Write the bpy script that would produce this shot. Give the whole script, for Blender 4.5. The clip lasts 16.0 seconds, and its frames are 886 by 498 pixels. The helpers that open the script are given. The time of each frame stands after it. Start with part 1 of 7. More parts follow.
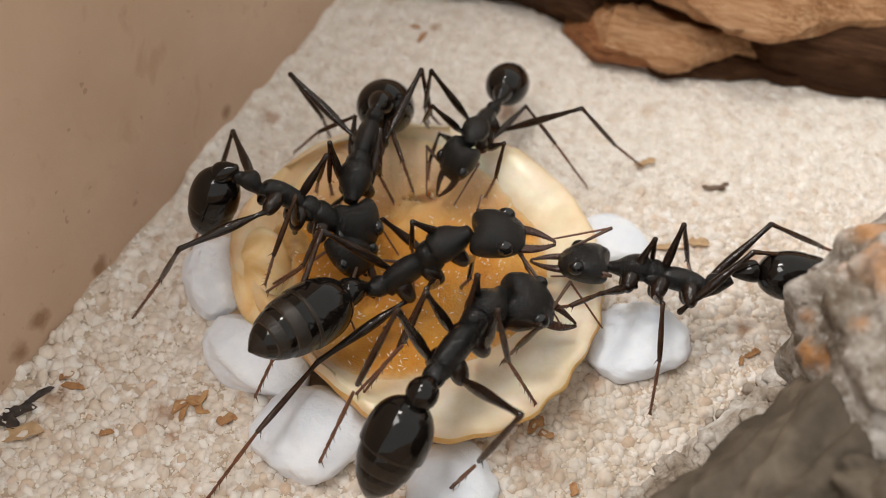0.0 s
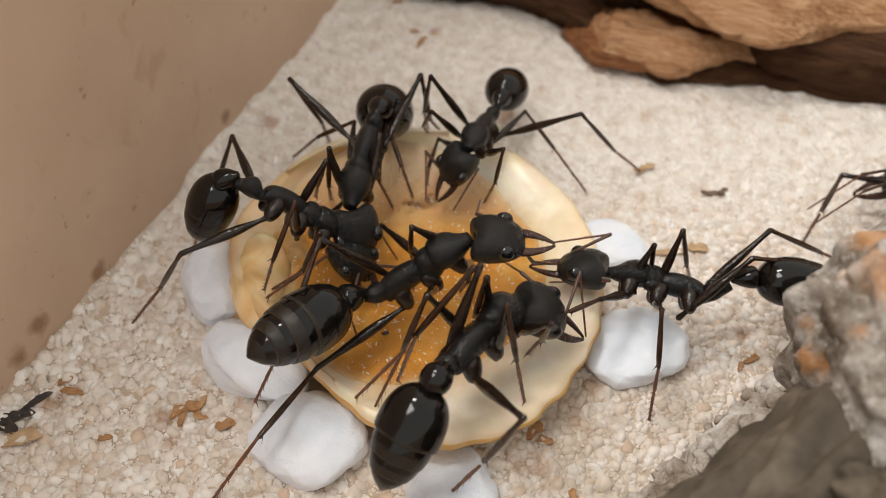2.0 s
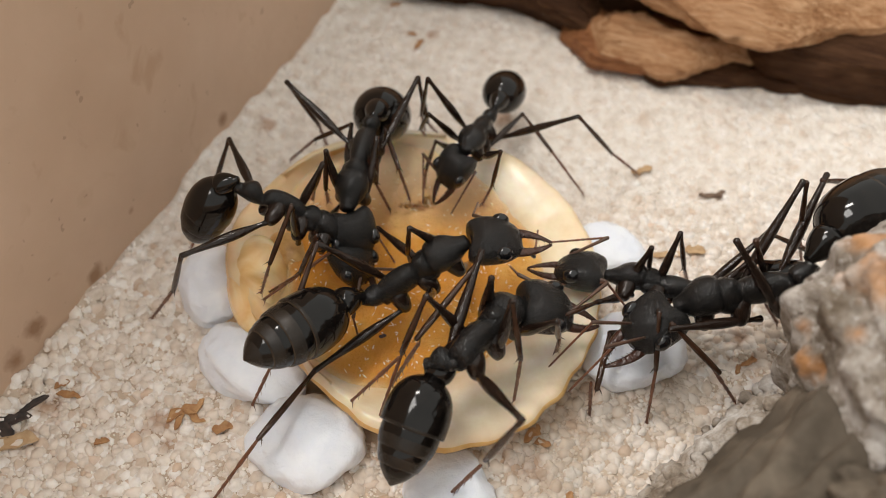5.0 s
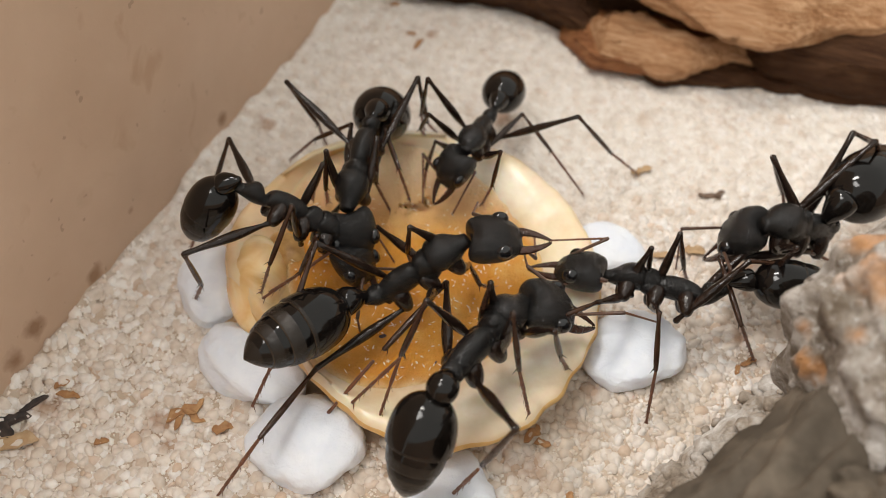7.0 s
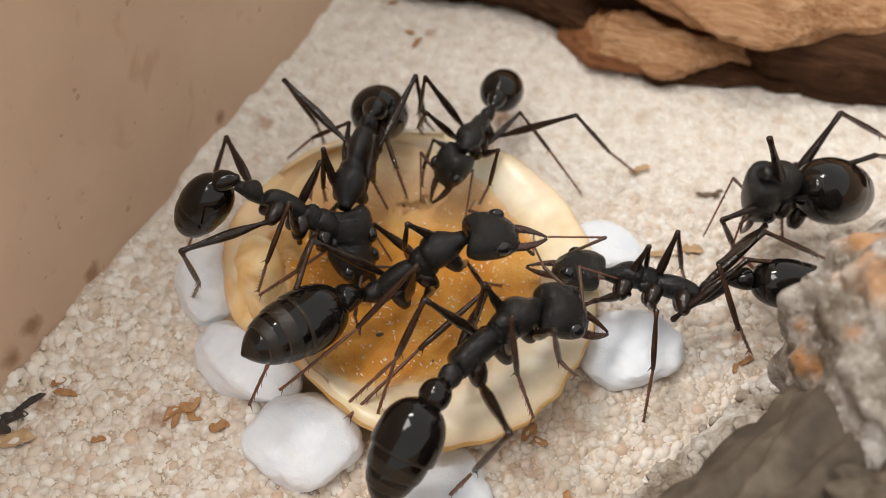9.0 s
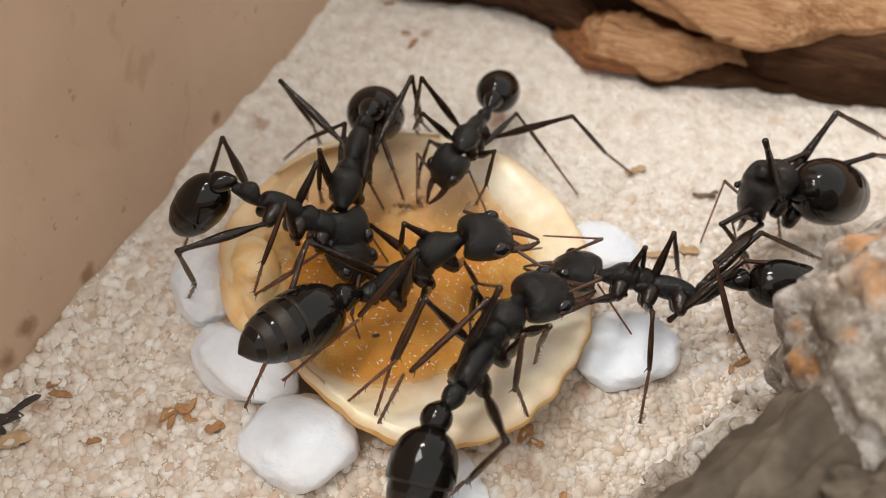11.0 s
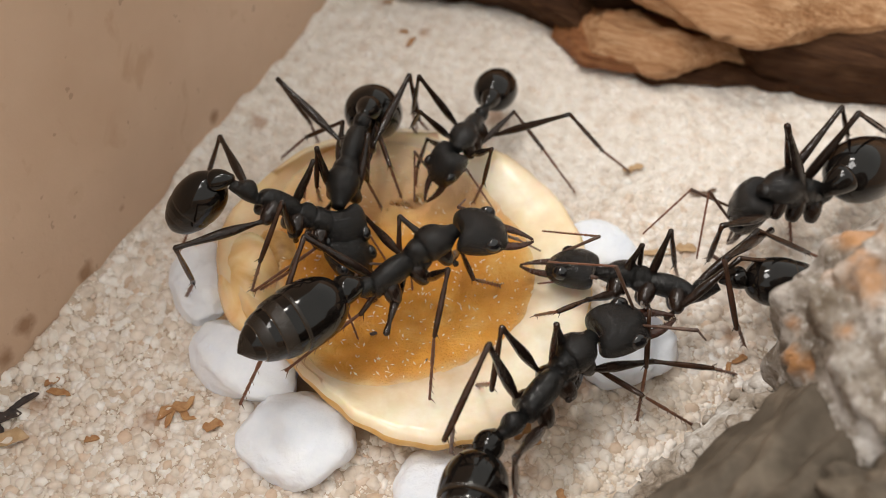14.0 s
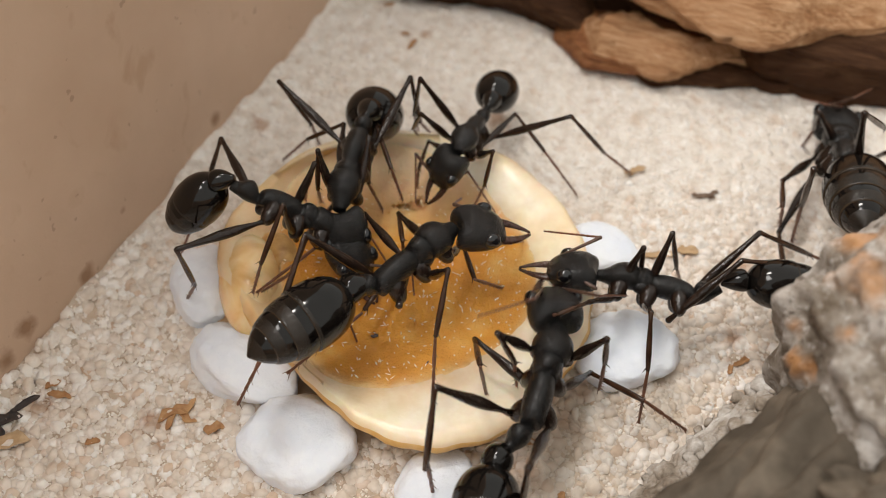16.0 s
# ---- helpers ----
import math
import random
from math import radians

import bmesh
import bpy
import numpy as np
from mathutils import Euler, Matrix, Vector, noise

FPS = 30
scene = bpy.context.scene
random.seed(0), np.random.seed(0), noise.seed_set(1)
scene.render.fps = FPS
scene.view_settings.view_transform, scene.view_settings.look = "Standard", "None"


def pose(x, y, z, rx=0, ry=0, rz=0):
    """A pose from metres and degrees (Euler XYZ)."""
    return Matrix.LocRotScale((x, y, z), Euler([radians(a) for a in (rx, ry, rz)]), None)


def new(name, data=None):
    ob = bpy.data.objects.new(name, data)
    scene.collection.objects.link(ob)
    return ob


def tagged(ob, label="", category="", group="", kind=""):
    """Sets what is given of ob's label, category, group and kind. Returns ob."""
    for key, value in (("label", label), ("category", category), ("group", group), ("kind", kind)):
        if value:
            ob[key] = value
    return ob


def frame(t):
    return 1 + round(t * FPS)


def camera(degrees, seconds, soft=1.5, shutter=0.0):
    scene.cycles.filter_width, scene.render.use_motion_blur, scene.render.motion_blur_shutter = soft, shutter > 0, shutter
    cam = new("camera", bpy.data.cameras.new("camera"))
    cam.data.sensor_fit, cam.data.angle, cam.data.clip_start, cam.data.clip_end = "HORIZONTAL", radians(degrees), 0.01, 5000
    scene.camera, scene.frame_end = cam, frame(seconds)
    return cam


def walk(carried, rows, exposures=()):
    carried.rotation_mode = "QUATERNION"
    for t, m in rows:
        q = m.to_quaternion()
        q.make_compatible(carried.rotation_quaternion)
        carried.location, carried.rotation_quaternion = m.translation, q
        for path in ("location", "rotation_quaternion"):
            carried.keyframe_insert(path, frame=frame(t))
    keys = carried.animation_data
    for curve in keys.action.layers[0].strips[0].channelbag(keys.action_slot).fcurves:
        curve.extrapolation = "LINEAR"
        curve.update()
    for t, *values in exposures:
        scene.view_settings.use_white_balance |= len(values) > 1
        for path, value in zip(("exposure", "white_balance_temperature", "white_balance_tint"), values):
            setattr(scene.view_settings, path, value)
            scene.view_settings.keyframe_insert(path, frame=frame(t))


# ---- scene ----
MM = 0.001  # the scene is written in millimetres

# ---- camera ----
cam = camera(50, 16.0, soft=0.7, shutter=0.4)
cam.data.dof.use_dof, cam.data.dof.focus_distance, cam.data.dof.aperture_fstop = True, 54.5 * MM, 44.0
walk(cam, [
    (0, pose(1.500 * MM, -38.000 * MM, 51.200 * MM, 37.999, -0.000, 0.000)),
    (0.5, pose(1.443 * MM, -37.949 * MM, 51.215 * MM, 38.056, -0.074, 0.015)),
    (1, pose(1.567 * MM, -37.997 * MM, 51.233 * MM, 38.006, -0.063, -0.008)),
    (1.5, pose(1.387 * MM, -37.724 * MM, 51.447 * MM, 38.003, -0.076, -0.044)),
    (2, pose(1.472 * MM, -37.813 * MM, 51.339 * MM, 38.101, -0.107, 0.013)),
    (2.5, pose(1.437 * MM, -37.716 * MM, 51.392 * MM, 38.136, -0.088, -0.015)),
    (3, pose(1.415 * MM, -37.733 * MM, 51.329 * MM, 38.152, -0.226, -0.101)),
    (3.5, pose(1.528 * MM, -37.765 * MM, 51.318 * MM, 38.150, -0.163, -0.082)),
    (4, pose(1.567 * MM, -37.788 * MM, 51.315 * MM, 38.192, -0.176, -0.100)),
    (6.5, pose(1.536 * MM, -37.662 * MM, 51.346 * MM, 38.238, -0.084, -0.002)),
    (7, pose(1.399 * MM, -37.670 * MM, 51.393 * MM, 38.135, -0.290, -0.145)),
    (7.5, pose(1.546 * MM, -37.687 * MM, 51.324 * MM, 38.150, -0.191, -0.094)),
    (8, pose(1.562 * MM, -37.819 * MM, 51.260 * MM, 38.199, -0.251, -0.057)),
    (8.5, pose(1.623 * MM, -37.804 * MM, 51.238 * MM, 38.202, -0.246, -0.045)),
    (9, pose(1.604 * MM, -37.756 * MM, 51.276 * MM, 38.176, -0.297, -0.069)),
    (11.5, pose(1.597 * MM, -37.707 * MM, 51.246 * MM, 38.237, -0.498, -0.238)),
    (12, pose(1.592 * MM, -37.746 * MM, 51.227 * MM, 38.271, -0.529, -0.223)),
    (12.5, pose(1.657 * MM, -37.763 * MM, 51.241 * MM, 38.220, -0.560, -0.190)),
    (13, pose(1.627 * MM, -37.721 * MM, 51.293 * MM, 38.134, -0.603, -0.249)),
    (13.5, pose(1.741 * MM, -37.773 * MM, 51.261 * MM, 38.167, -0.512, -0.259)),
    (14, pose(1.778 * MM, -37.836 * MM, 51.248 * MM, 38.194, -0.429, -0.245)),
    (14.5, pose(1.785 * MM, -37.794 * MM, 51.304 * MM, 38.229, -0.280, -0.162)),
    (15, pose(1.728 * MM, -37.726 * MM, 51.331 * MM, 38.259, -0.333, -0.163)),
    (15.5, pose(1.653 * MM, -37.764 * MM, 51.264 * MM, 38.275, -0.425, -0.204)),
    (16, pose(1.849 * MM, -37.756 * MM, 51.205 * MM, 38.296, -0.312, -0.165)),
], [(0, -0.06), (2, -0.06), (4, -0.03), (7, 0.04), (13.5, 0.06), (14.5, 0.0), (16, -0.02)])

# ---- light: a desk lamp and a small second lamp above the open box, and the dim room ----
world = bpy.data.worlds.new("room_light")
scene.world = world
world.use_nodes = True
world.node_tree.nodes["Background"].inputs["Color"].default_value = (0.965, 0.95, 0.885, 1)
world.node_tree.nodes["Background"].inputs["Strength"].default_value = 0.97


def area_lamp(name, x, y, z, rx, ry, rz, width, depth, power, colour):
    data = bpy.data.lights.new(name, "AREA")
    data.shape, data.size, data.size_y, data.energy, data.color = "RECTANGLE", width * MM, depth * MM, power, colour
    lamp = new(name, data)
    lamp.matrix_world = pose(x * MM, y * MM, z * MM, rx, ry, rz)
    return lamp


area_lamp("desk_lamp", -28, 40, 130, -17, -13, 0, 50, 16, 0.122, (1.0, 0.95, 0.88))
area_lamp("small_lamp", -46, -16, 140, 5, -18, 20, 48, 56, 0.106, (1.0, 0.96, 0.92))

# ---- materials ----
def material(name, rough=0.6, metal=0.0, spec=0.5):
    m = bpy.data.materials.new(name)
    m.use_nodes = True
    b = m.node_tree.nodes["Principled BSDF"]
    b.inputs["Roughness"].default_value, b.inputs["Metallic"].default_value = rough, metal
    b.inputs["Specular IOR Level"].default_value = spec
    return m, m.node_tree.nodes, m.node_tree.links, b


def texcoord(nodes, links, stretch=(1, 1, 1), space="Object"):
    tc, mp = nodes.new("ShaderNodeTexCoord"), nodes.new("ShaderNodeMapping")
    mp.inputs["Scale"].default_value = [s * 1000 for s in stretch]
    links.new(tc.outputs[space], mp.inputs["Vector"])
    return mp.outputs["Vector"]


def noise_tex(nodes, links, vec, scale, detail=4.0, rough=0.6, distort=0.0):
    n = nodes.new("ShaderNodeTexNoise")
    n.inputs["Scale"].default_value, n.inputs["Detail"].default_value = scale, detail
    n.inputs["Roughness"].default_value, n.inputs["Distortion"].default_value = rough, distort
    links.new(vec, n.inputs["Vector"])
    return n.outputs["Fac"]


def ramp(nodes, links, fac, stops):
    r = nodes.new("ShaderNodeValToRGB")
    while len(r.color_ramp.elements) < len(stops):
        r.color_ramp.elements.new(0.5)
    for e, (p, c) in zip(r.color_ramp.elements, stops):
        e.position, e.color = p, (*c, 1)
    links.new(fac, r.inputs["Fac"])
    return r.outputs["Color"]


def mix(nodes, links, fac, a, b, blend="MIX"):
    m = nodes.new("ShaderNodeMix")
    m.data_type, m.blend_type = "RGBA", blend
    for value, socket in ((fac, m.inputs[0]), (a, m.inputs[6]), (b, m.inputs[7])):
        if isinstance(value, (int, float)):
            socket.default_value = value
        elif isinstance(value, tuple):
            socket.default_value = (*value, 1)
        else:
            links.new(value, socket)
    return m.outputs[2]


def bump(nodes, links, b, height, strength, distance):
    n = nodes.new("ShaderNodeBump")
    n.inputs["Strength"].default_value, n.inputs["Distance"].default_value = strength, distance * MM
    links.new(height, n.inputs["Height"])
    links.new(n.outputs["Normal"], b.inputs["Normal"])
    return n


def patches(nodes, links, vec, spots, jag=0.5, scale=0.8):
    """Stains with ragged edges: 1 at each spot (x, y, z, radius), 0 outside."""
    total = None
    wobble = nodes.new("ShaderNodeTexNoise")
    wobble.inputs["Scale"].default_value, wobble.inputs["Detail"].default_value = scale, 5
    links.new(vec, wobble.inputs["Vector"])
    for x, y, z, r in spots:
        d, m, a = nodes.new("ShaderNodeVectorMath"), nodes.new("ShaderNodeMapRange"), nodes.new("ShaderNodeMath")
        d.operation, d.inputs[1].default_value = "DISTANCE", (x, y, z)
        links.new(vec, d.inputs[0])
        a.operation, a.inputs[1].default_value = "MULTIPLY_ADD", -r * jag * 4
        links.new(wobble.outputs["Fac"], a.inputs[0])
        links.new(d.outputs["Value"], a.inputs[2])
        m.inputs["From Min"].default_value, m.inputs["From Max"].default_value = r * (0.75 - jag * 2), r * (0.15 - jag * 2)
        links.new(a.outputs[0], m.inputs["Value"])
        if total is None:
            total = m.outputs["Result"]
        else:
            s = nodes.new("ShaderNodeMath")
            s.operation = "MAXIMUM"
            links.new(total, s.inputs[0])
            links.new(m.outputs["Result"], s.inputs[1])
            total = s.outputs[0]
    return total


def times(nodes, links, value, k):
    m = nodes.new("ShaderNodeMath")
    m.operation, m.inputs[1].default_value = "MULTIPLY", k
    links.new(value, m.inputs[0])
    return m.outputs[0]


SAND_STAINS = ((6.8, -13.8, 0, 2.2), (9.6, -11.0, 0, 1.6), (10.8, -8.6, 0, 1.3), (-22.0, -9.8, 0, 1.6), (-15.4, -10.6, 0, 1.5), (-11.6, 14.5, 0, 1.3),
               (6.4, 15.2, 0, 1.8), (20.5, -4.5, 0, 1.4), (1.0, 25.5, 0, 1.0), (-14.5, -12.2, 0, 1.0), (22.5, 1.5, 0, 1.6))


def sand_material(name, by_island, pale=0.0):
    m, n, l, b = material(name, 0.62, spec=0.35)
    vec = texcoord(n, l)
    broad = ramp(n, l, noise_tex(n, l, vec, 0.16, 3), [(0.35, (0.68, 0.585, 0.50)), (0.65, (0.82, 0.755, 0.69))])
    if by_island:
        geo = n.new("ShaderNodeNewGeometry")
        tone = ramp(n, l, geo.outputs["Random Per Island"],
                    [(0.0, (0.62, 0.44, 0.31)), (0.05, (0.70, 0.60, 0.51)), (0.5, (0.82, 0.735, 0.66)),
                     (0.93, (0.91, 0.88, 0.85)), (0.99, (0.66, 0.49, 0.37))])
        tone = mix(n, l, pale, tone, (0.90, 0.85, 0.77))
        col = mix(n, l, 0.85, broad, tone)
        far, rear_pale = n.new("ShaderNodeSeparateXYZ"), n.new("ShaderNodeMapRange")
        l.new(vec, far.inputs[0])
        rear_pale.inputs["From Min"].default_value, rear_pale.inputs["From Max"].default_value, rear_pale.inputs["To Max"].default_value = 0.0, 10.0, 0.55
        l.new(far.outputs["Y"], rear_pale.inputs["Value"])
        col = mix(n, l, rear_pale.outputs["Result"], col, (0.79, 0.745, 0.695))  # paler and greyer towards the driftwood
        b.inputs["Subsurface Weight"].default_value = 0.12 if pale else 0.16
        b.inputs["Subsurface Radius"].default_value = (0.35, 0.28, 0.22)
        b.inputs["Subsurface Scale"].default_value = 1.0 * MM
    else:
        sep, rear_mix = n.new("ShaderNodeSeparateXYZ"), n.new("ShaderNodeMapRange")
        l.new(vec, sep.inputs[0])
        rear_mix.inputs["From Min"].default_value, rear_mix.inputs["From Max"].default_value = -2.0, 9.0
        l.new(sep.outputs["Y"], rear_mix.inputs["Value"])
        col = mix(n, l, rear_mix.outputs["Result"], mix(n, l, 0.8, broad, (0.44, 0.34, 0.25)), (0.74, 0.69, 0.635))  # darker in front, packed and paler towards the driftwood
    mottle = ramp(n, l, noise_tex(n, l, vec, 0.9, 4, 0.6), [(0.36, (0.80, 0.76, 0.72)), (0.56, (1, 1, 1))])
    col = mix(n, l, 0.8, col, mottle, "MULTIPLY")
    stain = ramp(n, l, noise_tex(n, l, vec, 0.42, 3, 0.5), [(0.60, (0, 0, 0)), (0.74, (1, 1, 1))])
    weak = n.new("ShaderNodeMath")
    weak.operation, weak.inputs[1].default_value = "MULTIPLY", 0.5
    l.new(stain, weak.inputs[0])
    col = mix(n, l, weak.outputs[0], col, (0.52, 0.37, 0.26))
    col = mix(n, l, times(n, l, patches(n, l, vec, SAND_STAINS), 0.7), col, (0.36, 0.20, 0.11))
    damp_and_shade = patches(n, l, vec, ((9.5, -12.5, 0, 9.0), (16.0, -8.5, 0, 5.0), (10.5, -18.0, 0, 7.0)), 0.4, 0.35)
    col = mix(n, l, times(n, l, damp_and_shade, 0.55), col, (0.50, 0.41, 0.32))  # damp and dirty between dish and rock, with the rock's shade mixed into the colour
    l.new(col, b.inputs["Base Color"])
    bump(n, l, b, noise_tex(n, l, vec, 6.0, 4), 0.5, 0.06)
    return m


def wall_material():
    m, n, l, b = material("beige_plaster", 0.55, spec=0.3)
    vec = texcoord(n, l)
    col = ramp(n, l, noise_tex(n, l, vec, 0.07, 4), [(0.3, (0.50, 0.355, 0.255)), (0.7, (0.60, 0.445, 0.335))])
    spots = ramp(n, l, noise_tex(n, l, vec, 0.33, 3, 0.5, 0.6), [(0.63, (0, 0, 0)), (0.75, (1, 1, 1))])
    dim = n.new("ShaderNodeMath")
    dim.operation, dim.inputs[1].default_value = "MULTIPLY", 0.4
    l.new(spots, dim.inputs[0])
    col = mix(n, l, dim.outputs[0], col, (0.38, 0.24, 0.14))
    col = mix(n, l, times(n, l, patches(n, l, vec, ((-21.0, -0.6, 1.2, 1.3), (-24.2, -7.3, 1.8, 1.5), (-23.2, -5.4, 2.6, 1.5), (-19.1, 3.6, 3.0, 0.6), (-14.6, 13.3, 2.0, 0.9)), 0.35), 0.75), col, (0.22, 0.11, 0.05))
    grime = ramp(n, l, noise_tex(n, l, vec, 1.1, 2, 0.5), [(0.70, (0, 0, 0)), (0.74, (1, 1, 1))])
    col = mix(n, l, times(n, l, grime, 0.35), col, (0.16, 0.10, 0.06))
    l.new(col, b.inputs["Base Color"])
    bump(n, l, b, noise_tex(n, l, vec, 0.5, 5), 0.3, 0.3)
    return m


def shell_material():
    m, n, l, b = material("cream_shell", 0.27, spec=0.5)
    vec = texcoord(n, l)
    col = ramp(n, l, noise_tex(n, l, vec, 0.11, 3, 0.5, 0.4), [(0.3, (0.84, 0.68, 0.43)), (0.45, (0.89, 0.79, 0.59)), (0.62, (0.92, 0.86, 0.73))])
    fine = ramp(n, l, noise_tex(n, l, vec, 0.9, 5), [(0.35, (0.75, 0.62, 0.42)), (0.7, (1, 1, 1))])
    col = mix(n, l, 0.35, col, fine, "MULTIPLY")
    far, edge = n.new("ShaderNodeVectorMath"), n.new("ShaderNodeMapRange")
    far.operation = "LENGTH"
    l.new(texcoord(n, l, (1, 1, 0)), far.inputs[0])
    edge.inputs["From Min"].default_value, edge.inputs["From Max"].default_value, edge.inputs["To Max"].default_value = 10.6, 12.6, 0.4
    l.new(far.outputs["Value"], edge.inputs["Value"])
    col = mix(n, l, edge.outputs["Result"], col, (0.70, 0.42, 0.17))  # honey-coloured towards the rim
    side, gold = n.new("ShaderNodeSeparateXYZ"), n.new("ShaderNodeMapRange")
    l.new(vec, side.inputs[0])
    gold.inputs["From Min"].default_value, gold.inputs["From Max"].default_value, gold.inputs["To Max"].default_value = -3.5, -9.0, 0.7
    l.new(side.outputs["X"], gold.inputs["Value"])
    col = mix(n, l, gold.outputs["Result"], col, ramp(n, l, noise_tex(n, l, vec, 0.25, 4, 0.5, 0.5), [(0.35, (0.66, 0.36, 0.12)), (0.65, (0.84, 0.62, 0.36))]))  # golden on its thick side
    film, soak = n.new("ShaderNodeMapRange"), n.new("ShaderNodeMath")
    film.inputs["From Min"].default_value, film.inputs["From Max"].default_value, film.inputs["To Max"].default_value = 10.0, 7.8, 1.0
    l.new(far.outputs["Value"], film.inputs["Value"])
    soak.operation = "MULTIPLY"
    l.new(film.outputs["Result"], soak.inputs[0])
    l.new(noise_tex(n, l, vec, 0.5, 5, 0.6), soak.inputs[1])
    col = mix(n, l, soak.outputs[0], col, (0.62, 0.30, 0.07))  # a thin film of jelly along its edge
    col = mix(n, l, times(n, l, patches(n, l, vec, ((-8.4, 2.6, 2.6, 1.4), (-8.9, 1.2, 2.6, 1.1), (-8.0, 3.9, 2.6, 1.2)), 0.45, 1.4), 0.8), col, (0.42, 0.20, 0.06))  # amber cracks
    l.new(col, b.inputs["Base Color"])
    b.inputs["Subsurface Weight"].default_value = 0.35
    b.inputs["Subsurface Radius"].default_value = (1.0, 0.6, 0.3)
    b.inputs["Subsurface Scale"].default_value = 1.0 * MM
    bump(n, l, b, noise_tex(n, l, vec, 0.6, 4), 0.3, 0.18)
    return m


def kernel_material():
    m, n, l, b = material("golden_kernel", 0.2, spec=0.5)
    vec = texcoord(n, l)
    l.new(ramp(n, l, noise_tex(n, l, vec, 0.35, 4, 0.5, 0.6), [(0.32, (0.74, 0.43, 0.16)), (0.52, (0.86, 0.62, 0.33)), (0.70, (0.90, 0.76, 0.53))]), b.inputs["Base Color"])
    b.inputs["Subsurface Weight"].default_value = 0.4
    b.inputs["Subsurface Radius"].default_value = (1.0, 0.55, 0.25)
    b.inputs["Subsurface Scale"].default_value = 1.0 * MM
    bump(n, l, b, noise_tex(n, l, vec, 0.9, 4), 0.25, 0.15)
    return m


def jelly_material():
    m, n, l, b = material("amber_jelly", 0.11, spec=0.6)
    vec = texcoord(n, l)
    col = ramp(n, l, noise_tex(n, l, vec, 0.28, 5, 0.6), [(0.3, (0.58, 0.225, 0.020)), (0.55, (0.69, 0.305, 0.040)), (0.72, (0.79, 0.44, 0.11))])
    sep, thin = n.new("ShaderNodeSeparateXYZ"), n.new("ShaderNodeMapRange")
    l.new(vec, sep.inputs[0])
    thin.inputs["From Min"].default_value, thin.inputs["From Max"].default_value, thin.inputs["To Max"].default_value = 3.0, 9.5, 0.85
    l.new(sep.outputs["Y"], thin.inputs["Value"])
    col = mix(n, l, thin.outputs["Result"], col, (0.89, 0.67, 0.44))  # the jelly thins out towards the back
    rim = n.new("ShaderNodeAttribute")
    rim.attribute_name = "margin"
    soft = n.new("ShaderNodeMath")
    soft.operation, soft.use_clamp = "MULTIPLY", True
    l.new(rim.outputs["Fac"], soft.inputs[0])
    l.new(ramp(n, l, noise_tex(n, l, vec, 0.6, 5), [(0.3, (0.3, 0.3, 0.3)), (0.6, (1, 1, 1))]), soft.inputs[1])
    col = mix(n, l, soft.outputs[0], col, (0.86, 0.70, 0.45))  # its thin margin lets the shell through
    l.new(col, b.inputs["Base Color"])
    b.inputs["Subsurface Weight"].default_value = 0.3
    b.inputs["Subsurface Radius"].default_value = (1.2, 0.6, 0.2)
    b.inputs["Subsurface Scale"].default_value = 1.0 * MM
    h = mix(n, l, 0.45, noise_tex(n, l, vec, 1.6, 4), noise_tex(n, l, vec, 7.0, 3))
    bump(n, l, b, h, 1.0, 0.34)
    return m


def pebble_material():
    m, n, l, b = material("white_quartz", 0.36, spec=0.45)
    vec = texcoord(n, l)
    col = ramp(n, l, noise_tex(n, l, vec, 0.35, 5), [(0.3, (0.72, 0.77, 0.86)), (0.7, (0.85, 0.88, 0.94))])
    l.new(col, b.inputs["Base Color"])
    b.inputs["Subsurface Weight"].default_value = 0.3
    b.inputs["Subsurface Radius"].default_value = (0.8, 0.8, 0.9)
    b.inputs["Subsurface Scale"].default_value = 0.8 * MM
    bump(n, l, b, noise_tex(n, l, vec, 1.1, 6, 0.65, 0.3), 0.6, 0.3)
    return m


def wood_material(name, tones, spec=0.25):
    """Weathered wood with long grain; tones from the pores to the worn ridges."""
    m, n, l, b = material(name, 0.55, spec=spec)
    long = texcoord(n, l, (0.07, 1.0, 1.0))
    grain = noise_tex(n, l, long, 1.3, 7, 0.7, 0.9)
    fibre = noise_tex(n, l, texcoord(n, l, (0.05, 1.0, 1.0)), 5.0, 3, 0.6, 0.3)
    broad = noise_tex(n, l, texcoord(n, l, (0.5, 1.0, 1.0)), 0.16, 3)
    col = ramp(n, l, mix(n, l, 0.35, grain, fibre), list(zip((0.30, 0.44, 0.56, 0.70), tones)))
    col = mix(n, l, ramp(n, l, broad, [(0.42, (0, 0, 0)), (0.66, (0.75, 0.75, 0.75))]), col, tones[1])
    l.new(col, b.inputs["Base Color"])
    bump(n, l, b, mix(n, l, 0.4, grain, fibre), 0.9, 0.45)
    return m


RUST = ((20.5, -13.0, 18.7, 2.7), (21.5, -10.1, 17.1, 2.1), (18.8, -14.3, 12.3, 1.5), (19.4, -14.6, 12.9, 1.1), (19.5, -15.3, 17.0, 0.9), (18.8, -12.7, 13.5, 0.9))


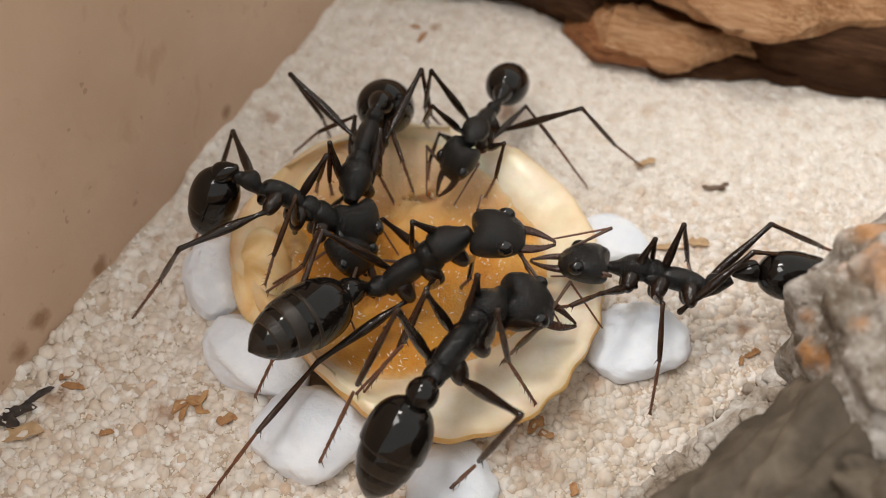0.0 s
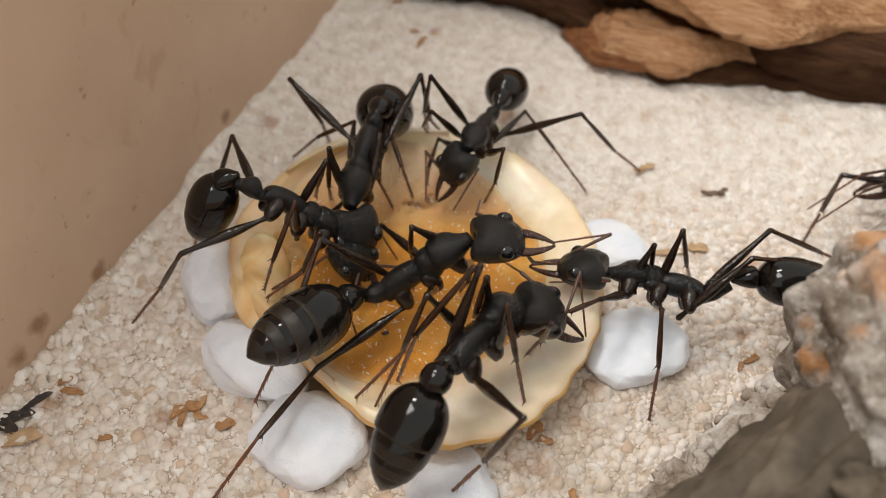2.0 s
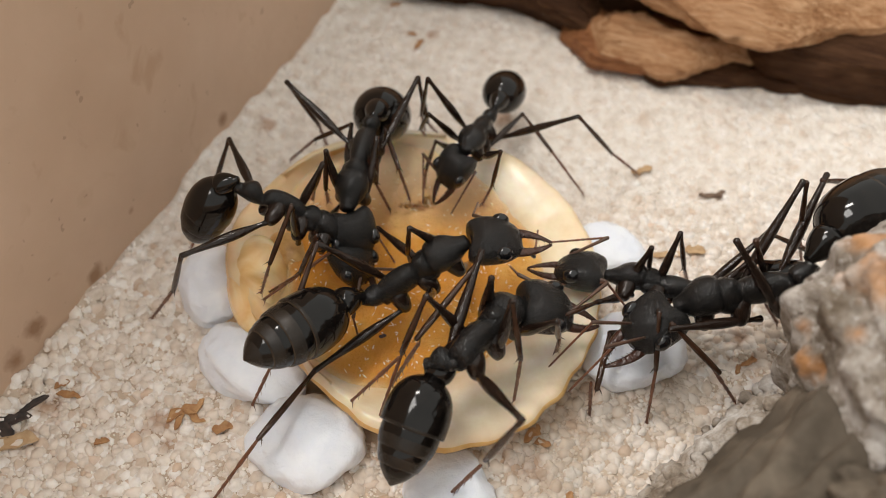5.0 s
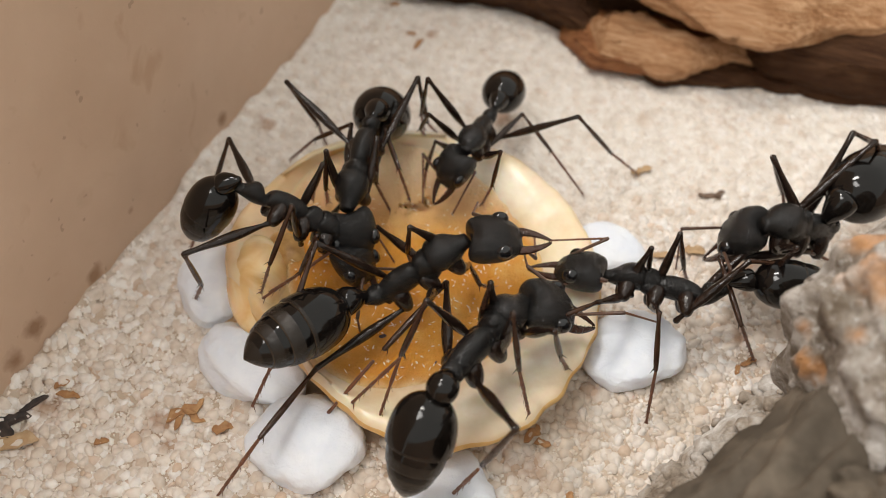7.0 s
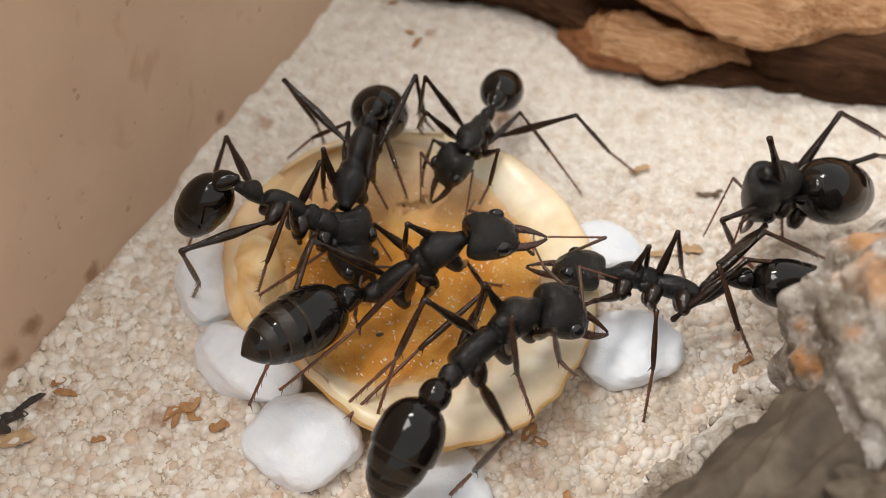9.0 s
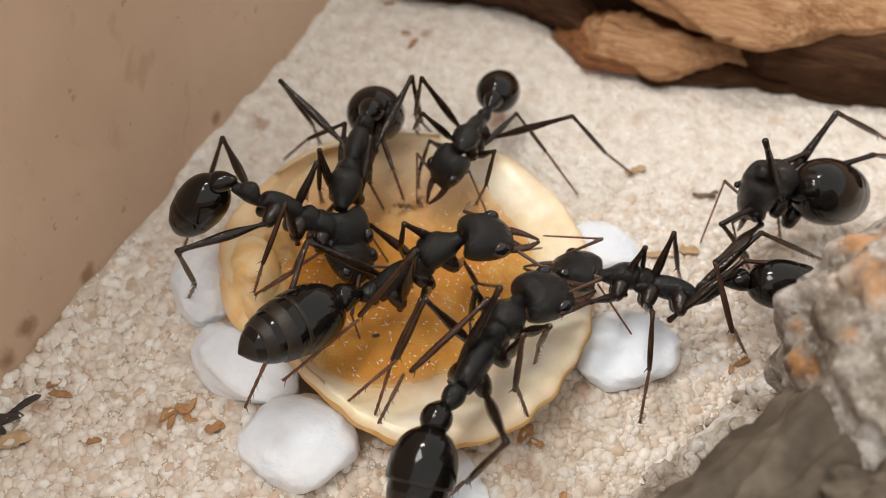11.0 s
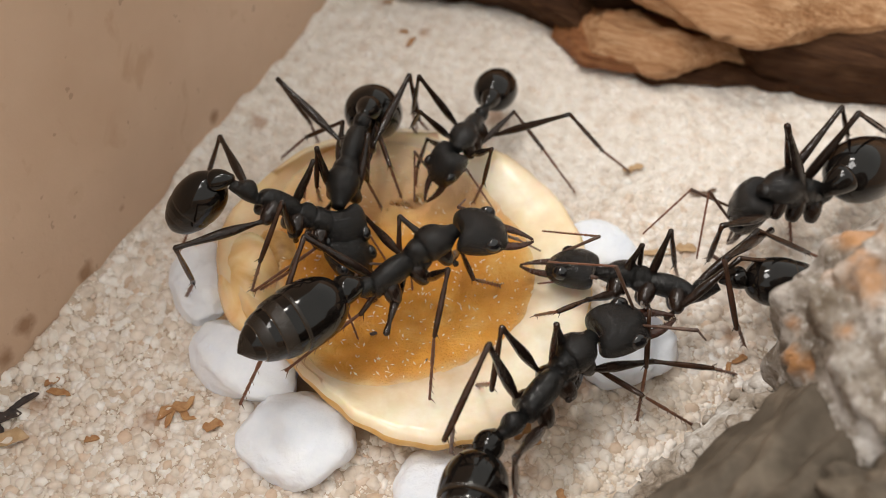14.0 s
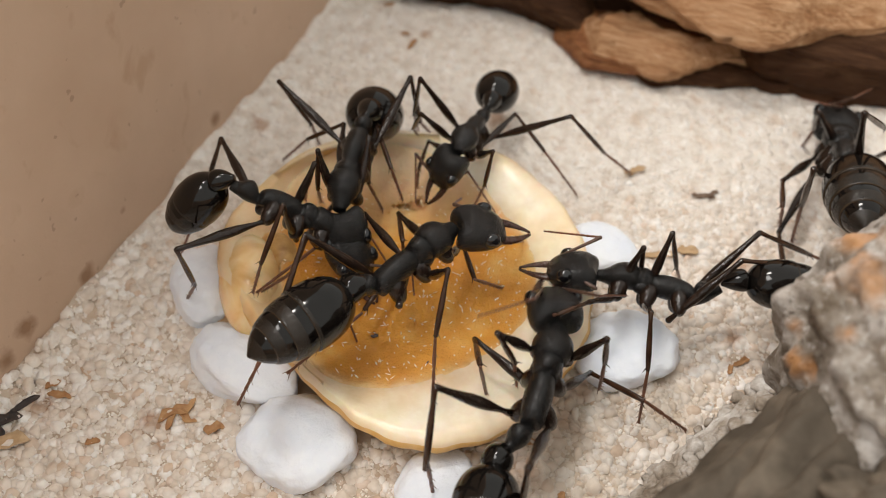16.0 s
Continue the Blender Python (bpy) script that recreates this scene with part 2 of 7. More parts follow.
def rock_material():
    m, n, l, b = material("grey_rock", 0.75, spec=0.3)
    vec = texcoord(n, l)
    col = ramp(n, l, noise_tex(n, l, vec, 0.30, 7, 0.7), [(0.34, (0.13, 0.10, 0.072)), (0.46, (0.27, 0.23, 0.19)), (0.60, (0.47, 0.43, 0.395))])
    pale = ramp(n, l, noise_tex(n, l, vec, 0.30, 4, 0.6, 0.4), [(0.52, (0, 0, 0)), (0.66, (1, 1, 1))])
    col = mix(n, l, times(n, l, pale, 0.55), col, (0.60, 0.58, 0.56))
    grit = noise_tex(n, l, vec, 1.5, 4, 0.65)
    col = mix(n, l, ramp(n, l, grit, [(0.56, (0, 0, 0)), (0.66, (0.7, 0.7, 0.7))]), col, (0.70, 0.68, 0.66))
    col = mix(n, l, ramp(n, l, grit, [(0.34, (0.7, 0.7, 0.7)), (0.42, (0, 0, 0))]), col, (0.09, 0.065, 0.045))
    rust = patches(n, l, vec, RUST, 0.45, 0.5)
    dirt = ramp(n, l, noise_tex(n, l, vec, 0.75, 4, 0.6, 0.5), [(0.50, (0, 0, 0)), (0.64, (1, 1, 1))])
    col = mix(n, l, times(n, l, dirt, 0.6), col, (0.12, 0.085, 0.055))
    col = mix(n, l, times(n, l, rust, 0.68), col, ramp(n, l, noise_tex(n, l, vec, 0.5, 3), [(0.35, (0.22, 0.10, 0.04)), (0.62, (0.56, 0.26, 0.085))]))
    l.new(col, b.inputs["Base Color"])
    bump(n, l, b, noise_tex(n, l, vec, 0.7, 7, 0.7), 0.8, 0.9)
    return m


def plain_material(name, low, high, rough=0.6, scale=1.0):
    m, n, l, b = material(name, rough, spec=0.35)
    vec = texcoord(n, l)
    l.new(ramp(n, l, noise_tex(n, l, vec, scale, 4), [(0.35, low), (0.68, high)]), b.inputs["Base Color"])
    bump(n, l, b, noise_tex(n, l, vec, scale * 3, 4), 0.5, 0.1)
    return m


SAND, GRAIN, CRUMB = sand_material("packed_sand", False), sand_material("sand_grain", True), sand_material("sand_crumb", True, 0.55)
PLASTER, SHELL, JELLY, QUARTZ = wall_material(), shell_material(), jelly_material(), pebble_material()
def foot_material():
    m, n, l, b = material("brown_grey_stone", 0.7, spec=0.15)
    vec = texcoord(n, l)
    col = ramp(n, l, noise_tex(n, l, vec, 0.16, 6, 0.65), [(0.30, (0.040, 0.031, 0.022)), (0.55, (0.075, 0.060, 0.045)), (0.75, (0.11, 0.090, 0.070))])
    l.new(mix(n, l, times(n, l, ramp(n, l, noise_tex(n, l, vec, 0.4, 5), [(0.46, (0, 0, 0)), (0.72, (1, 1, 1))]), 0.35), col, (0.26, 0.21, 0.16)), b.inputs["Base Color"])
    bump(n, l, b, noise_tex(n, l, vec, 0.8, 6, 0.65), 0.35, 0.3)
    return m


STONE = foot_material()


def crust_material():
    m, n, l, b = material("crumbling_crust", 0.7, spec=0.3)
    vec = texcoord(n, l)
    tone = ramp(n, l, noise_tex(n, l, vec, 0.35, 6, 0.7), [(0.34, (0.15, 0.115, 0.085)), (0.46, (0.30, 0.25, 0.20)), (0.58, (0.48, 0.44, 0.40)), (0.7, (0.74, 0.72, 0.70))])
    l.new(tone, b.inputs["Base Color"])
    bump(n, l, b, noise_tex(n, l, vec, 2.5, 4), 0.6, 0.2)
    return m


CRUST = crust_material()
def water_material():
    m, n, l, b = material("clear_syrup", 0.03, spec=0.5)
    b.inputs["Transmission Weight"].default_value, b.inputs["IOR"].default_value = 1.0, 1.38
    l.new(ramp(n, l, noise_tex(n, l, texcoord(n, l), 0.8, 2), [(0.3, (0.93, 0.80, 0.60)), (0.7, (0.99, 0.95, 0.88))]), b.inputs["Base Color"])
    return m


SYRUP = water_material()
AMBER = plain_material("amber_skin", (0.34, 0.17, 0.05), (0.62, 0.38, 0.14), 0.35, 0.9)
KERNEL = kernel_material()
GOLD_SHELL = plain_material("golden_shell_edge", (0.62, 0.34, 0.085), (0.82, 0.58, 0.27), 0.35, 0.35)
# bright pale colour that stands in for glints on the wet jelly
GLINT = plain_material("sugar_fleck", (0.90, 0.72, 0.42), (0.97, 0.90, 0.72), 0.12, 2.0)
WOOD = wood_material("driftwood", ((0.13, 0.050, 0.020), (0.33, 0.165, 0.075), (0.50, 0.300, 0.165), (0.68, 0.490, 0.320)))
WOOD_RED = wood_material("red_brown_wood", ((0.06, 0.020, 0.008), (0.20, 0.075, 0.028), (0.34, 0.150, 0.060), (0.46, 0.250, 0.120)))
# near-black tones carry the shade under and between the logs
WOOD_SHADE = wood_material("rotten_wood", ((0.014, 0.007, 0.004), (0.045, 0.020, 0.010), (0.085, 0.042, 0.021), (0.14, 0.08, 0.045)), 0.08)
ROCK = rock_material()
HUSK = plain_material("brown_husk", (0.32, 0.15, 0.06), (0.56, 0.34, 0.16))
TAN = plain_material("tan_husk", (0.42, 0.27, 0.14), (0.60, 0.44, 0.28))
DARK_HUSK = plain_material("grey_brown_husk", (0.12, 0.075, 0.05), (0.26, 0.18, 0.13))
CHAR = plain_material("dark_flake", (0.03, 0.025, 0.025), (0.10, 0.07, 0.055))

# ---- helpers for meshes ----
def part(name, bm, mat, parent=None, label="", smooth=True):
    data = bpy.data.meshes.new(name)
    bm.to_mesh(data)
    bm.free()
    data.materials.append(mat)
    if smooth:
        data.polygons.foreach_set("use_smooth", [True] * len(data.polygons))
    ob = new(name, data)
    ob.parent = parent
    return tagged(ob, label) if label else ob


def raw(name, verts, faces, mat, smooth=True):
    data = bpy.data.meshes.new(name)
    data.from_pydata(verts, [], faces)
    data.materials.append(mat)
    if smooth:
        data.polygons.foreach_set("use_smooth", [True] * len(data.polygons))
    return new(name, data)


def fbm(p, octaves=4):
    return noise.fractal(Vector(p), 1.0, 2.0, octaves)


def slab(name, a, b, width, height, mat, bottom=-2.0):
    """An upright wall from a to b (plan), its thickness to the left of that way."""
    a, b = Vector((*a, 0)), Vector((*b, 0))
    d = (b - a).normalized()
    side = Vector((-d.y, d.x, 0)) * width
    bm = bmesh.new()
    cs = [a, b, b + side, a + side]
    vs = [bm.verts.new((c + Vector((0, 0, z))) * MM) for z in (bottom, height) for c in cs]
    for f in ((3, 2, 1, 0), (4, 5, 6, 7), (0, 1, 5, 4), (1, 2, 6, 5), (2, 3, 7, 6), (3, 0, 4, 7)):
        bm.faces.new([vs[i] for i in f])
    bmesh.ops.bevel(bm, geom=bm.edges[:], offset=0.6 * MM, segments=3, affect="EDGES")
    return part(name, bm, mat, smooth=False)


# ---- the box: sand floor and walls ----
def ground_height(x, y):
    h = 0.35 * fbm((x * 0.09, y * 0.09, 3.1), 3)
    d = (x + 25.3) * 0.906 - (y + 10.1) * 0.422  # distance from the plaster wall
    return h + (0.8 + 0.9 * fbm((x * 0.35, y * 0.35, 8.0), 3)) * math.exp(-max(d, 0) / 1.6)


def build_ground():
    n, verts, faces = 150, [], []
    xs = np.linspace(-60, 75, n)
    ys = np.linspace(-75, 75, n)
    for y in ys:
        for x in xs:
            verts.append((x * MM, y * MM, (ground_height(x, y) - 0.05) * MM))
    for j in range(n - 1):
        for i in range(n - 1):
            k = j * n + i
            faces.append((k, k + 1, k + n + 1, k + n))
    ob = raw("ground", verts, faces, SAND)
    tagged(ob, "packed pale sand floor of the ant box", "sand floor", kind="structure")


def build_grains():
    rng = np.random.default_rng(4)
    sides = 7  # flat, worn grains: a lower ring, a smaller upper ring and a top
    ring = 2 * math.pi * np.arange(sides) / sides
    tri = [t for k in range(sides) for t in ((k, (k + 1) % sides, sides + (k + 1) % sides), (k, sides + (k + 1) % sides, sides + k), (sides + k, sides + (k + 1) % sides, 2 * sides))]
    tri, each = np.array(tri), 2 * sides + 1
    for name, mat, label, count, low, high, curve, sink in (
            ("sand_grains", GRAIN, "loose pale quartz sand grains on the floor", 56000, 0.15, 0.64, 2.0, (-0.30, 0.16)),
            ("sand_crumbs", CRUMB, "fine cream sand crumbs between the grains", 44000, 0.05, 0.14, 1.6, (-0.2, 0.9))):
        spots = []
        for x, y in rng.uniform((-31, -22), (44, 36), (count, 2)):
            d = (x + 25.3) * 0.906 - (y + 10.1) * 0.422
            if d > 0.05 and math.hypot(x + 0.6, y + 1.6) > 10.2 and y < 37 - 0.36 * x:
                spots.append((x, y))
        spots = np.array(spots)
        n = len(spots)
        size = low + (high - low) * rng.uniform(0, 1, n) ** curve
        packed = np.clip((spots[:, 1] - 1) / 9, 0, 1)  # trodden flat towards the driftwood
        z = np.array([ground_height(x, y) for x, y in spots]) + rng.uniform(*sink, n) * size - (0.04 + 0.20 * size) * packed
        a = ring[None] + rng.uniform(0, 2 * math.pi, (n, 1)) + rng.uniform(-0.28, 0.28, (n, sides))
        r = rng.uniform(0.72, 1.15, (n, sides))
        inner = r * rng.uniform(0.62, 0.86, (n, sides))
        wide = rng.uniform(0.62, 1.0, (n, 1))
        x = np.concatenate([r * np.cos(a), inner * np.cos(a), rng.uniform(-0.1, 0.1, (n, 1))], 1)
        y = np.concatenate([r * np.sin(a), inner * np.sin(a), rng.uniform(-0.1, 0.1, (n, 1))], 1) * wide
        turn = rng.uniform(0, 2 * math.pi, (n, 1))
        x, y = x * np.cos(turn) - y * np.sin(turn), x * np.sin(turn) + y * np.cos(turn)
        lift = np.concatenate([rng.uniform(-0.45, -0.25, (n, sides)), rng.uniform(0.20, 0.32, (n, sides)), rng.uniform(0.26, 0.42, (n, 1))], 1)
        lift += x * rng.normal(0, 0.16, (n, 1)) + y * rng.normal(0, 0.16, (n, 1))
        v = np.stack([x, y, lift], 2) * size[:, None, None] + np.concatenate([spots, z[:, None]], 1)[:, None, :]
        v = (v.reshape(-1, 3) * MM).astype(np.float32)
        f = (tri[None] + each * np.arange(n)[:, None, None]).reshape(-1, 3)
        data = bpy.data.meshes.new(name)
        data.vertices.add(len(v))
        data.vertices.foreach_set("co", v.ravel())
        data.loops.add(f.size)
        data.loops.foreach_set("vertex_index", f.ravel().astype(np.int32))
        data.polygons.add(len(f))
        data.polygons.foreach_set("loop_start", np.arange(0, f.size, 3, dtype=np.int32))
        data.update(calc_edges=True)
        data.materials.append(mat)
        tagged(new(name, data), label, "sand", kind="stuff")


def build_walls():
    tagged(slab("wall_west", (-44.9, -52), (2.5, 50), 7, 75, PLASTER), "beige plaster wall stained brown near the sand", "wall", kind="structure")
    for name, a, b in (("wall_north", (75, 62), (-55, 62)), ("wall_east", (70, -75), (70, 75)), ("wall_south", (-60, -70), (75, -70))):
        tagged(slab(name, b, a, 5, 30, PLASTER), "plain beige plaster wall of the box", "wall", kind="structure")


# ---- the feeding dish: a cream shell with amber jelly ----
DISH = (-0.6, -1.6)


def rim_radius(a):
    return 11.75 + 0.96 * math.cos(a) + 0.53 * math.sin(a) - 0.06 * math.cos(2 * a) - 0.73 * math.sin(2 * a) - 0.48 * math.cos(3 * a) + 0.35 * math.sin(3 * a) + 0.18 * math.cos(4 * a) - 0.02 * math.sin(4 * a)


def jelly_radius(a):
    return 8.9 + 0.08 * math.cos(a) + 1.62 * math.sin(a) - 0.82 * math.cos(2 * a) - 0.44 * math.sin(2 * a) + 0.69 * math.cos(3 * a) - 0.24 * math.sin(3 * a)


def left_side(a):
    """1 on the thick, rounded side of the shell, 0 on its thin, broad side."""
    return 0.5 - 0.5 * math.cos(a - radians(-20))


def build_dish():
    dish = tagged(new("feeding_dish"), "cream and amber shell dish filled with jelly on the sand", "dish")
    dish.location = (DISH[0] * MM, DISH[1] * MM, 0)
    n = 160
    profile = 15
    bm = bmesh.new()
    rings = []
    for i in range(n):
        a = 2 * math.pi * i / n
        ro, rj, w = rim_radius(a), jelly_radius(a), left_side(a)
        ro += 0.10 * math.sin(a * 31) * max(0, math.cos(a + 0.9)) + 0.12 * fbm((math.cos(a) * 3, math.sin(a) * 3, 0.5))
        band = ro - rj
        top = 3.1 + 0.9 * w
        ring = [(rj - 1.2, 1.6), (rj - 0.5, 2.1), (rj, 2.45 - 0.1 * w), (rj + band * 0.25, 2.62 + 0.35 * w), (rj + band * 0.5, 2.85 + 0.5 * w),
                (rj + band * 0.75, top), (ro - 0.45, top + 0.02 - 0.2 * w), (ro - 0.12, top - 0.18 - 0.45 * w), (ro, top - 0.38 - 0.7 * w),
                (ro - 0.16 + 0.1 * w, top - 0.62 - 0.8 * w), (ro - 0.85 + 0.3 * w, 1.6), (ro - 1.35 + 0.3 * w, 0.9), (ro - 1.9, 0.35), (ro - 2.4, 0.0), (ro - 3.2, -0.2)]
        vs = []
        for k, (r, z) in enumerate(ring):
            z += 0.10 * fbm((r * math.cos(a) * 0.5, r * math.sin(a) * 0.5, 7.0), 3)
            dent = 0.9 * math.exp(-((a - radians(163)) / 0.16) ** 2 - ((r - 9.0) / 1.1) ** 2)
            z -= dent * (1 + 0.6 * fbm((r * 1.7, a * 14, 5.0), 3)) if 2 <= k <= 6 else 0
            if k >= 6:
                r += 0.12 * fbm((a * 5, z * 1.5, 2.0), 3)
            vs.append(bm.verts.new((r * math.cos(a) * MM, r * math.sin(a) * MM, z * MM)))
        rings.append(vs)
    for i in range(n):
        p, q = rings[i], rings[(i + 1) % n]
        for k in range(profile - 1):
            bm.faces.new((p[k], p[k + 1], q[k + 1], q[k]))
    bm.faces.new([r[-1] for r in rings])
    shell = part("shell", bm, SHELL, dish, "cream shell with a broad ridged rim")
    shell.data.materials.append(GOLD_SHELL)  # the weathered outer side
    for i, face in enumerate(shell.data.polygons):
        if i < n * (profile - 1):
            k = i % (profile - 1)
            face.material_index = 1 if k >= 7 else 0
    bm = bmesh.new()
    rows = []
    for j in range(1, 41):
        ring = []
        for i in range(n):
            a = 2 * math.pi * i / n
            r = (jelly_radius(a) + 0.25 + 0.2 * fbm((math.cos(a) * 4, math.sin(a) * 4, 9.0))) * j / 40
            x, y = r * math.cos(a), r * math.sin(a)
            z = 2.40 + 0.16 * fbm((x * 0.45, y * 0.45, 1.0), 4) + 0.05 * fbm((x * 2.2, y * 2.2, 4.0), 2) - (0.25 if j == 40 else 0)
            z += 0.55 * left_side(a) * (j / 40) ** 6
            ring.append(bm.verts.new((x * MM, y * MM, z * MM)))
        rows.append(ring)
    mid = bm.verts.new((0, 0, 2.40 * MM))
    for i in range(n):
        bm.faces.new((mid, rows[0][i], rows[0][(i + 1) % n]))
        for j in range(39):
            bm.faces.new((rows[j][i], rows[j + 1][i], rows[j + 1][(i + 1) % n], rows[j][(i + 1) % n]))
    jelly = part("jelly", bm, JELLY, dish, "glossy amber food jelly")
    thin = jelly.data.attributes.new("margin", "FLOAT", "POINT")  # how far out towards the thin edge of the jelly
    thin.data.foreach_set("value", [((k // n + 1) / 40) ** 26 if k < 40 * n else 0.0 for k in range(len(jelly.data.vertices))])
    rng = random.Random(11)
    # glints of the jelly, added as scattered pale flecks
    bm = bmesh.new()
    for _ in range(520):
        a, r = rng.uniform(0, 2 * math.pi), rng.uniform(0.05, 0.97) ** 0.6
        r *= jelly_radius(a)
        x, y = r * math.cos(a), r * math.sin(a)
        z = 2.46 + 0.16 * fbm((x * 0.45, y * 0.45, 1.0), 4) + 0.55 * left_side(a) * (r / jelly_radius(a)) ** 6
        q = Euler((rng.uniform(-0.8, 0.8), rng.uniform(-0.8, 0.8), rng.uniform(0, 6.3))).to_matrix()
        l, w = rng.uniform(0.06, 0.23), rng.uniform(0.03, 0.065)
        vs = [bm.verts.new((Vector((x, y, z)) + q @ Vector(c)) * MM) for c in ((-l, 0, 0), (0, -w, 0), (l, 0, 0), (0, w, 0), (0, 0, w), (0, 0, -w))]
        for f in ((0, 1, 4), (1, 2, 4), (2, 3, 4), (3, 0, 4), (1, 0, 5), (2, 1, 5), (3, 2, 5), (0, 3, 5)):
            bm.faces.new([vs[k] for k in f])
    # a kernel-like swelling of the shell's thick side, and a cracked one beside it
    for x, y, z, sx, sy, sz, turn, mat, label in (
            (-9.55, -0.25, 2.15, 1.95, 3.7, 2.0, 6, KERNEL, "smooth golden swelling of the shell"),
            (-7.85, 2.15, 2.1, 1.3, 1.9, 1.15, 30, AMBER, "cracked amber swelling of the shell")):
        lobe = bmesh.new()
        bmesh.ops.create_icosphere(lobe, subdivisions=4, radius=1)
        for v in lobe.verts:
            p = v.co.copy()
            k = 1 + 0.07 * fbm(p * 0.8 + Vector((x, y, 0)), 2) - (0.10 * abs(fbm(p * 2.0 + Vector((y, x, 3)), 2)) if mat == AMBER else 0)
            v.co = Vector((p.x * sx, p.y * sy, p.z * sz)) * k * MM
        part("swelling", lobe, mat, dish, label).matrix_basis = pose(x * MM, y * MM, z * MM, 0, 6, turn)
    for x, y, size, turn in ((-1.36, -4.47, 0.17, 10), (1.9, -6.3, 0.09, 60)):
        speck = bmesh.new()
        bmesh.ops.create_icosphere(speck, subdivisions=2, radius=1)
        for v in speck.verts:
            v.co = Vector((v.co.x * size * 1.5, v.co.y * size * 0.7, v.co.z * size * 0.6)) * (1 + 0.3 * fbm(v.co * 1.5 + Vector((x, 0, 0)), 2)) * MM
        part("speck", speck, CHAR, dish, "dark speck stuck in the jelly").matrix_basis = pose(x * MM, y * MM, 2.52 * MM, 0, 0, turn)
    drops = bmesh.new()  # froth where the ants drink, and a hanging drop
    spots = [(1.34, 6.19, 2.75, 0.42)] + [(0.03 + rng.gauss(0, 0.55), 6.04 + rng.gauss(0, 0.5), 2.52, rng.uniform(0.10, 0.26)) for _ in range(22)]
    for x, y, z, r in spots:
        made = bmesh.ops.create_icosphere(drops, subdivisions=2, radius=r * MM)
        bmesh.ops.translate(drops, vec=Vector((x, y, z)) * MM, verts=made["verts"])
    tagged(part("froth", drops, SYRUP, dish, "clear wet bubbles on the jelly"), kind="stuff")
    tagged(part("sugar", bm, GLINT, dish, "tiny glinting sugar flecks", smooth=False), kind="stuff")


# ---- pebbles ----
def build_pebble(x, y, z, sx, sy, sz, turn, seed, mat=None, label="smooth white quartz pebble lying on the sand", category="pebble", rough=0.12):
    bm = bmesh.new()
    bmesh.ops.create_icosphere(bm, subdivisions=5, radius=1)
    rng = random.Random(seed * 31)
    flats = [(Vector((rng.gauss(0, 1), rng.gauss(0, 1), rng.gauss(0.2, 0.8))).normalized(), rng.uniform(0.78, 0.93)) for _ in range(8)]
    for v in bm.verts:
        p = v.co.copy()
        for way, far in flats:  # worn flat facets
            p -= max(0.0, p.dot(way) - far) * 0.72 * way
        k = 1 + rough * fbm(p * 1.1 + Vector((seed * 7.3, 0, 0)), 3) + 0.02 * fbm(p * 5 + Vector((0, seed, 0)), 3)
        p.z = math.copysign(abs(p.z) ** 0.8, p.z)
        v.co = Vector((p.x * sx, p.y * sy, p.z * sz)) * k * MM
    ob = part("pebble", bm, mat or QUARTZ)
    ob.matrix_world = pose(x * MM, y * MM, z * MM, 0, 0, turn)
    return tagged(ob, label, category, "pebbles round the dish")


def build_pebbles():
    build_pebble(-13.3, -0.9, 0.7, 2.3, 3.2, 1.5, 12, 1)
    build_pebble(-9.9, -6.9, 0.7, 3.9, 2.6, 1.5, -32, 2)
    build_pebble(-6.3, -12.1, 0.8, 3.6, 3.1, 1.7, -20, 3)
    build_pebble(2.0, -15.4, 0.6, 2.8, 2.6, 1.4, 30, 4)
    build_pebble(13.6, -5.9, 0.6, 3.3, 2.7, 1.3, 15, 5, rough=0.2)
    build_pebble(12.9, 2.4, 0.4, 2.6, 2.1, 1.1, -25, 6)
    build_pebble(-11.3, -3.6, 0.2, 1.2, 0.8, 0.6, 10, 7, TAN, "small tan stone between white pebbles", "stone")


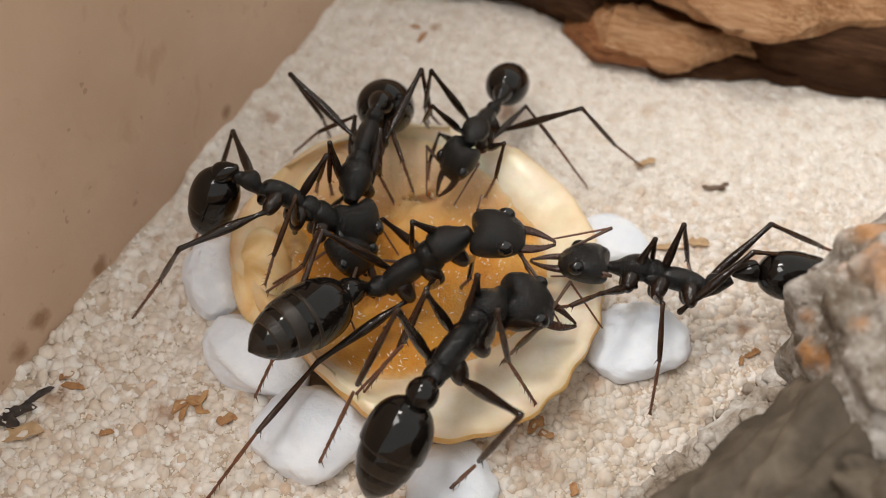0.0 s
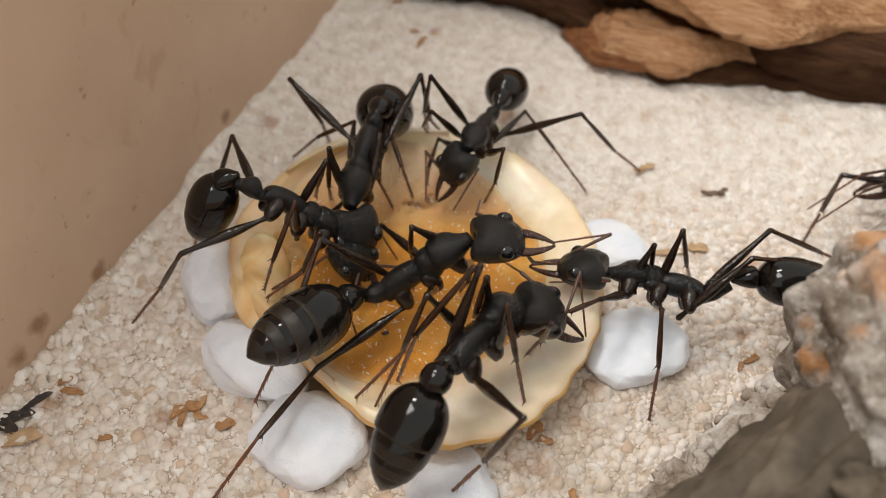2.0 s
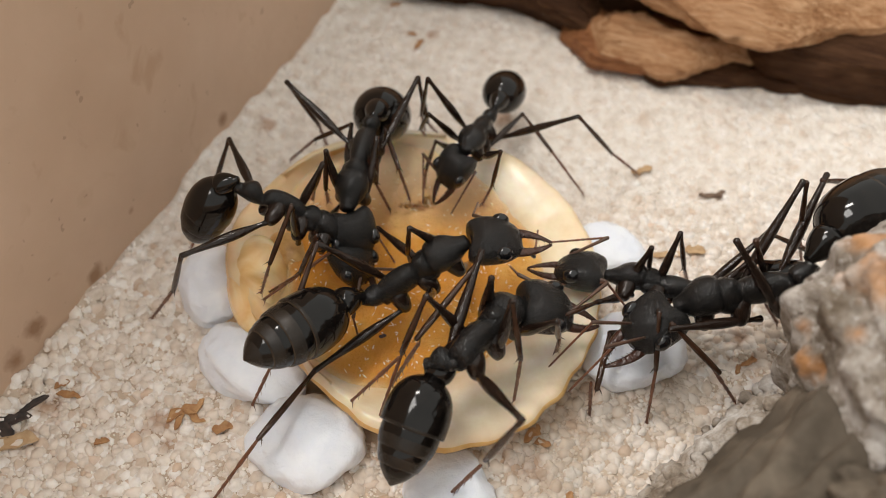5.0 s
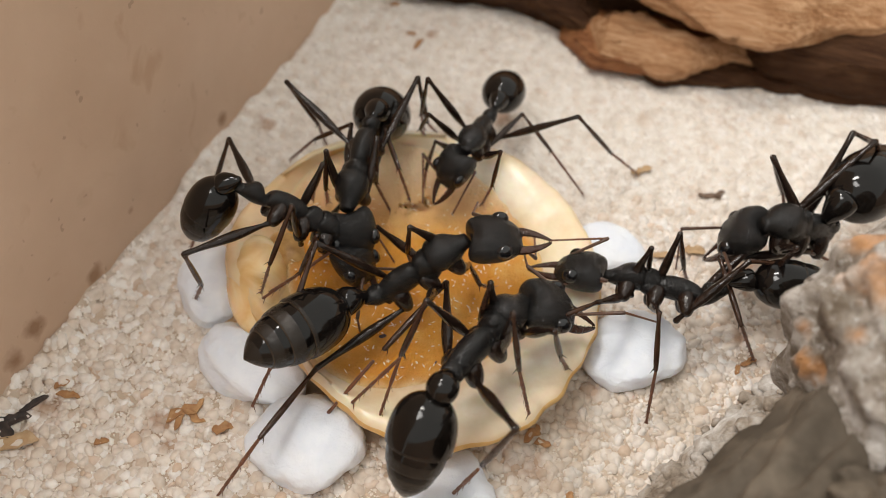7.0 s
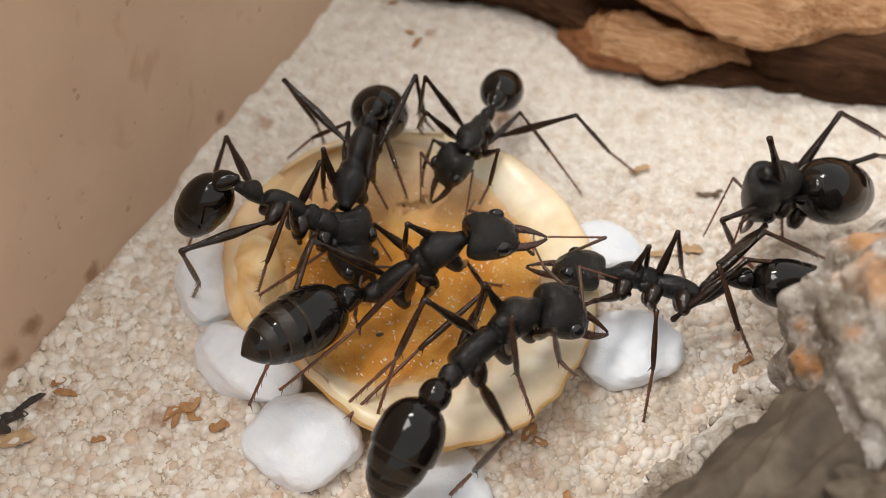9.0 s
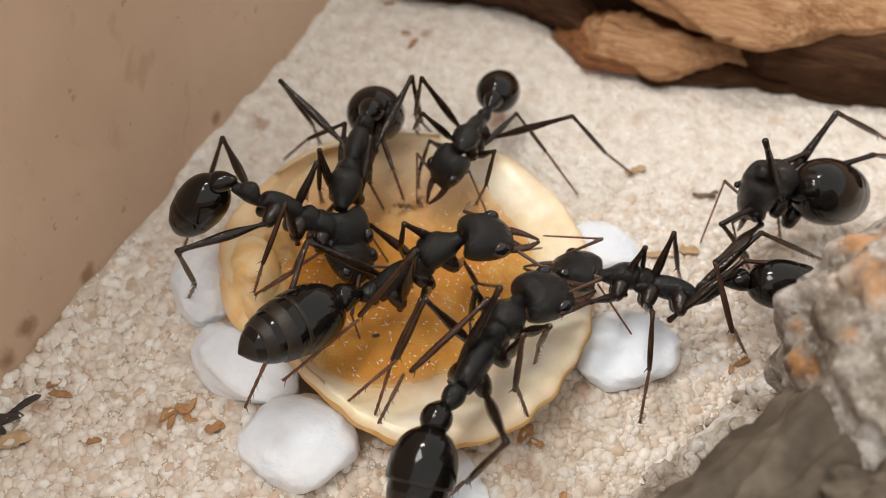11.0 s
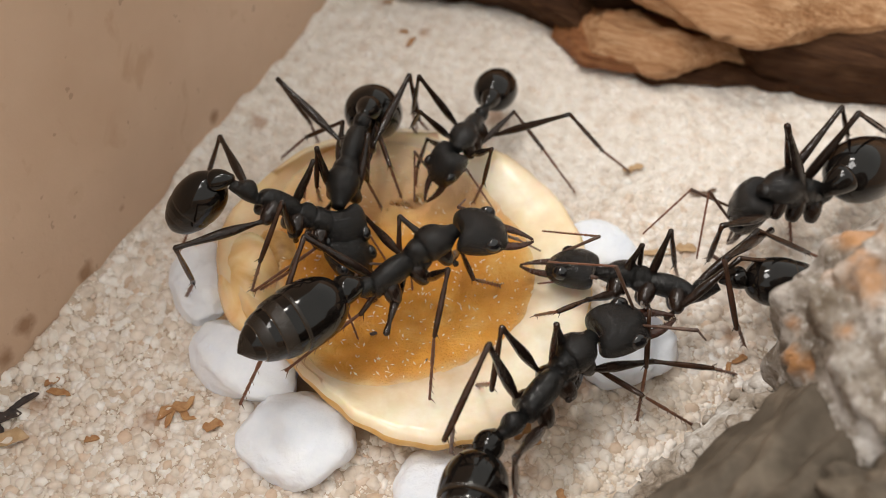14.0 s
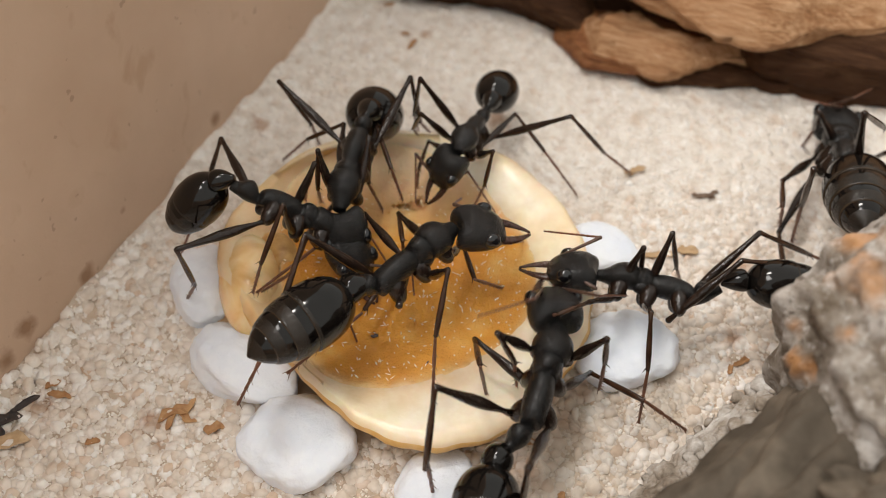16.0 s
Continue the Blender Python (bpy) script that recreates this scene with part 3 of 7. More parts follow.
# ---- driftwood ----
def build_wood():
    wood = tagged(new("driftwood"), "weathered brown driftwood log lying on the sand", "driftwood")
    wood.matrix_world = pose(16.0 * MM, 21.5 * MM, 0, 0, 0, -20)

    def sheet(name, label, mat, lo, hi, profile, seed, bulge, taper, rough=1.0):
        nu, verts, faces = 150, [], []
        nv = len(profile)
        for i in range(nu):
            u = lo + (hi - lo) * i / (nu - 1)
            k = taper((u - lo) / (hi - lo))
            dy, dz = bulge(u)
            for y, z in profile:
                w = 0.8 * fbm((u * 0.10, y * 0.30 + seed, z * 0.30), 4) * rough + 0.22 * fbm((u * 0.22, y * 1.5 + seed, z * 1.5), 4)
                w += 0.25 * abs(fbm((u * 0.6, y * 0.9, z * 0.9 + seed), 3)) * rough
                verts.append((u * MM, (y * (0.35 + 0.65 * k) + dy + 0.9 * w) * MM, max(z * k + (dz + 0.8 * w if z > 0.3 else 0), -0.3) * MM))
        for i in range(nu - 1):
            for k in range(nv):
                a, b = i * nv + k, i * nv + (k + 1) % nv
                faces.append((a, b, b + nv, a + nv))
        faces.append(tuple(range(nv))[::-1])
        faces.append(tuple((nu - 1) * nv + k for k in range(nv)))
        ob = raw(name, verts, faces, mat)
        ob.parent = wood
        tagged(ob, label)

    def loop(points, steps=8):
        out = []
        for i, p in enumerate(points):
            q = points[(i + 1) % len(points)]
            out += [tuple(p[c] + (q[c] - p[c]) * s / steps for c in (0, 1)) for s in range(steps)]
        return out

    sheet("upper_log", "long-grained pale brown upper log", WOOD, -27, 42,
          loop([(3.4, 4.3), (1.4, 5.0), (1.0, 6.0), (3.0, 8.2), (8.0, 11.5), (16, 12.5), (24, 10), (26, 5.5), (12, 4.6)]), 1.0,
          lambda u: (0.6 + 0.05 * max(-u, 0) - 2.6 * math.exp(-((u - 8.5) / 4.8) ** 2) + 0.42 * min(max(u - 12, 0), 12), 0.4 * math.sin(u * 0.23 + 2.0) - 0.10 * max(-u - 2, 0)),
          lambda s: max(0.12, 1 - abs(2 * s - 1) ** 9))
    sheet("lower_ledge", "broken reddish lower ledge", WOOD, -4.2, 11.8,
          loop([(0.6, 0.9), (-0.9, 1.1), (-1.5, 1.9), (-0.9, 2.8), (0.3, 3.7), (1.6, 3.7), (3.0, 2.4), (3.6, 0.8)]), 5.0,
          lambda u: (0.5 + 0.35 * math.sin(u * 0.9 + 0.5) + 0.55 * max(u - 5.5, 0) + 0.5 * max(-u - 1, 0), 0.04 * max(u, 0)),
          lambda s: min(1.0, 0.30 + 4.0 * s) * (0.15 + 0.85 * min(1.0, 2.2 * (1 - s)) ** 0.8), 1.5)
    sheet("ledge_foot", "red-brown rotting wood under the ledge", WOOD_RED, -5.4, 9.5,
          loop([(-0.9, -0.1), (-1.7, 0.5), (-1.5, 1.5), (0.4, 2.2), (4.0, 1.9), (4.5, -0.1)]), 6.0,
          lambda u: (0.1 + 0.42 * max(u - 2, 0) + 0.7 * max(-u - 2.2, 0) + 0.3 * math.sin(u * 1.1), 0.0), lambda s: min(1.0, 0.45 + 4 * s) * min(1.0, 0.3 + 3 * (1 - s)), 0.9)
    # low strip whose dark colour paints the shade under the ledge
    sheet("shade_foot", "dark damp wood under the ledge", WOOD_SHADE, 0.5, 17,
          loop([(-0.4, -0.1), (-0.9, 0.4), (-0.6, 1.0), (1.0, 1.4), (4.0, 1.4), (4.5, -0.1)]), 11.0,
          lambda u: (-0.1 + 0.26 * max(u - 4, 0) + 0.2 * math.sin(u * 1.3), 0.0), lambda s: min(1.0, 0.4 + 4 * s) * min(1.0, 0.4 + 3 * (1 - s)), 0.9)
    # dark tone here includes the shade along the log's lower edge
    sheet("left_stub", "dark rotten stub of the log", WOOD_SHADE, -27, -1.5,
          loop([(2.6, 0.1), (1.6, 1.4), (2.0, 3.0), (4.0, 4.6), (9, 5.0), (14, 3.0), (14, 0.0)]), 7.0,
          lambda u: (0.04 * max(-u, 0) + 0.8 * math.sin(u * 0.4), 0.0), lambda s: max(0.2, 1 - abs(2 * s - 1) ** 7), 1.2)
    # fills the gaps behind ledge and log with painted shade
    sheet("core", "dark rotten wood core", WOOD_SHADE, -24, 40,
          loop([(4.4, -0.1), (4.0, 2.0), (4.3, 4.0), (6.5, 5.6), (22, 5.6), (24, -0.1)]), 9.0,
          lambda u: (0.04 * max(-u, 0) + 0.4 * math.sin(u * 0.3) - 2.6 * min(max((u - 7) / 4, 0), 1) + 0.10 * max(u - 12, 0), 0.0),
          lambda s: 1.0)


# ---- the grey rock ----
def build_rock():
    rock = tagged(new("rock"), "rough grey rock with rusty orange patches on the sand", "rock")

    def block(name, x, y, z, sx, sy, sz, turn, seed, label, mat, power, crag, deep=1.0):
        bm = bmesh.new()
        bmesh.ops.create_icosphere(bm, subdivisions=6, radius=1)
        m = pose(x * MM, y * MM, z * MM, 0, 0, turn)
        for v in bm.verts:
            p = Vector([math.copysign(abs(c) ** power, c) for c in v.co])
            d = v.co + Vector((seed, seed * 0.7, 0))
            cell = noise.voronoi(d * 2.6)[0]
            k = 1 + 0.13 * fbm(d * 0.9, 3) - crag * 0.12 * abs(fbm(d * 1.4, 3)) + crag * 0.16 * (cell[1] - cell[0] - 0.25) + crag * 0.09 * fbm(d * 4, 4) + crag * 0.035 * fbm(d * 13, 3)
            if p.z < 0:  # drawn out and narrowed towards the ground
                p = Vector((p.x * (1 + 0.30 * p.z * (deep > 1)), p.y * (1 + 0.30 * p.z * (deep > 1)), p.z * deep))
            v.co = m @ (Vector((p.x * sx, p.y * sy, p.z * sz)) * k * MM)
        part(name, bm, mat, rock, label)

    block("upper_block", 27.8, -13.5, 11.9, 9.4, 7.2, 8.7, 28, 2.0, "tall jagged block with orange patches", ROCK, 0.74, 0.8, 1.55)
    block("lower_block", 19.7, -22.0, 8.7, 13.6, 6.8, 5.3, 42, 5.0, "smooth brown-grey foot of the rock", STONE, 0.72, 0.95, 1.9)
    block("lower_shoulder", 23.6, -22.5, 9.9, 7.0, 5.1, 6.5, 12, 6.5, "smooth brown-grey shoulder of the rock", STONE, 0.74, 0.9, 1.7)
    block("edge_block", 17.8, -13.5, 0.3, 7.0, 1.8, 1.5, 41, 8.0, "crumbling pale edge of the rock", CRUST, 0.8, 1.1)
    rng = random.Random(5)
    ball, verts, faces = bmesh.new(), [], []
    bmesh.ops.create_icosphere(ball, subdivisions=2, radius=1)
    ball.verts.index_update()
    for k in range(460):  # crumbling edge where the rock meets the sand
        u = rng.uniform(-0.25, 1.1)
        off = abs(rng.gauss(0, 1.1))
        x, y = 13.2 + 7.8 * u + 0.65 * off + rng.gauss(0, 0.25), -15.4 + 6.5 * u - 0.75 * off + rng.gauss(0, 0.25)
        r = rng.choice((0.12, 0.16, 0.22, 0.30, 0.42, 0.60)) * rng.uniform(0.7, 1.2)
        flat, base = rng.uniform(0.5, 0.9), len(verts)
        for v in ball.verts:
            d = v.co + Vector((k * 3.7, 0, 0))
            verts.append((Vector((x, y, 0.1 + 1.25 * off)) + Vector((v.co.x, v.co.y, v.co.z * flat)) * r * (1 + 0.45 * fbm(d * 1.3, 2))) * MM)
        faces += [[base + v.index for v in f.verts] for f in ball.faces]
    ball.free()
    crust = raw("crust", verts, faces, CRUST)
    crust.parent = rock
    tagged(crust, "loose crumbs along the edge of the rock", kind="stuff")


# ---- husks and flakes on the sand ----
def build_flake(x, y, length, width, turn, mat, label, tilt=0.0, curl=0.35, seed=0, z=0.20):
    n, verts, faces = 10, [], []
    for i in range(n):
        u = i / (n - 1) - 0.5
        w = width * (1 - abs(2 * u) ** 2.2) ** 0.5 * (0.7 + 0.5 * noise.noise(Vector((u * 5, seed, 0)))) + 0.02
        for j, v in enumerate((-1, -0.4, 0.4, 1)):
            h = curl * (v * v) * w + 0.12 * noise.noise(Vector((u * 6, v, seed + 3.0))) + curl * 0.8 * u * u * length * 0.3
            verts.append((u * length * MM, (v * w * 0.5 + 0.15 * length * noise.noise(Vector((u * 2.4, seed, 9)))) * MM, (h + z) * MM))
    base = len(verts)
    verts += [(a, b, c - 0.1 * MM) for a, b, c in verts]
    for i in range(n - 1):
        for j in range(3):
            k = i * 4 + j
            faces += [(k, k + 1, k + 5, k + 4), (base + k + 4, base + k + 5, base + k + 1, base + k)]
    for i in range(n - 1):
        faces += [(i * 4, i * 4 + 4, base + i * 4 + 4, base + i * 4), (i * 4 + 7, i * 4 + 3, base + i * 4 + 3, base + i * 4 + 7)]
    faces += [(3, 2, 1, 0, base, base + 1, base + 2, base + 3), (n * 4 - 4, n * 4 - 3, n * 4 - 2, n * 4 - 1, base + n * 4 - 1, base + n * 4 - 2, base + n * 4 - 3, base + n * 4 - 4)]
    ob = raw("husk_flake", verts, faces, mat)
    ob.matrix_world = pose(x * MM, y * MM, (ground_height(x, y)) * MM, 0, tilt, turn)
    return tagged(ob, label, "husk", "husks on the sand")


def build_flakes():
    brown, dark, tan = "torn brown plant husk on the sand", "dark curled flake on the sand", "pale tan husk on the sand"
    build_flake(-13.8, -9.9, 2.6, 0.9, 35, HUSK, brown, seed=0)
    build_flake(-13.3, -10.2, 1.8, 0.6, -30, HUSK, brown, seed=1)
    build_flake(-14.1, -10.5, 1.4, 0.5, 80, HUSK, brown, seed=2)
    build_flake(-11.4, -11.1, 1.3, 0.8, 10, HUSK, brown, seed=3)
    build_flake(-21.1, -8.9, 1.6, 0.6, -10, HUSK, brown, seed=4)
    build_flake(-21.7, -8.1, 1.0, 0.5, 30, HUSK, brown, seed=5)
    build_flake(-23.9, -10.7, 2.2, 1.0, 20, CHAR, dark, seed=6)
    build_flake(-23.0, -9.6, 2.0, 0.6, 40, CHAR, dark, seed=7)
    build_flake(-24.2, -11.4, 1.6, 1.1, -30, CHAR, dark, seed=8)
    build_flake(-23.3, -12.2, 2.6, 1.4, 15, TAN, tan, seed=9)
    build_flake(20.9, 7.3, 1.7, 0.5, -8, DARK_HUSK, dark, seed=10)
    build_flake(21.6, 7.5, 1.0, 0.4, 30, DARK_HUSK, dark, seed=11)
    build_flake(16.5, 9.8, 1.3, 0.7, 20, TAN, tan, seed=12)
    build_flake(15.8, 9.5, 0.8, 0.5, -40, TAN, tan, seed=13)
    build_flake(16.8, 2.0, 3.2, 0.6, 8, TAN, tan, seed=14)
    build_flake(19.0, 2.4, 1.5, 1.0, -10, TAN, tan, seed=15)
    build_flake(-0.2, 23.9, 1.5, 0.5, 60, HUSK, brown, seed=16)
    build_flake(-0.8, 25.3, 0.8, 0.4, -20, HUSK, brown, seed=17)
    build_flake(7.0, -11.5, 1.5, 0.8, 50, HUSK, brown, seed=18)
    build_flake(7.6, -12.1, 1.0, 0.6, -10, HUSK, brown, seed=19)
    build_flake(20.9, -6.5, 1.2, 0.5, 20, HUSK, brown, seed=20)
    build_flake(20.1, -7.0, 0.8, 0.4, 70, HUSK, brown, seed=21)
    build_flake(-18.4, -12.0, 0.9, 0.5, 15, HUSK, brown, seed=22)
    build_flake(8.9, -15.6, 0.9, 0.6, 75, HUSK, brown, seed=23)
    build_flake(-2.3, 29.1, 0.9, 0.4, 15, HUSK, brown, seed=24)


build_ground()
build_walls()
build_dish()
build_pebbles()
build_wood()
build_rock()
build_flakes()

# ---- the ants ----
def cuticle_material(name, base, rough, grain=0.0, depth=0.0, sheen=0.0, spec=0.5, streak=(1, 1, 1), twist=0.0):
    """Insect shell. grain: wrinkles or pits for each millimetre, depth: their relief in mm, streak: below 1 along the way in which they run."""
    m, n, l, b = material(name, rough, spec=spec)
    vec = texcoord(n, l)
    col = ramp(n, l, noise_tex(n, l, vec, 0.8, 4), [(0.3, tuple(c * 0.6 for c in base)), (0.7, tuple(c * 1.6 for c in base))])
    l.new(col, b.inputs["Base Color"])
    r = n.new("ShaderNodeMapRange")
    r.inputs["To Min"].default_value, r.inputs["To Max"].default_value = rough * 0.7, min(1.0, rough * 1.4)
    l.new(noise_tex(n, l, vec, 2.2, 4), r.inputs["Value"])
    l.new(r.outputs["Result"], b.inputs["Roughness"])
    b.inputs["Sheen Weight"].default_value, b.inputs["Sheen Roughness"].default_value = sheen, 0.4
    if grain:
        coarse = ramp(n, l, noise_tex(n, l, texcoord(n, l, streak), grain, 1.5, 0.5, twist), [(0.34, (0, 0, 0)), (0.50, (1, 1, 1)), (0.66, (0.15, 0.15, 0.15))])
        fine = noise_tex(n, l, vec, grain * 2.6, 2)
        bump(n, l, b, mix(n, l, 0.25, coarse, fine), 1.0, depth)
    return m


BLACK = (0.0055, 0.005, 0.005)
PRONOTUM_SKIN = cuticle_material("wrinkled_black_cuticle", BLACK, 0.20, 8.0, 0.040, 0.01, 0.36, (1.0, 0.45, 0.45), 0.9)
PROPODEUM_SKIN = cuticle_material("furrowed_black_cuticle", BLACK, 0.22, 8.0, 0.034, 0.025, 0.36, (0.9, 0.40, 0.40), 0.9)
HEAD_SKIN = cuticle_material("granular_black_cuticle", BLACK, 0.20, 7.5, 0.044, 0.01, 0.36, (0.8, 1.0, 1.0), 0.8)
SMOOTH = cuticle_material("glossy_black_cuticle", (0.005, 0.004, 0.0035), 0.09, spec=0.36)
BAND = cuticle_material("downy_black_cuticle", (0.016, 0.012, 0.009), 0.22, 7.0, 0.012, 0.03, 0.32, (0.4, 1.5, 1.5))
MARGIN = cuticle_material("thin_brown_margin", (0.040, 0.026, 0.015), 0.22, sheen=0.05, spec=0.4)
LIMB = cuticle_material("dark_limb_cuticle", (0.014, 0.0075, 0.005), 0.17, 5.0, 0.02, 0.0, 0.40, (0.25, 1.2, 1.2))
SHIN = cuticle_material("brown_black_limb", (0.034, 0.015, 0.008), 0.19, 5.0, 0.02, 0.0, 0.42, (0.25, 1.2, 1.2))
FOOT = cuticle_material("red_brown_limb", (0.13, 0.048, 0.022), 0.38, 3.0, 0.04, 0.05)
ANTENNA = cuticle_material("brown_antenna", (0.065, 0.032, 0.019), 0.34, 3.0, 0.03, 0.03)
JAW = cuticle_material("chestnut_jaw", (0.036, 0.014, 0.009), 0.22, 3.0, 0.05, 0.0, 0.5)
EYE = cuticle_material("eye_lens", (0.006, 0.006, 0.007), 0.06, spec=0.6)


def loft(sections, seg=20, power=2.0, closed=True):
    """A body along +X through rings (x, y, z, half width, half height), in millimetres."""
    bm = bmesh.new()
    rings = []
    for x, y, z, hw, hh in sections:
        ring = []
        for i in range(seg):
            a = 2 * math.pi * i / seg
            c, s = math.cos(a), math.sin(a)
            c, s = (math.copysign(abs(v) ** (2 / power), v) for v in (c, s))
            ring.append(bm.verts.new((x * MM, (y + hw * c) * MM, (z + hh * s) * MM)))
        rings.append(ring)
    for p, q in zip(rings, rings[1:]):
        for i in range(seg):
            bm.faces.new((p[i], p[(i + 1) % seg], q[(i + 1) % seg], q[i]))
    if closed:
        bm.faces.new(rings[0][::-1])
        bm.faces.new(rings[-1])
    return bm


def finer(sections, steps=4):
    """Rings between the given ones, along a smooth curve."""
    out = []
    s = [np.array(v, float) for v in sections]
    for i in range(len(s) - 1):
        p0, p1, p2, p3 = s[max(i - 1, 0)], s[i], s[i + 1], s[min(i + 2, len(s) - 1)]
        for k in range(steps):
            u = k / steps
            v = 0.5 * (2 * p1 + (p2 - p0) * u + (2 * p0 - 5 * p1 + 4 * p2 - p3) * u * u + (3 * p1 - p0 - 3 * p2 + p3) * u ** 3)
            v[3:] = np.maximum(v[3:], 0.01)
            out.append(tuple(v))
    return out + [tuple(s[-1])]


def scaled(bm, s):
    bmesh.ops.scale(bm, vec=(s, s, s), verts=bm.verts)
    return bm


def rod(length, radii, seg=10, knob=0.0):
    """A limb along +X with the radii at even steps, rounded at both ends."""
    n = len(radii)
    rings = [(-radii[0] * 0.6, 0, 0, radii[0] * 0.45, radii[0] * 0.45)]
    rings += [(length * i / (n - 1), 0, 0, r, r) for i, r in enumerate(radii)]
    rings += [(length + radii[-1] * (0.5 + knob), 0, 0, radii[-1] * 0.5, radii[-1] * 0.5)]
    return loft(rings, seg)


def spike(bm, at, way, radius):
    """A small cone from at along way, added to bm (millimetres)."""
    at, way = Vector(at), Vector(way)
    q = way.to_track_quat("X", "Z")
    base = [bm.verts.new((at + q @ Vector((0, radius * math.cos(a), radius * math.sin(a)))) * MM) for a in (0, 1.57, 3.14, 4.71)]
    tip = bm.verts.new((at + way) * MM)
    for i in range(4):
        bm.faces.new((base[i], base[(i + 1) % 4], tip))


def tarsus_mesh(length):
    rings = [(-0.06, 0, 0, 0.07, 0.07)]
    x = 0.0
    for share, r in ((0.46, 0.115), (0.17, 0.105), (0.13, 0.10), (0.09, 0.095), (0.15, 0.09)):
        rings += [(x + 0.02, 0, 0, r * 0.75, r * 0.75), (x + share * length * 0.85, 0, 0, r * 1.05, r * 1.05), (x + share * length * 0.97, 0, 0, r * 0.7, r * 0.7)]
        x += share * length
    bm = loft(rings, 8)
    for side in (1, -1):
        spike(bm, (length * 0.96, 0.05 * side, 0), (0.42, 0.24 * side, -0.22), 0.05)
        for f in (0.25, 0.45, 0.62, 0.75, 0.85):
            spike(bm, (length * f, 0.07 * side, -0.06), (0.22, 0.17 * side, -0.06), 0.03)
    return bm


def tibia_mesh(length):
    bm = rod(length, (0.15, 0.12, 0.15, 0.17, 0.175, 0.165, 0.13), 10)
    for side in (1, -1):
        spike(bm, (length * 0.97, 0.1 * side, -0.08), (0.34, 0.16 * side, -0.2), 0.04)
    return bm


def mandible_mesh(side):
    rings = []
    for i in range(15):
        u = i / 14
        outer, inner = 1.05 + 0.10 * math.sin(math.pi * u) - 0.86 * u ** 1.7, 0.46 * (1 - u ** 2.5)  # tapering blades, bent inwards at the tip
        w = max(0.05, (outer - inner) / 2)
        rings.append((3.15 + 2.35 * u, side * (outer - w), -0.22 - 0.22 * u, w, 0.20 * (1 - u) + 0.06))
    bm = loft(rings, 10)
    for i in range(2, 14):
        x, y, z, w, _ = rings[i]
        spike(bm, (x, y - side * w * 0.85, z), (0.06, -side * (0.13 + 0.07 * (i % 2)), 0), 0.07)
    return bm


PRONOTUM = finer([(0.60, 0, -0.1, 0.5, 0.45), (0.70, 0, 0.0, 0.84, 0.78), (0.95, 0, 0.09, 1.02, 0.97), (1.35, 0, 0.10, 1.10, 1.00), (1.75, 0, 0.05, 1.08, 0.96),
                  (2.15, 0, -0.08, 0.95, 0.86), (2.5, 0, -0.22, 0.72, 0.64), (2.8, 0, -0.32, 0.54, 0.5), (3.15, 0, -0.4, 0.44, 0.4)])
MESONOTUM = finer([(-0.38, 0, -0.28, 0.5, 0.5), (-0.22, 0, -0.1, 0.68, 0.72), (0.08, 0, 0.04, 0.73, 0.84), (0.40, 0, 0.08, 0.80, 0.90), (0.70, 0, 0.06, 0.80, 0.84), (0.95, 0, -0.05, 0.56, 0.56)])
PROPODEUM = finer([(-3.05, 0, -0.45, 0.3, 0.3), (-2.95, 0, -0.28, 0.58, 0.62), (-2.6, 0, -0.10, 0.66, 0.76), (-1.95, 0, -0.02, 0.74, 0.87), (-1.2, 0, 0.0, 0.75, 0.88),
                   (-0.6, 0, -0.04, 0.67, 0.82), (-0.2, 0, -0.14, 0.56, 0.66), (0.02, 0, -0.18, 0.46, 0.48)])
HEAD = finer([(0.0, 0, -0.05, 0.6, 0.4), (0.06, 0, 0, 1.08, 0.70), (0.30, 0, 0.04, 1.46, 1.0), (0.85, 0, 0.08, 1.68, 1.19), (1.5, 0, 0.10, 1.73, 1.24), (2.2, 0, 0.06, 1.66, 1.17),
              (2.8, 0, -0.02, 1.48, 1.0), (3.25, 0, -0.08, 1.25, 0.76), (3.55, 0, -0.12, 0.98, 0.52), (3.74, 0, -0.15, 0.6, 0.26)])
FIRST = finer([(-0.16, 0, 0, 0.12, 0.12), (-0.05, 0, 0, 0.5, 0.48), (0.12, 0, 0, 0.85, 0.82), (0.45, 0, 0, 1.28, 1.24), (1.0, 0, 0, 1.64, 1.58), (1.7, 0, 0, 1.85, 1.78),
               (2.5, 0, 0, 1.92, 1.84), (3.05, 0, 0, 1.90, 1.82), (3.16, 0, 0, 1.86, 1.78), (3.2, 0, 0, 1.74, 1.68)], 5)
BANDS = ([(3.0, 0, 0, 1.74, 1.67), (3.2, 0, 0, 1.81, 1.73), (3.7, 0, 0, 1.80, 1.72), (4.25, 0, 0, 1.70, 1.63), (4.42, 0, 0, 1.64, 1.57), (4.46, 0, 0, 1.52, 1.46)],
         [(4.25, 0, 0, 1.52, 1.46), (4.46, 0, 0, 1.57, 1.50), (4.85, 0, 0, 1.48, 1.42), (5.3, 0, 0, 1.29, 1.23), (5.42, 0, 0, 1.22, 1.16), (5.46, 0, 0, 1.12, 1.06)],
         [(5.3, 0, 0, 1.10, 1.05), (5.46, 0, 0, 1.13, 1.08), (5.8, 0, 0, 0.92, 0.88), (6.15, 0, 0, 0.58, 0.55), (6.4, 0, 0, 0.26, 0.25), (6.55, 0, 0, 0.06, 0.06)])
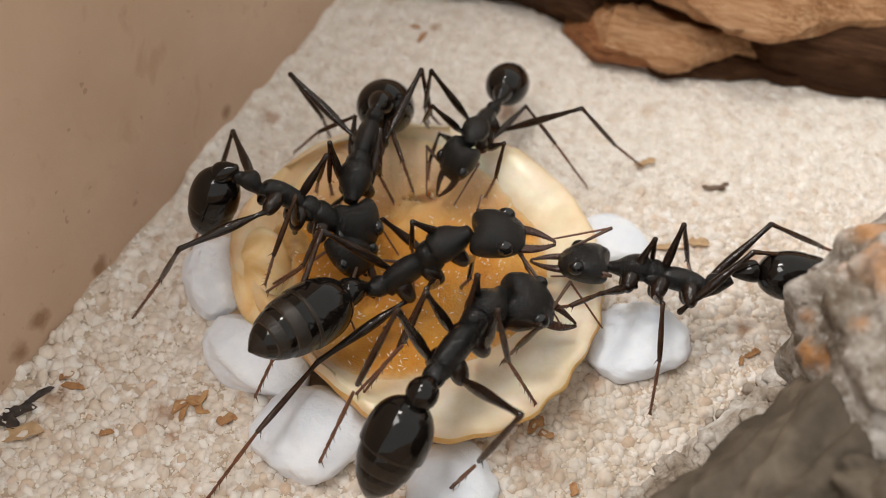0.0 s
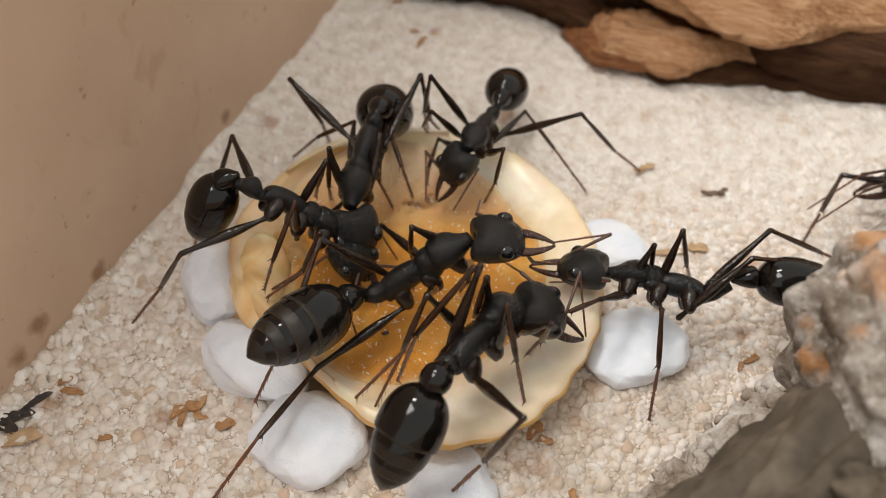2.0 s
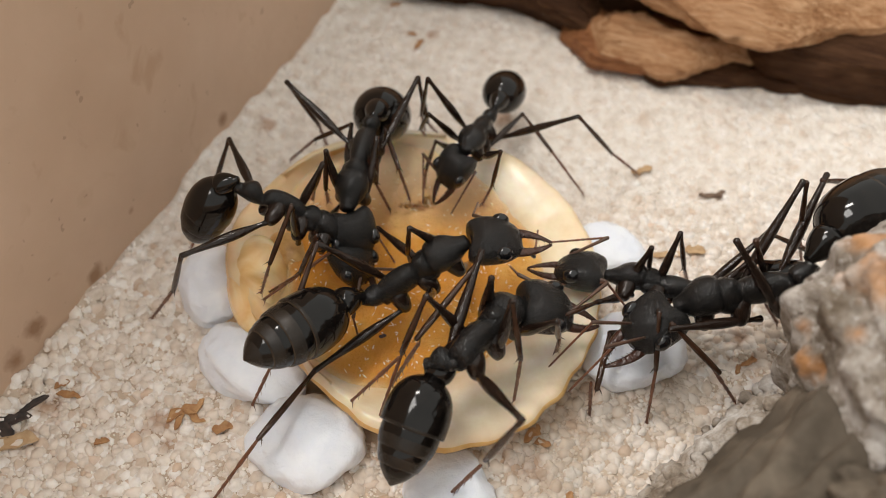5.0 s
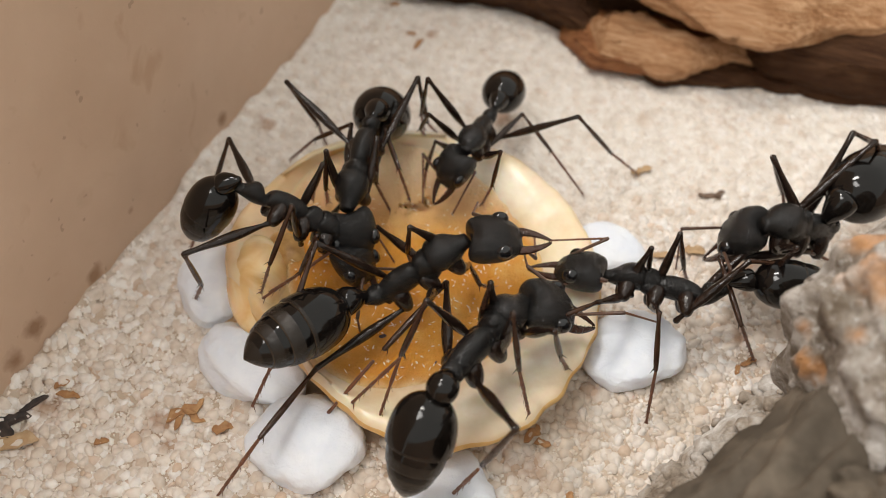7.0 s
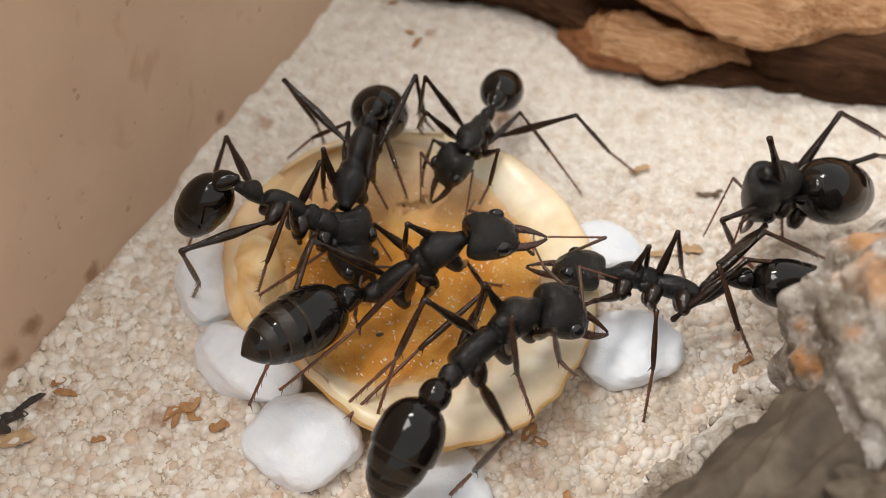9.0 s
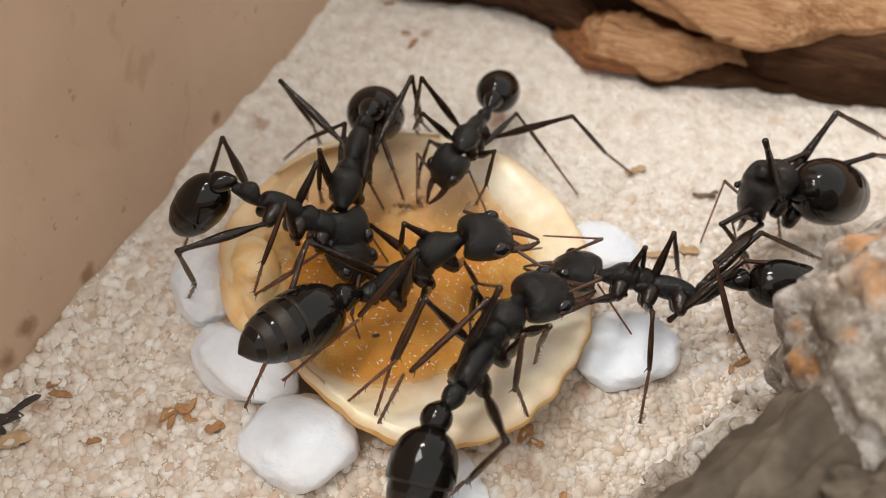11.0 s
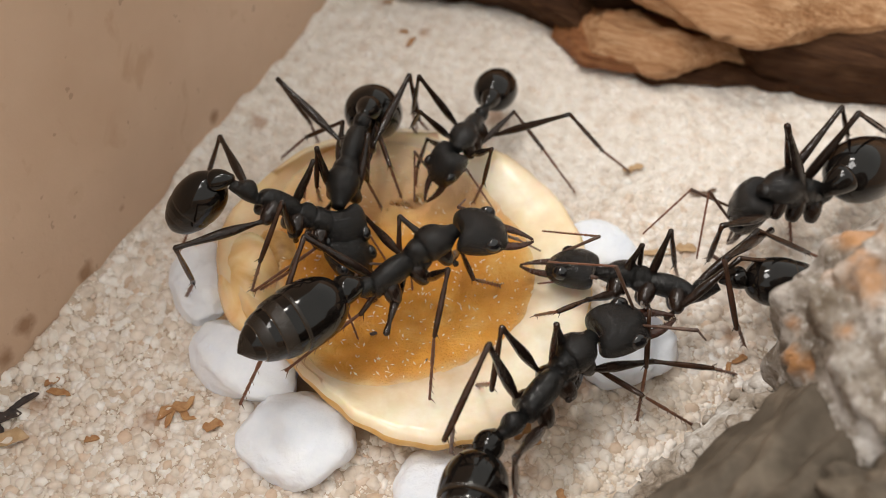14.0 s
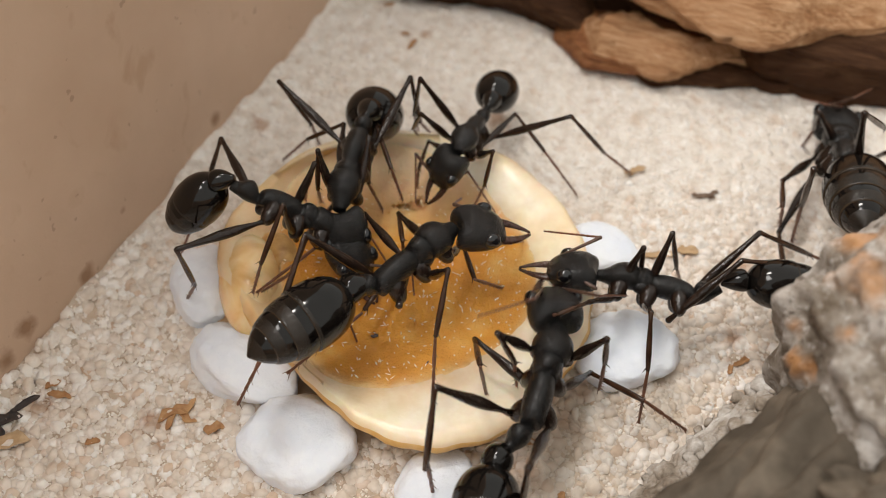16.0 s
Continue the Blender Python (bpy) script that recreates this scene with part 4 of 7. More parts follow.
PETIOLE = [(-0.1, 0, -0.1, 0.30, 0.30), (0.2, 0, -0.08, 0.36, 0.38), (0.42, 0, 0.05, 0.50, 0.56), (0.75, 0, 0.14, 0.60, 0.68), (1.1, 0, 0.10, 0.56, 0.58), (1.4, 0, -0.05, 0.40, 0.40), (1.7, 0, -0.05, 0.34, 0.34)]
POSTPETIOLE = [(-0.85, 0, -0.02, 0.30, 0.30), (-0.6, 0, 0, 0.42, 0.42), (-0.2, 0, 0.04, 0.66, 0.66), (0.3, 0, 0.06, 0.87, 0.86), (0.75, 0, 0.04, 0.96, 0.94), (1.05, 0, 0, 0.90, 0.88), (1.25, 0, 0, 0.62, 0.6)]
GLOBE = [(-0.85, 0, -0.02, 0.32, 0.32), (-0.6, 0, 0, 0.60, 0.58), (-0.25, 0, 0.04, 0.88, 0.86), (0.2, 0, 0.06, 1.0, 0.98), (0.65, 0, 0.04, 0.95, 0.93), (1.0, 0, 0, 0.74, 0.72), (1.25, 0, 0, 0.5, 0.5)]
HIPS = {side + k: (x, y if side == "L" else -y, z) for k, x, y, z in (("F", 1.75, 0.85, -1.3), ("M", -0.1, 0.92, -1.3), ("H", -2.2, 0.92, -1.2)) for side in "LR"}  # ends of the coxae


class Ant:
    """One ant: its parts, and its stances in time order. size: 1 for an ant about 20 mm long; girth: of its abdomen; stalk: the length of its waist;
    limbs: for each leg the lengths of femur, tibia and tarsus; short: below 1 for a short, globular abdomen;
    back: the way in which its back leans; slim: below 1 for a narrow thorax."""

    def __init__(self, label, size, girth, stalk, limbs, short=1.0, back=(0, 0, 1), slim=1.0):
        self.size, self.stances, self.back = size, [], Vector(back)
        self.body = tagged(new("ant"), label, "ant", "ants round the dish")
        body = self.body
        part("pronotum", self.shortened(loft(PRONOTUM, 28), size, 1.0, slim), PRONOTUM_SKIN, body, "wrinkled black shoulder plate")
        part("mesonotum", self.shortened(self.disc(loft(MESONOTUM, 28)), size, 1.0, slim), PRONOTUM_SKIN, body)
        part("propodeum", self.shortened(loft(PROPODEUM, 28), size, 1.0, slim), PROPODEUM_SKIN, body, "furrowed dull black hind thorax")
        self.head = part("head", self.head_mesh(size), HEAD_SKIN, body, "granular black head")
        for side in (1, -1):
            bm = bmesh.new()
            bmesh.ops.create_uvsphere(bm, u_segments=16, v_segments=10, radius=1)
            for v in bm.verts:
                v.co = Vector((v.co.x * 0.62 + 2.40, v.co.y * 0.44 + side * 1.38, v.co.z * 0.56 + 0.42)) * size * 0.89 * MM
            part("eye", bm, EYE, self.head, "large shiny black eye")
            part("mandible", scaled(mandible_mesh(side), size * 0.93), JAW, self.head, "long toothed black-brown jaw")
        self.scape, self.lash = {}, {}
        for key in "LR":
            self.scape[key] = part("antenna_scape", rod(2.9 * size, (0.085, 0.095, 0.10, 0.11, 0.12), 8), ANTENNA, self.head, "thin dark antenna base")
            self.lash[key] = part("antenna_tip", rod(3.9 * size, [r for k in range(11) for r in (0.058, 0.082 - 0.002 * k)] + [0.045], 8), FOOT, self.head, "thin brown antenna whip")
        self.petiole = part("petiole", self.stretched(PETIOLE, size, stalk), PROPODEUM_SKIN, body)
        self.postpetiole = part("postpetiole", scaled(loft(finer(GLOBE if short < 1 else POSTPETIOLE, 3), 20), size * girth * 0.9), SMOOTH, body, "glossy rounded waist joint")
        self.gaster = part("gaster", self.shortened(loft(FIRST, 32), size * girth, short, 1.0), SMOOTH, body, "large glossy black abdomen")
        for band in BANDS:
            plate = part("tergite", self.shortened(loft(finer(band, 4), 32), size * girth, short, 1.0 if short == 1 else 0.94), BAND, self.gaster, "downy dark abdominal plate")
            self.zones(plate, band[1][0] * 0.58 + band[-1][0] * 0.42, band[-1][0] - 0.035, size * girth * short * MM)
        self.zones(self.gaster, 2.95, 3.15, size * girth * short * MM)
        self.legs = {}
        for key, (a, b, c) in limbs.items():
            hip = Vector(HIPS[key]) * size
            bm = loft(finer([(-0.85, 0, 0, 0.20, 0.20), (-0.6, 0, 0, 0.48, 0.48), (0, 0, 0, 0.55, 0.55), (0.6, 0, 0, 0.40, 0.40), (0.82, 0, 0, 0.22, 0.22)], 2), 12)
            coxa = part("coxa", scaled(bm, size), LIMB, body)
            way = Vector((-0.15 if key[1] == "H" else 0.1, math.copysign(0.45, hip.y), -0.8))
            coxa.matrix_basis = Matrix.Translation((hip - way * 0.62 * size) * MM) @ way.to_track_quat("X", "Z").to_matrix().to_4x4()
            k = size * (1.08 if key[1] == "H" else 1.0)
            femur = part("femur", scaled(rod(a / k, (0.20, 0.13, 0.19, 0.27, 0.30, 0.28, 0.23, 0.18, 0.15, 0.17), 12), k), LIMB, body)
            tibia = part("tibia", scaled(tibia_mesh(b / k), k), SHIN, body)
            tarsus = part("tarsus", scaled(tarsus_mesh(c / k), k), FOOT, body, "slender red-brown foot with claws")
            self.legs[key] = (femur, tibia, tarsus, hip, a)

    def disc(self, bm):
        """The mesonotum's round plate on top and its swollen flanks."""
        for x, y, z, a, b, c in ((0.32, 0, 0.60, 0.52, 0.50, 0.42), (0.15, 0.48, -0.45, 0.85, 0.40, 0.55), (0.15, -0.48, -0.45, 0.85, 0.40, 0.55)):
            made = bmesh.ops.create_uvsphere(bm, u_segments=20, v_segments=12, radius=1)
            for v in made["verts"]:
                v.co = Vector((x + v.co.x * a, y + v.co.y * b, z + v.co.z * c)) * MM
        return bm

    def shortened(self, bm, k, short, slim):
        bmesh.ops.scale(bm, vec=(k * short, k * slim, k * slim), verts=bm.verts)
        return bm

    def zones(self, plate, down, margin, k):
        """A plate is bare and black in front, downy behind, with a thin brown hind margin."""
        plate.data.materials.clear()
        for mat in (SMOOTH, BAND, MARGIN):
            plate.data.materials.append(mat)
        for face in plate.data.polygons:
            x = face.center.x / k
            face.material_index = 0 if x < down else 1 if x < margin else 2

    def stretched(self, sections, size, stalk):
        bm = scaled(loft(finer(sections, 3), 18), size)
        for v in bm.verts:
            v.co.x *= stalk / (1.7 * size)
        return bm

    def head_mesh(self, size):
        bm = loft(HEAD, 36, 2.25)
        for v in bm.verts:
            x, y, z = v.co / MM
            if x < 0.9:  # the broad notch behind
                x += 0.50 * (1 - x / 0.9) * math.exp(-(y / 0.85) ** 2)
            if z > 0:  # a shallow saddle across the back of the head
                z -= 0.14 * math.exp(-((x - 0.75) / 0.22) ** 2) * math.exp(-(y / 1.1) ** 2)
            ridge = math.exp(-((abs(y) - 0.38) / 0.13) ** 2) * math.exp(-((x - 2.85) / 0.6) ** 2)
            if z > 0:
                z += 0.16 * ridge
            v.co = Vector((x, y, z)) * MM
        return scaled(bm, size * 0.89)

    def stance(self, t, neck, waist, face, joint, front, tip, legs, whips):
        self.stances.append((t, [Vector(p) for p in (neck, waist, face, joint, front, tip)], legs, whips))

    def settle(self):
        """Keys every part along the stances."""
        rows = {}
        last = {}

        def put(ob, t, m):
            rows.setdefault(ob, []).append((t, m))

        def aim(ob, t, base, at, way, near=None):
            """The pose of a limb at at, along way, in the space base, turned as little as may be from the pose before."""
            at, way = base @ (Vector(at) * MM), (base.to_3x3() @ Vector(way)).normalized()
            if ob in last:
                q = last[ob][0].rotation_difference(way) @ last[ob][1]
            else:
                q = way.to_track_quat("X", "Z")
            last[ob] = (way, q)
            put(ob, t, Matrix.LocRotScale(at, q, None))

        def upright(at, way, up=Vector((0, 0, 1))):
            x = Vector(way).normalized()
            y = up.cross(x).normalized()
            z = x.cross(y)
            m = Matrix((x, y, z)).transposed().to_4x4()
            m.translation = Vector(at) * MM
            return m

        for t, (neck, waist, face, joint, front, tip), legs, whips in self.stances:
            ant = upright((neck + waist) / 2, neck - waist, self.back)
            put(self.body, t, ant)
            inv = ant.inverted()
            up = ant.to_3x3() @ Vector((0, 0, 1))
            ends = [ant @ (Vector((x * self.size, 0, -0.35 * self.size)) * MM) / MM for x in (-2.9, 2.95)]
            head = upright(ends[1], face - ends[1] + (ends[1] - neck) * 0.5, self.back + Vector((0, 0, 1.6)))
            put(self.head, t, inv @ head)
            put(self.petiole, t, inv @ upright(ends[0], joint - ends[0], up))
            put(self.postpetiole, t, inv @ upright(joint, (front - waist).normalized() + (tip - front).normalized(), up))
            put(self.gaster, t, inv @ upright(front, tip - front, up))
            for key, points in legs.items():
                femur, tibia, tarsus, hip, length = self.legs[key]
                knee, ankle, foot = (Vector(points[i:i + 3]) for i in (0, 3, 6))
                root = ant @ (hip * MM) / MM
                way = (knee - root).normalized()
                aim(femur, t, inv, knee - way * length, way)
                aim(tibia, t, inv, knee, ankle - knee)
                aim(tarsus, t, inv, ankle, foot - ankle)
            unhead = head.inverted()
            for key, side in (("L", 1), ("R", -1)):
                socket = head @ (Vector((2.7, side * 0.52, 0.62)) * self.size * MM) / MM
                if key in whips:
                    elbow, end = Vector(whips[key][:3]), Vector(whips[key][3:])
                else:
                    elbow = head @ (Vector((4.2, side * 2.6, 1.0)) * self.size * MM) / MM
                    end = head @ (Vector((7.0, side * 2.2, -1.0)) * self.size * MM) / MM
                way = (elbow - socket).normalized()
                aim(self.scape[key], t, unhead, socket, way)
                aim(self.lash[key], t, unhead, socket + way * 2.9 * self.size, end - elbow)
        for ob, keys in rows.items():
            if len(self.stances) > 1:
                walk(ob, keys)
            else:
                ob.matrix_basis = keys[0][1]


# each ant, with the lengths of its limbs
left_ant = Ant("black bull ant feeding from behind the dish wall", 0.94, 0.84, 1.84, {
    "LF": (4.17, 3.24, 3.77),
    "LM": (4.3, 3.7, 4.25),
    "LH": (5.8, 5.23, 5.62),
    "RF": (4.17, 3.43, 3.76),
    "RM": (4.51, 3.88, 4.36),
    "RH": (5.43, 5.22, 5.28)}, back=(0, 0.45, 0.89), slim=0.82)
bent_ant = Ant("black bull ant bent head down over the jelly", 0.96, 1.08, 1.57, {
    "LF": (4.09, 3.38, 3.69),
    "LM": (4.3, 3.84, 4.61),
    "LH": (5.66, 4.94, 4.87),
    "RF": (4.16, 3.35, 5.41),
    "RM": (4.4, 3.49, 5.25),
    "RH": (6.31, 5.2, 4.58)})
small_ant = Ant("small black bull ant drinking jelly, facing forward", 0.84, 0.98, 1.58, {
    "LF": (4.67, 2.87, 4.7),
    "LM": (4.72, 3.66, 4.81),
    "LH": (6.45, 5.19, 4.92),
    "RF": (3.73, 3.41, 2.42),
    "RM": (5.01, 3.67, 7.67),
    "RH": (6.36, 5.17, 6.59)})
large_ant = Ant("large black bull ant standing across the jelly dish", 1.0, 1.02, 1.66, {
    "LF": (4.46, 3.54, 3.98),
    "LM": (4.95, 3.7, 5.07),
    "LH": (6.34, 6.12, 5.58),
    "RF": (4.43, 3.49, 3.85),
    "RM": (4.88, 3.85, 4.38),
    "RH": (6.57, 5.3, 5.64)})
climbing_ant = Ant("black bull ant climbing off the cream dish rim", 1.06, 0.90, 1.82, {
    "LF": (5.23, 3.49, 3.87),
    "LM": (5.61, 3.9, 4.68),
    "LH": (6.92, 5.52, 5.72),
    "RF": (4.97, 3.67, 4.19),
    "RM": (5.31, 4.15, 4.57),
    "RH": (7.71, 5.09, 5.21)}, 0.95)
slender_ant = Ant("slender black bull ant reaching its open jaws to the dish", 0.97, 0.86, 1.85, {
    "LF": (3.59, 2.87, 4.31),
    "LM": (4.66, 3.68, 4.26),
    "LH": (5.59, 5.36, 5.5),
    "RF": (4.15, 3.54, 3.83),
    "RM": (4.45, 3.76, 4.33),
    "RH": (6.29, 5.34, 5.52)}, back=(0, 0.75, 0.66), slim=0.86)
roaming_ant = Ant("roaming black bull ant beside the grey rock", 1.1, 1.06, 1.85, {
    "LF": (5.89, 3.85, 4.18),
    "LM": (6.43, 4.31, 4.65),
    "LH": (7.45, 5.8, 6.24),
    "RF": (5.62, 3.8, 4.5),
    "RM": (7.89, 4.4, 5.06),
    "RH": (7.89, 5.99, 6.32)})

build_grains()


# ---- what moves ----
def motions():
    left_ant.stance(0, (-4.72, -0.91, 6.03), (-8.95, -0.85, 9.86), (-3.34, -2.89, 4.33), (-10.89, -0.57, 10.67), (-11.43, -0.36, 10.25), (-13.33, -1.23, 5.33), {
        "LF": (-4.91, 3.36, 4.06, -3.96, 0.91, 5.95, -3.74, 2.81, 2.7),
        "LM": (-5.34, 0.73, 10.59, -6.28, 1.8, 7.17, -6.94, 4.02, 3.6),
        "LH": (-11.88, 5.15, 8.17, -13.78, 5.3, 3.31, -15.69, 1.02, 0.2),
        "RF": (-5.47, -3.75, 9.4, -6.77, -4.11, 6.24, -9.15, -3.5, 3.4),
        "RM": (-6.72, -3.11, 11.25, -8.2, -4.82, 8.1, -9.4, -3.93, 4),
        "RH": (-13.37, -5.04, 9.01, -15.74, -3.89, 4.41, -18.65, -3.84, 0)},
        {})
    left_ant.stance(4, (-4.45, -0.99, 6.03), (-8.68, -0.97, 9.86), (-3.13, -2.68, 4.05), (-10.68, -0.74, 10.6), (-11.21, -0.53, 10.18), (-13.81, -1.31, 5.55), {
        "LF": (-4.91, 3.36, 4.06, -3.96, 0.91, 5.95, -3.74, 2.81, 2.7),
        "LM": (-5.34, 0.73, 10.59, -6.28, 1.8, 7.17, -6.94, 4.02, 3.6),
        "LH": (-11.88, 5.15, 8.17, -13.78, 5.3, 3.31, -15.69, 1.02, 0.2),
        "RF": (-5.47, -3.75, 9.4, -6.77, -4.11, 6.24, -9.15, -3.5, 3.4),
        "RM": (-6.72, -3.11, 11.25, -8.2, -4.82, 8.1, -9.4, -3.93, 4),
        "RH": (-13.11, -4.96, 9.01, -15.33, -4.13, 4.41, -18.23, -3.57, 0)},
        {})
    left_ant.stance(7, (-4.24, -1.05, 6.03), (-8.48, -1.07, 9.86), (-2.98, -2.53, 3.83), (-10.5, -0.8, 10.65), (-11.06, -0.6, 10.22), (-13.88, -1.12, 5.67), {
        "LF": (-4.91, 3.36, 4.06, -3.96, 0.91, 5.95, -3.74, 2.81, 2.7),
        "LM": (-5.34, 0.73, 10.59, -6.28, 1.8, 7.17, -6.94, 4.02, 3.6),
        "LH": (-11.88, 5.15, 8.17, -13.78, 5.3, 3.31, -15.69, 1.02, 0.2),
        "RF": (-5.47, -3.75, 9.4, -6.77, -4.11, 6.24, -9.15, -3.5, 3.4),
        "RM": (-6.72, -3.11, 11.25, -8.2, -4.82, 8.1, -9.4, -3.93, 4),
        "RH": (-12.65, -5.43, 9.84, -12.85, -3.93, 4.86, -14.58, -2.15, 0.2)},
        {})
    left_ant.stance(9, (-4.17, -1.01, 6.04), (-8.44, -1.11, 9.84), (-2.85, -2.6, 3.99), (-10.44, -0.78, 10.66), (-11.02, -0.62, 10.28), (-14.14, -1.12, 5.95), {
        "LF": (-4.91, 3.36, 4.06, -3.96, 0.91, 5.95, -3.74, 2.81, 2.7),
        "LM": (-5.34, 0.73, 10.59, -6.28, 1.8, 7.17, -6.94, 4.02, 3.6),
        "LH": (-11.88, 5.15, 8.17, -13.78, 5.3, 3.31, -15.69, 1.02, 0.2),
        "RF": (-5.47, -3.75, 9.4, -6.77, -4.11, 6.24, -9.15, -3.5, 3.4),
        "RM": (-6.72, -3.11, 11.25, -8.2, -4.82, 8.1, -9.4, -3.93, 4),
        "RH": (-12.65, -5.33, 9.8, -12.84, -3.89, 4.79, -14.62, -2.12, 0.16)},
        {})
    left_ant.stance(12.5, (-4.05, -0.92, 6.05), (-8.37, -1.17, 9.8), (-2.61, -2.73, 4.25), (-10.34, -0.84, 10.66), (-10.94, -0.55, 10.25), (-14.29, -1.07, 6.1), {
        "LF": (-4.91, 3.36, 4.06, -3.96, 0.91, 5.95, -3.74, 2.81, 2.7),
        "LM": (-5.34, 0.73, 10.59, -6.28, 1.8, 7.17, -6.94, 4.02, 3.6),
        "LH": (-11.88, 5.15, 8.17, -13.78, 5.3, 3.31, -15.69, 1.02, 0.2),
        "RF": (-5.47, -3.75, 9.4, -6.77, -4.11, 6.24, -9.15, -3.5, 3.4),
        "RM": (-6.72, -3.11, 11.25, -8.2, -4.82, 8.1, -9.4, -3.93, 4),
        "RH": (-12.65, -5.17, 9.73, -12.84, -3.82, 4.68, -14.69, -2.07, 0.08)},
        {})
    left_ant.stance(16, (-4.01, -0.76, 6.08), (-8.43, -0.87, 9.68), (-2.63, -2.74, 4.38), (-10.42, -0.54, 10.53), (-11, -0.38, 10.15), (-14.49, -0.77, 6.08), {
        "LF": (-4.91, 3.36, 4.06, -3.96, 0.91, 5.95, -3.74, 2.81, 2.7),
        "LM": (-5.34, 0.73, 10.59, -6.28, 1.8, 7.17, -6.94, 4.02, 3.6),
        "LH": (-11.88, 5.15, 8.17, -13.78, 5.3, 3.31, -15.69, 1.02, 0.2),
        "RF": (-5.47, -3.75, 9.4, -6.77, -4.11, 6.24, -9.15, -3.5, 3.4),
        "RM": (-6.72, -3.11, 11.25, -8.2, -4.82, 8.1, -9.4, -3.93, 4),
        "RH": (-12.66, -5.01, 9.65, -12.83, -3.75, 4.57, -14.76, -2.02, 0)},
        {})
    left_ant.settle()
    bent_ant.stance(0, (-4.17, 0.3, 7.4), (-3.09, 5.84, 8.3), (-3.17, -3.01, 4.2), (-2.67, 7.51, 8.1), (-2.56, 8.15, 7.8), (-2.27, 12.19, 3), {
        "LF": (-2.39, 4.19, 9.33, -2.55, 3.14, 6.12, -1.82, 3.99, 2.6),
        "LM": (-2.19, 7.42, 7.18, -1.09, 3.75, 6.9, -0.51, 4.99, 2.5),
        "LH": (0.09, 9.72, 9.29, 0.67, 10.46, 4.44, 1.46, 13.21, 0.5),
        "RF": (-5.27, 1.9, 10.47, -5.57, 1.74, 7.14, -6.03, 4.65, 2.6),
        "RM": (-4.37, 7.92, 6.78, -7.09, 8.54, 4.69, -9.47, 10.63, 0.5),
        "RH": (-8.53, 9.35, 9.23, -6.95, 10.3, 4.37, -6.96, 12.4, 0.3)},
        {"L": (-3.21, 2.54, 5, -1.99, 1.59, 3), "R": (-5.22, 2.54, 5, -4.41, 1.83, 3)})
    bent_ant.settle()
    small_ant.stance(0, (3.13, 4.92, 7.6), (4.87, 10.06, 5.2), (1.65, 3.79, 5.3), (5.53, 11.38, 5.4), (5.75, 11.96, 5.4), (7.3, 18.41, 1.6), {
        "LF": (5.23, 2.73, 9.53, 4.82, 2.47, 6.7, 4.38, 4.53, 2.5),
        "LM": (7.3, 10.76, 5.02, 9.19, 7.67, 4.42, 11.8, 7.33, 0.4),
        "LH": (10.56, 7.35, 8.05, 13.4, 8.18, 3.79, 16.24, 9.51, 0),
        "RF": (1.23, 8.9, 4.17, 0.61, 5.62, 4.87, 0.45, 6.13, 2.5),
        "RM": (0.83, 5.96, 9.57, 0.22, 7.8, 6.45, 0.74, 12.61, 0.5),
        "RH": (0.74, 8.4, 10.35, 0.24, 10.14, 5.5, 0.47, 13.77, 0)},
        {"L": (5.82, 6.58, 4.5, 4.73, 5.47, 3), "R": (-0.55, 8.45, 5, -0.56, 6.2, 3)})
    small_ant.stance(7, (3.13, 4.92, 7.6), (4.87, 10.06, 5.2), (1.65, 3.79, 5.3), (5.53, 11.38, 5.4), (5.75, 11.96, 5.4), (7.3, 18.41, 1.6), {
        "LF": (5.23, 2.73, 9.53, 4.82, 2.47, 6.7, 4.38, 4.53, 2.5),
        "LM": (7.3, 10.76, 5.02, 9.19, 7.67, 4.42, 11.8, 7.33, 0.4),
        "LH": (10.56, 7.35, 8.05, 13.4, 8.18, 3.79, 16.24, 9.51, 0),
        "RF": (1.23, 8.9, 4.17, 0.61, 5.62, 4.87, 0.45, 6.13, 2.5),
        "RM": (0.83, 5.96, 9.57, 0.22, 7.8, 6.45, 0.74, 12.61, 0.5),
        "RH": (0.74, 8.4, 10.35, 0.24, 10.14, 5.5, 0.47, 13.77, 0)},
        {"L": (5.82, 6.58, 4.5, 4.87, 5.52, 3), "R": (-0.55, 8.45, 5, -0.56, 6.2, 3)})
    small_ant.stance(12.5, (3.13, 4.92, 7.6), (4.87, 10.06, 5.2), (1.65, 3.79, 5.3), (5.53, 11.38, 5.4), (5.75, 11.96, 5.4), (7.3, 18.41, 1.6), {
        "LF": (5.23, 2.73, 9.53, 4.82, 2.47, 6.7, 4.38, 4.53, 2.5),
        "LM": (7.3, 10.76, 5.02, 9.19, 7.67, 4.42, 11.8, 7.33, 0.4),
        "LH": (10.56, 7.35, 8.05, 13.4, 8.18, 3.79, 16.24, 9.51, 0),
        "RF": (1.23, 8.9, 4.17, 0.61, 5.62, 4.87, 0.45, 6.13, 2.5),
        "RM": (0.83, 5.96, 9.57, 0.22, 7.8, 6.45, 0.74, 12.61, 0.5),
        "RH": (0.74, 8.4, 10.35, 0.24, 10.14, 5.5, 0.47, 13.77, 0)},
        {"L": (5.82, 6.58, 4.5, 7.8, 3.92, 3), "R": (-0.55, 8.45, 5, -0.56, 6.2, 3)})
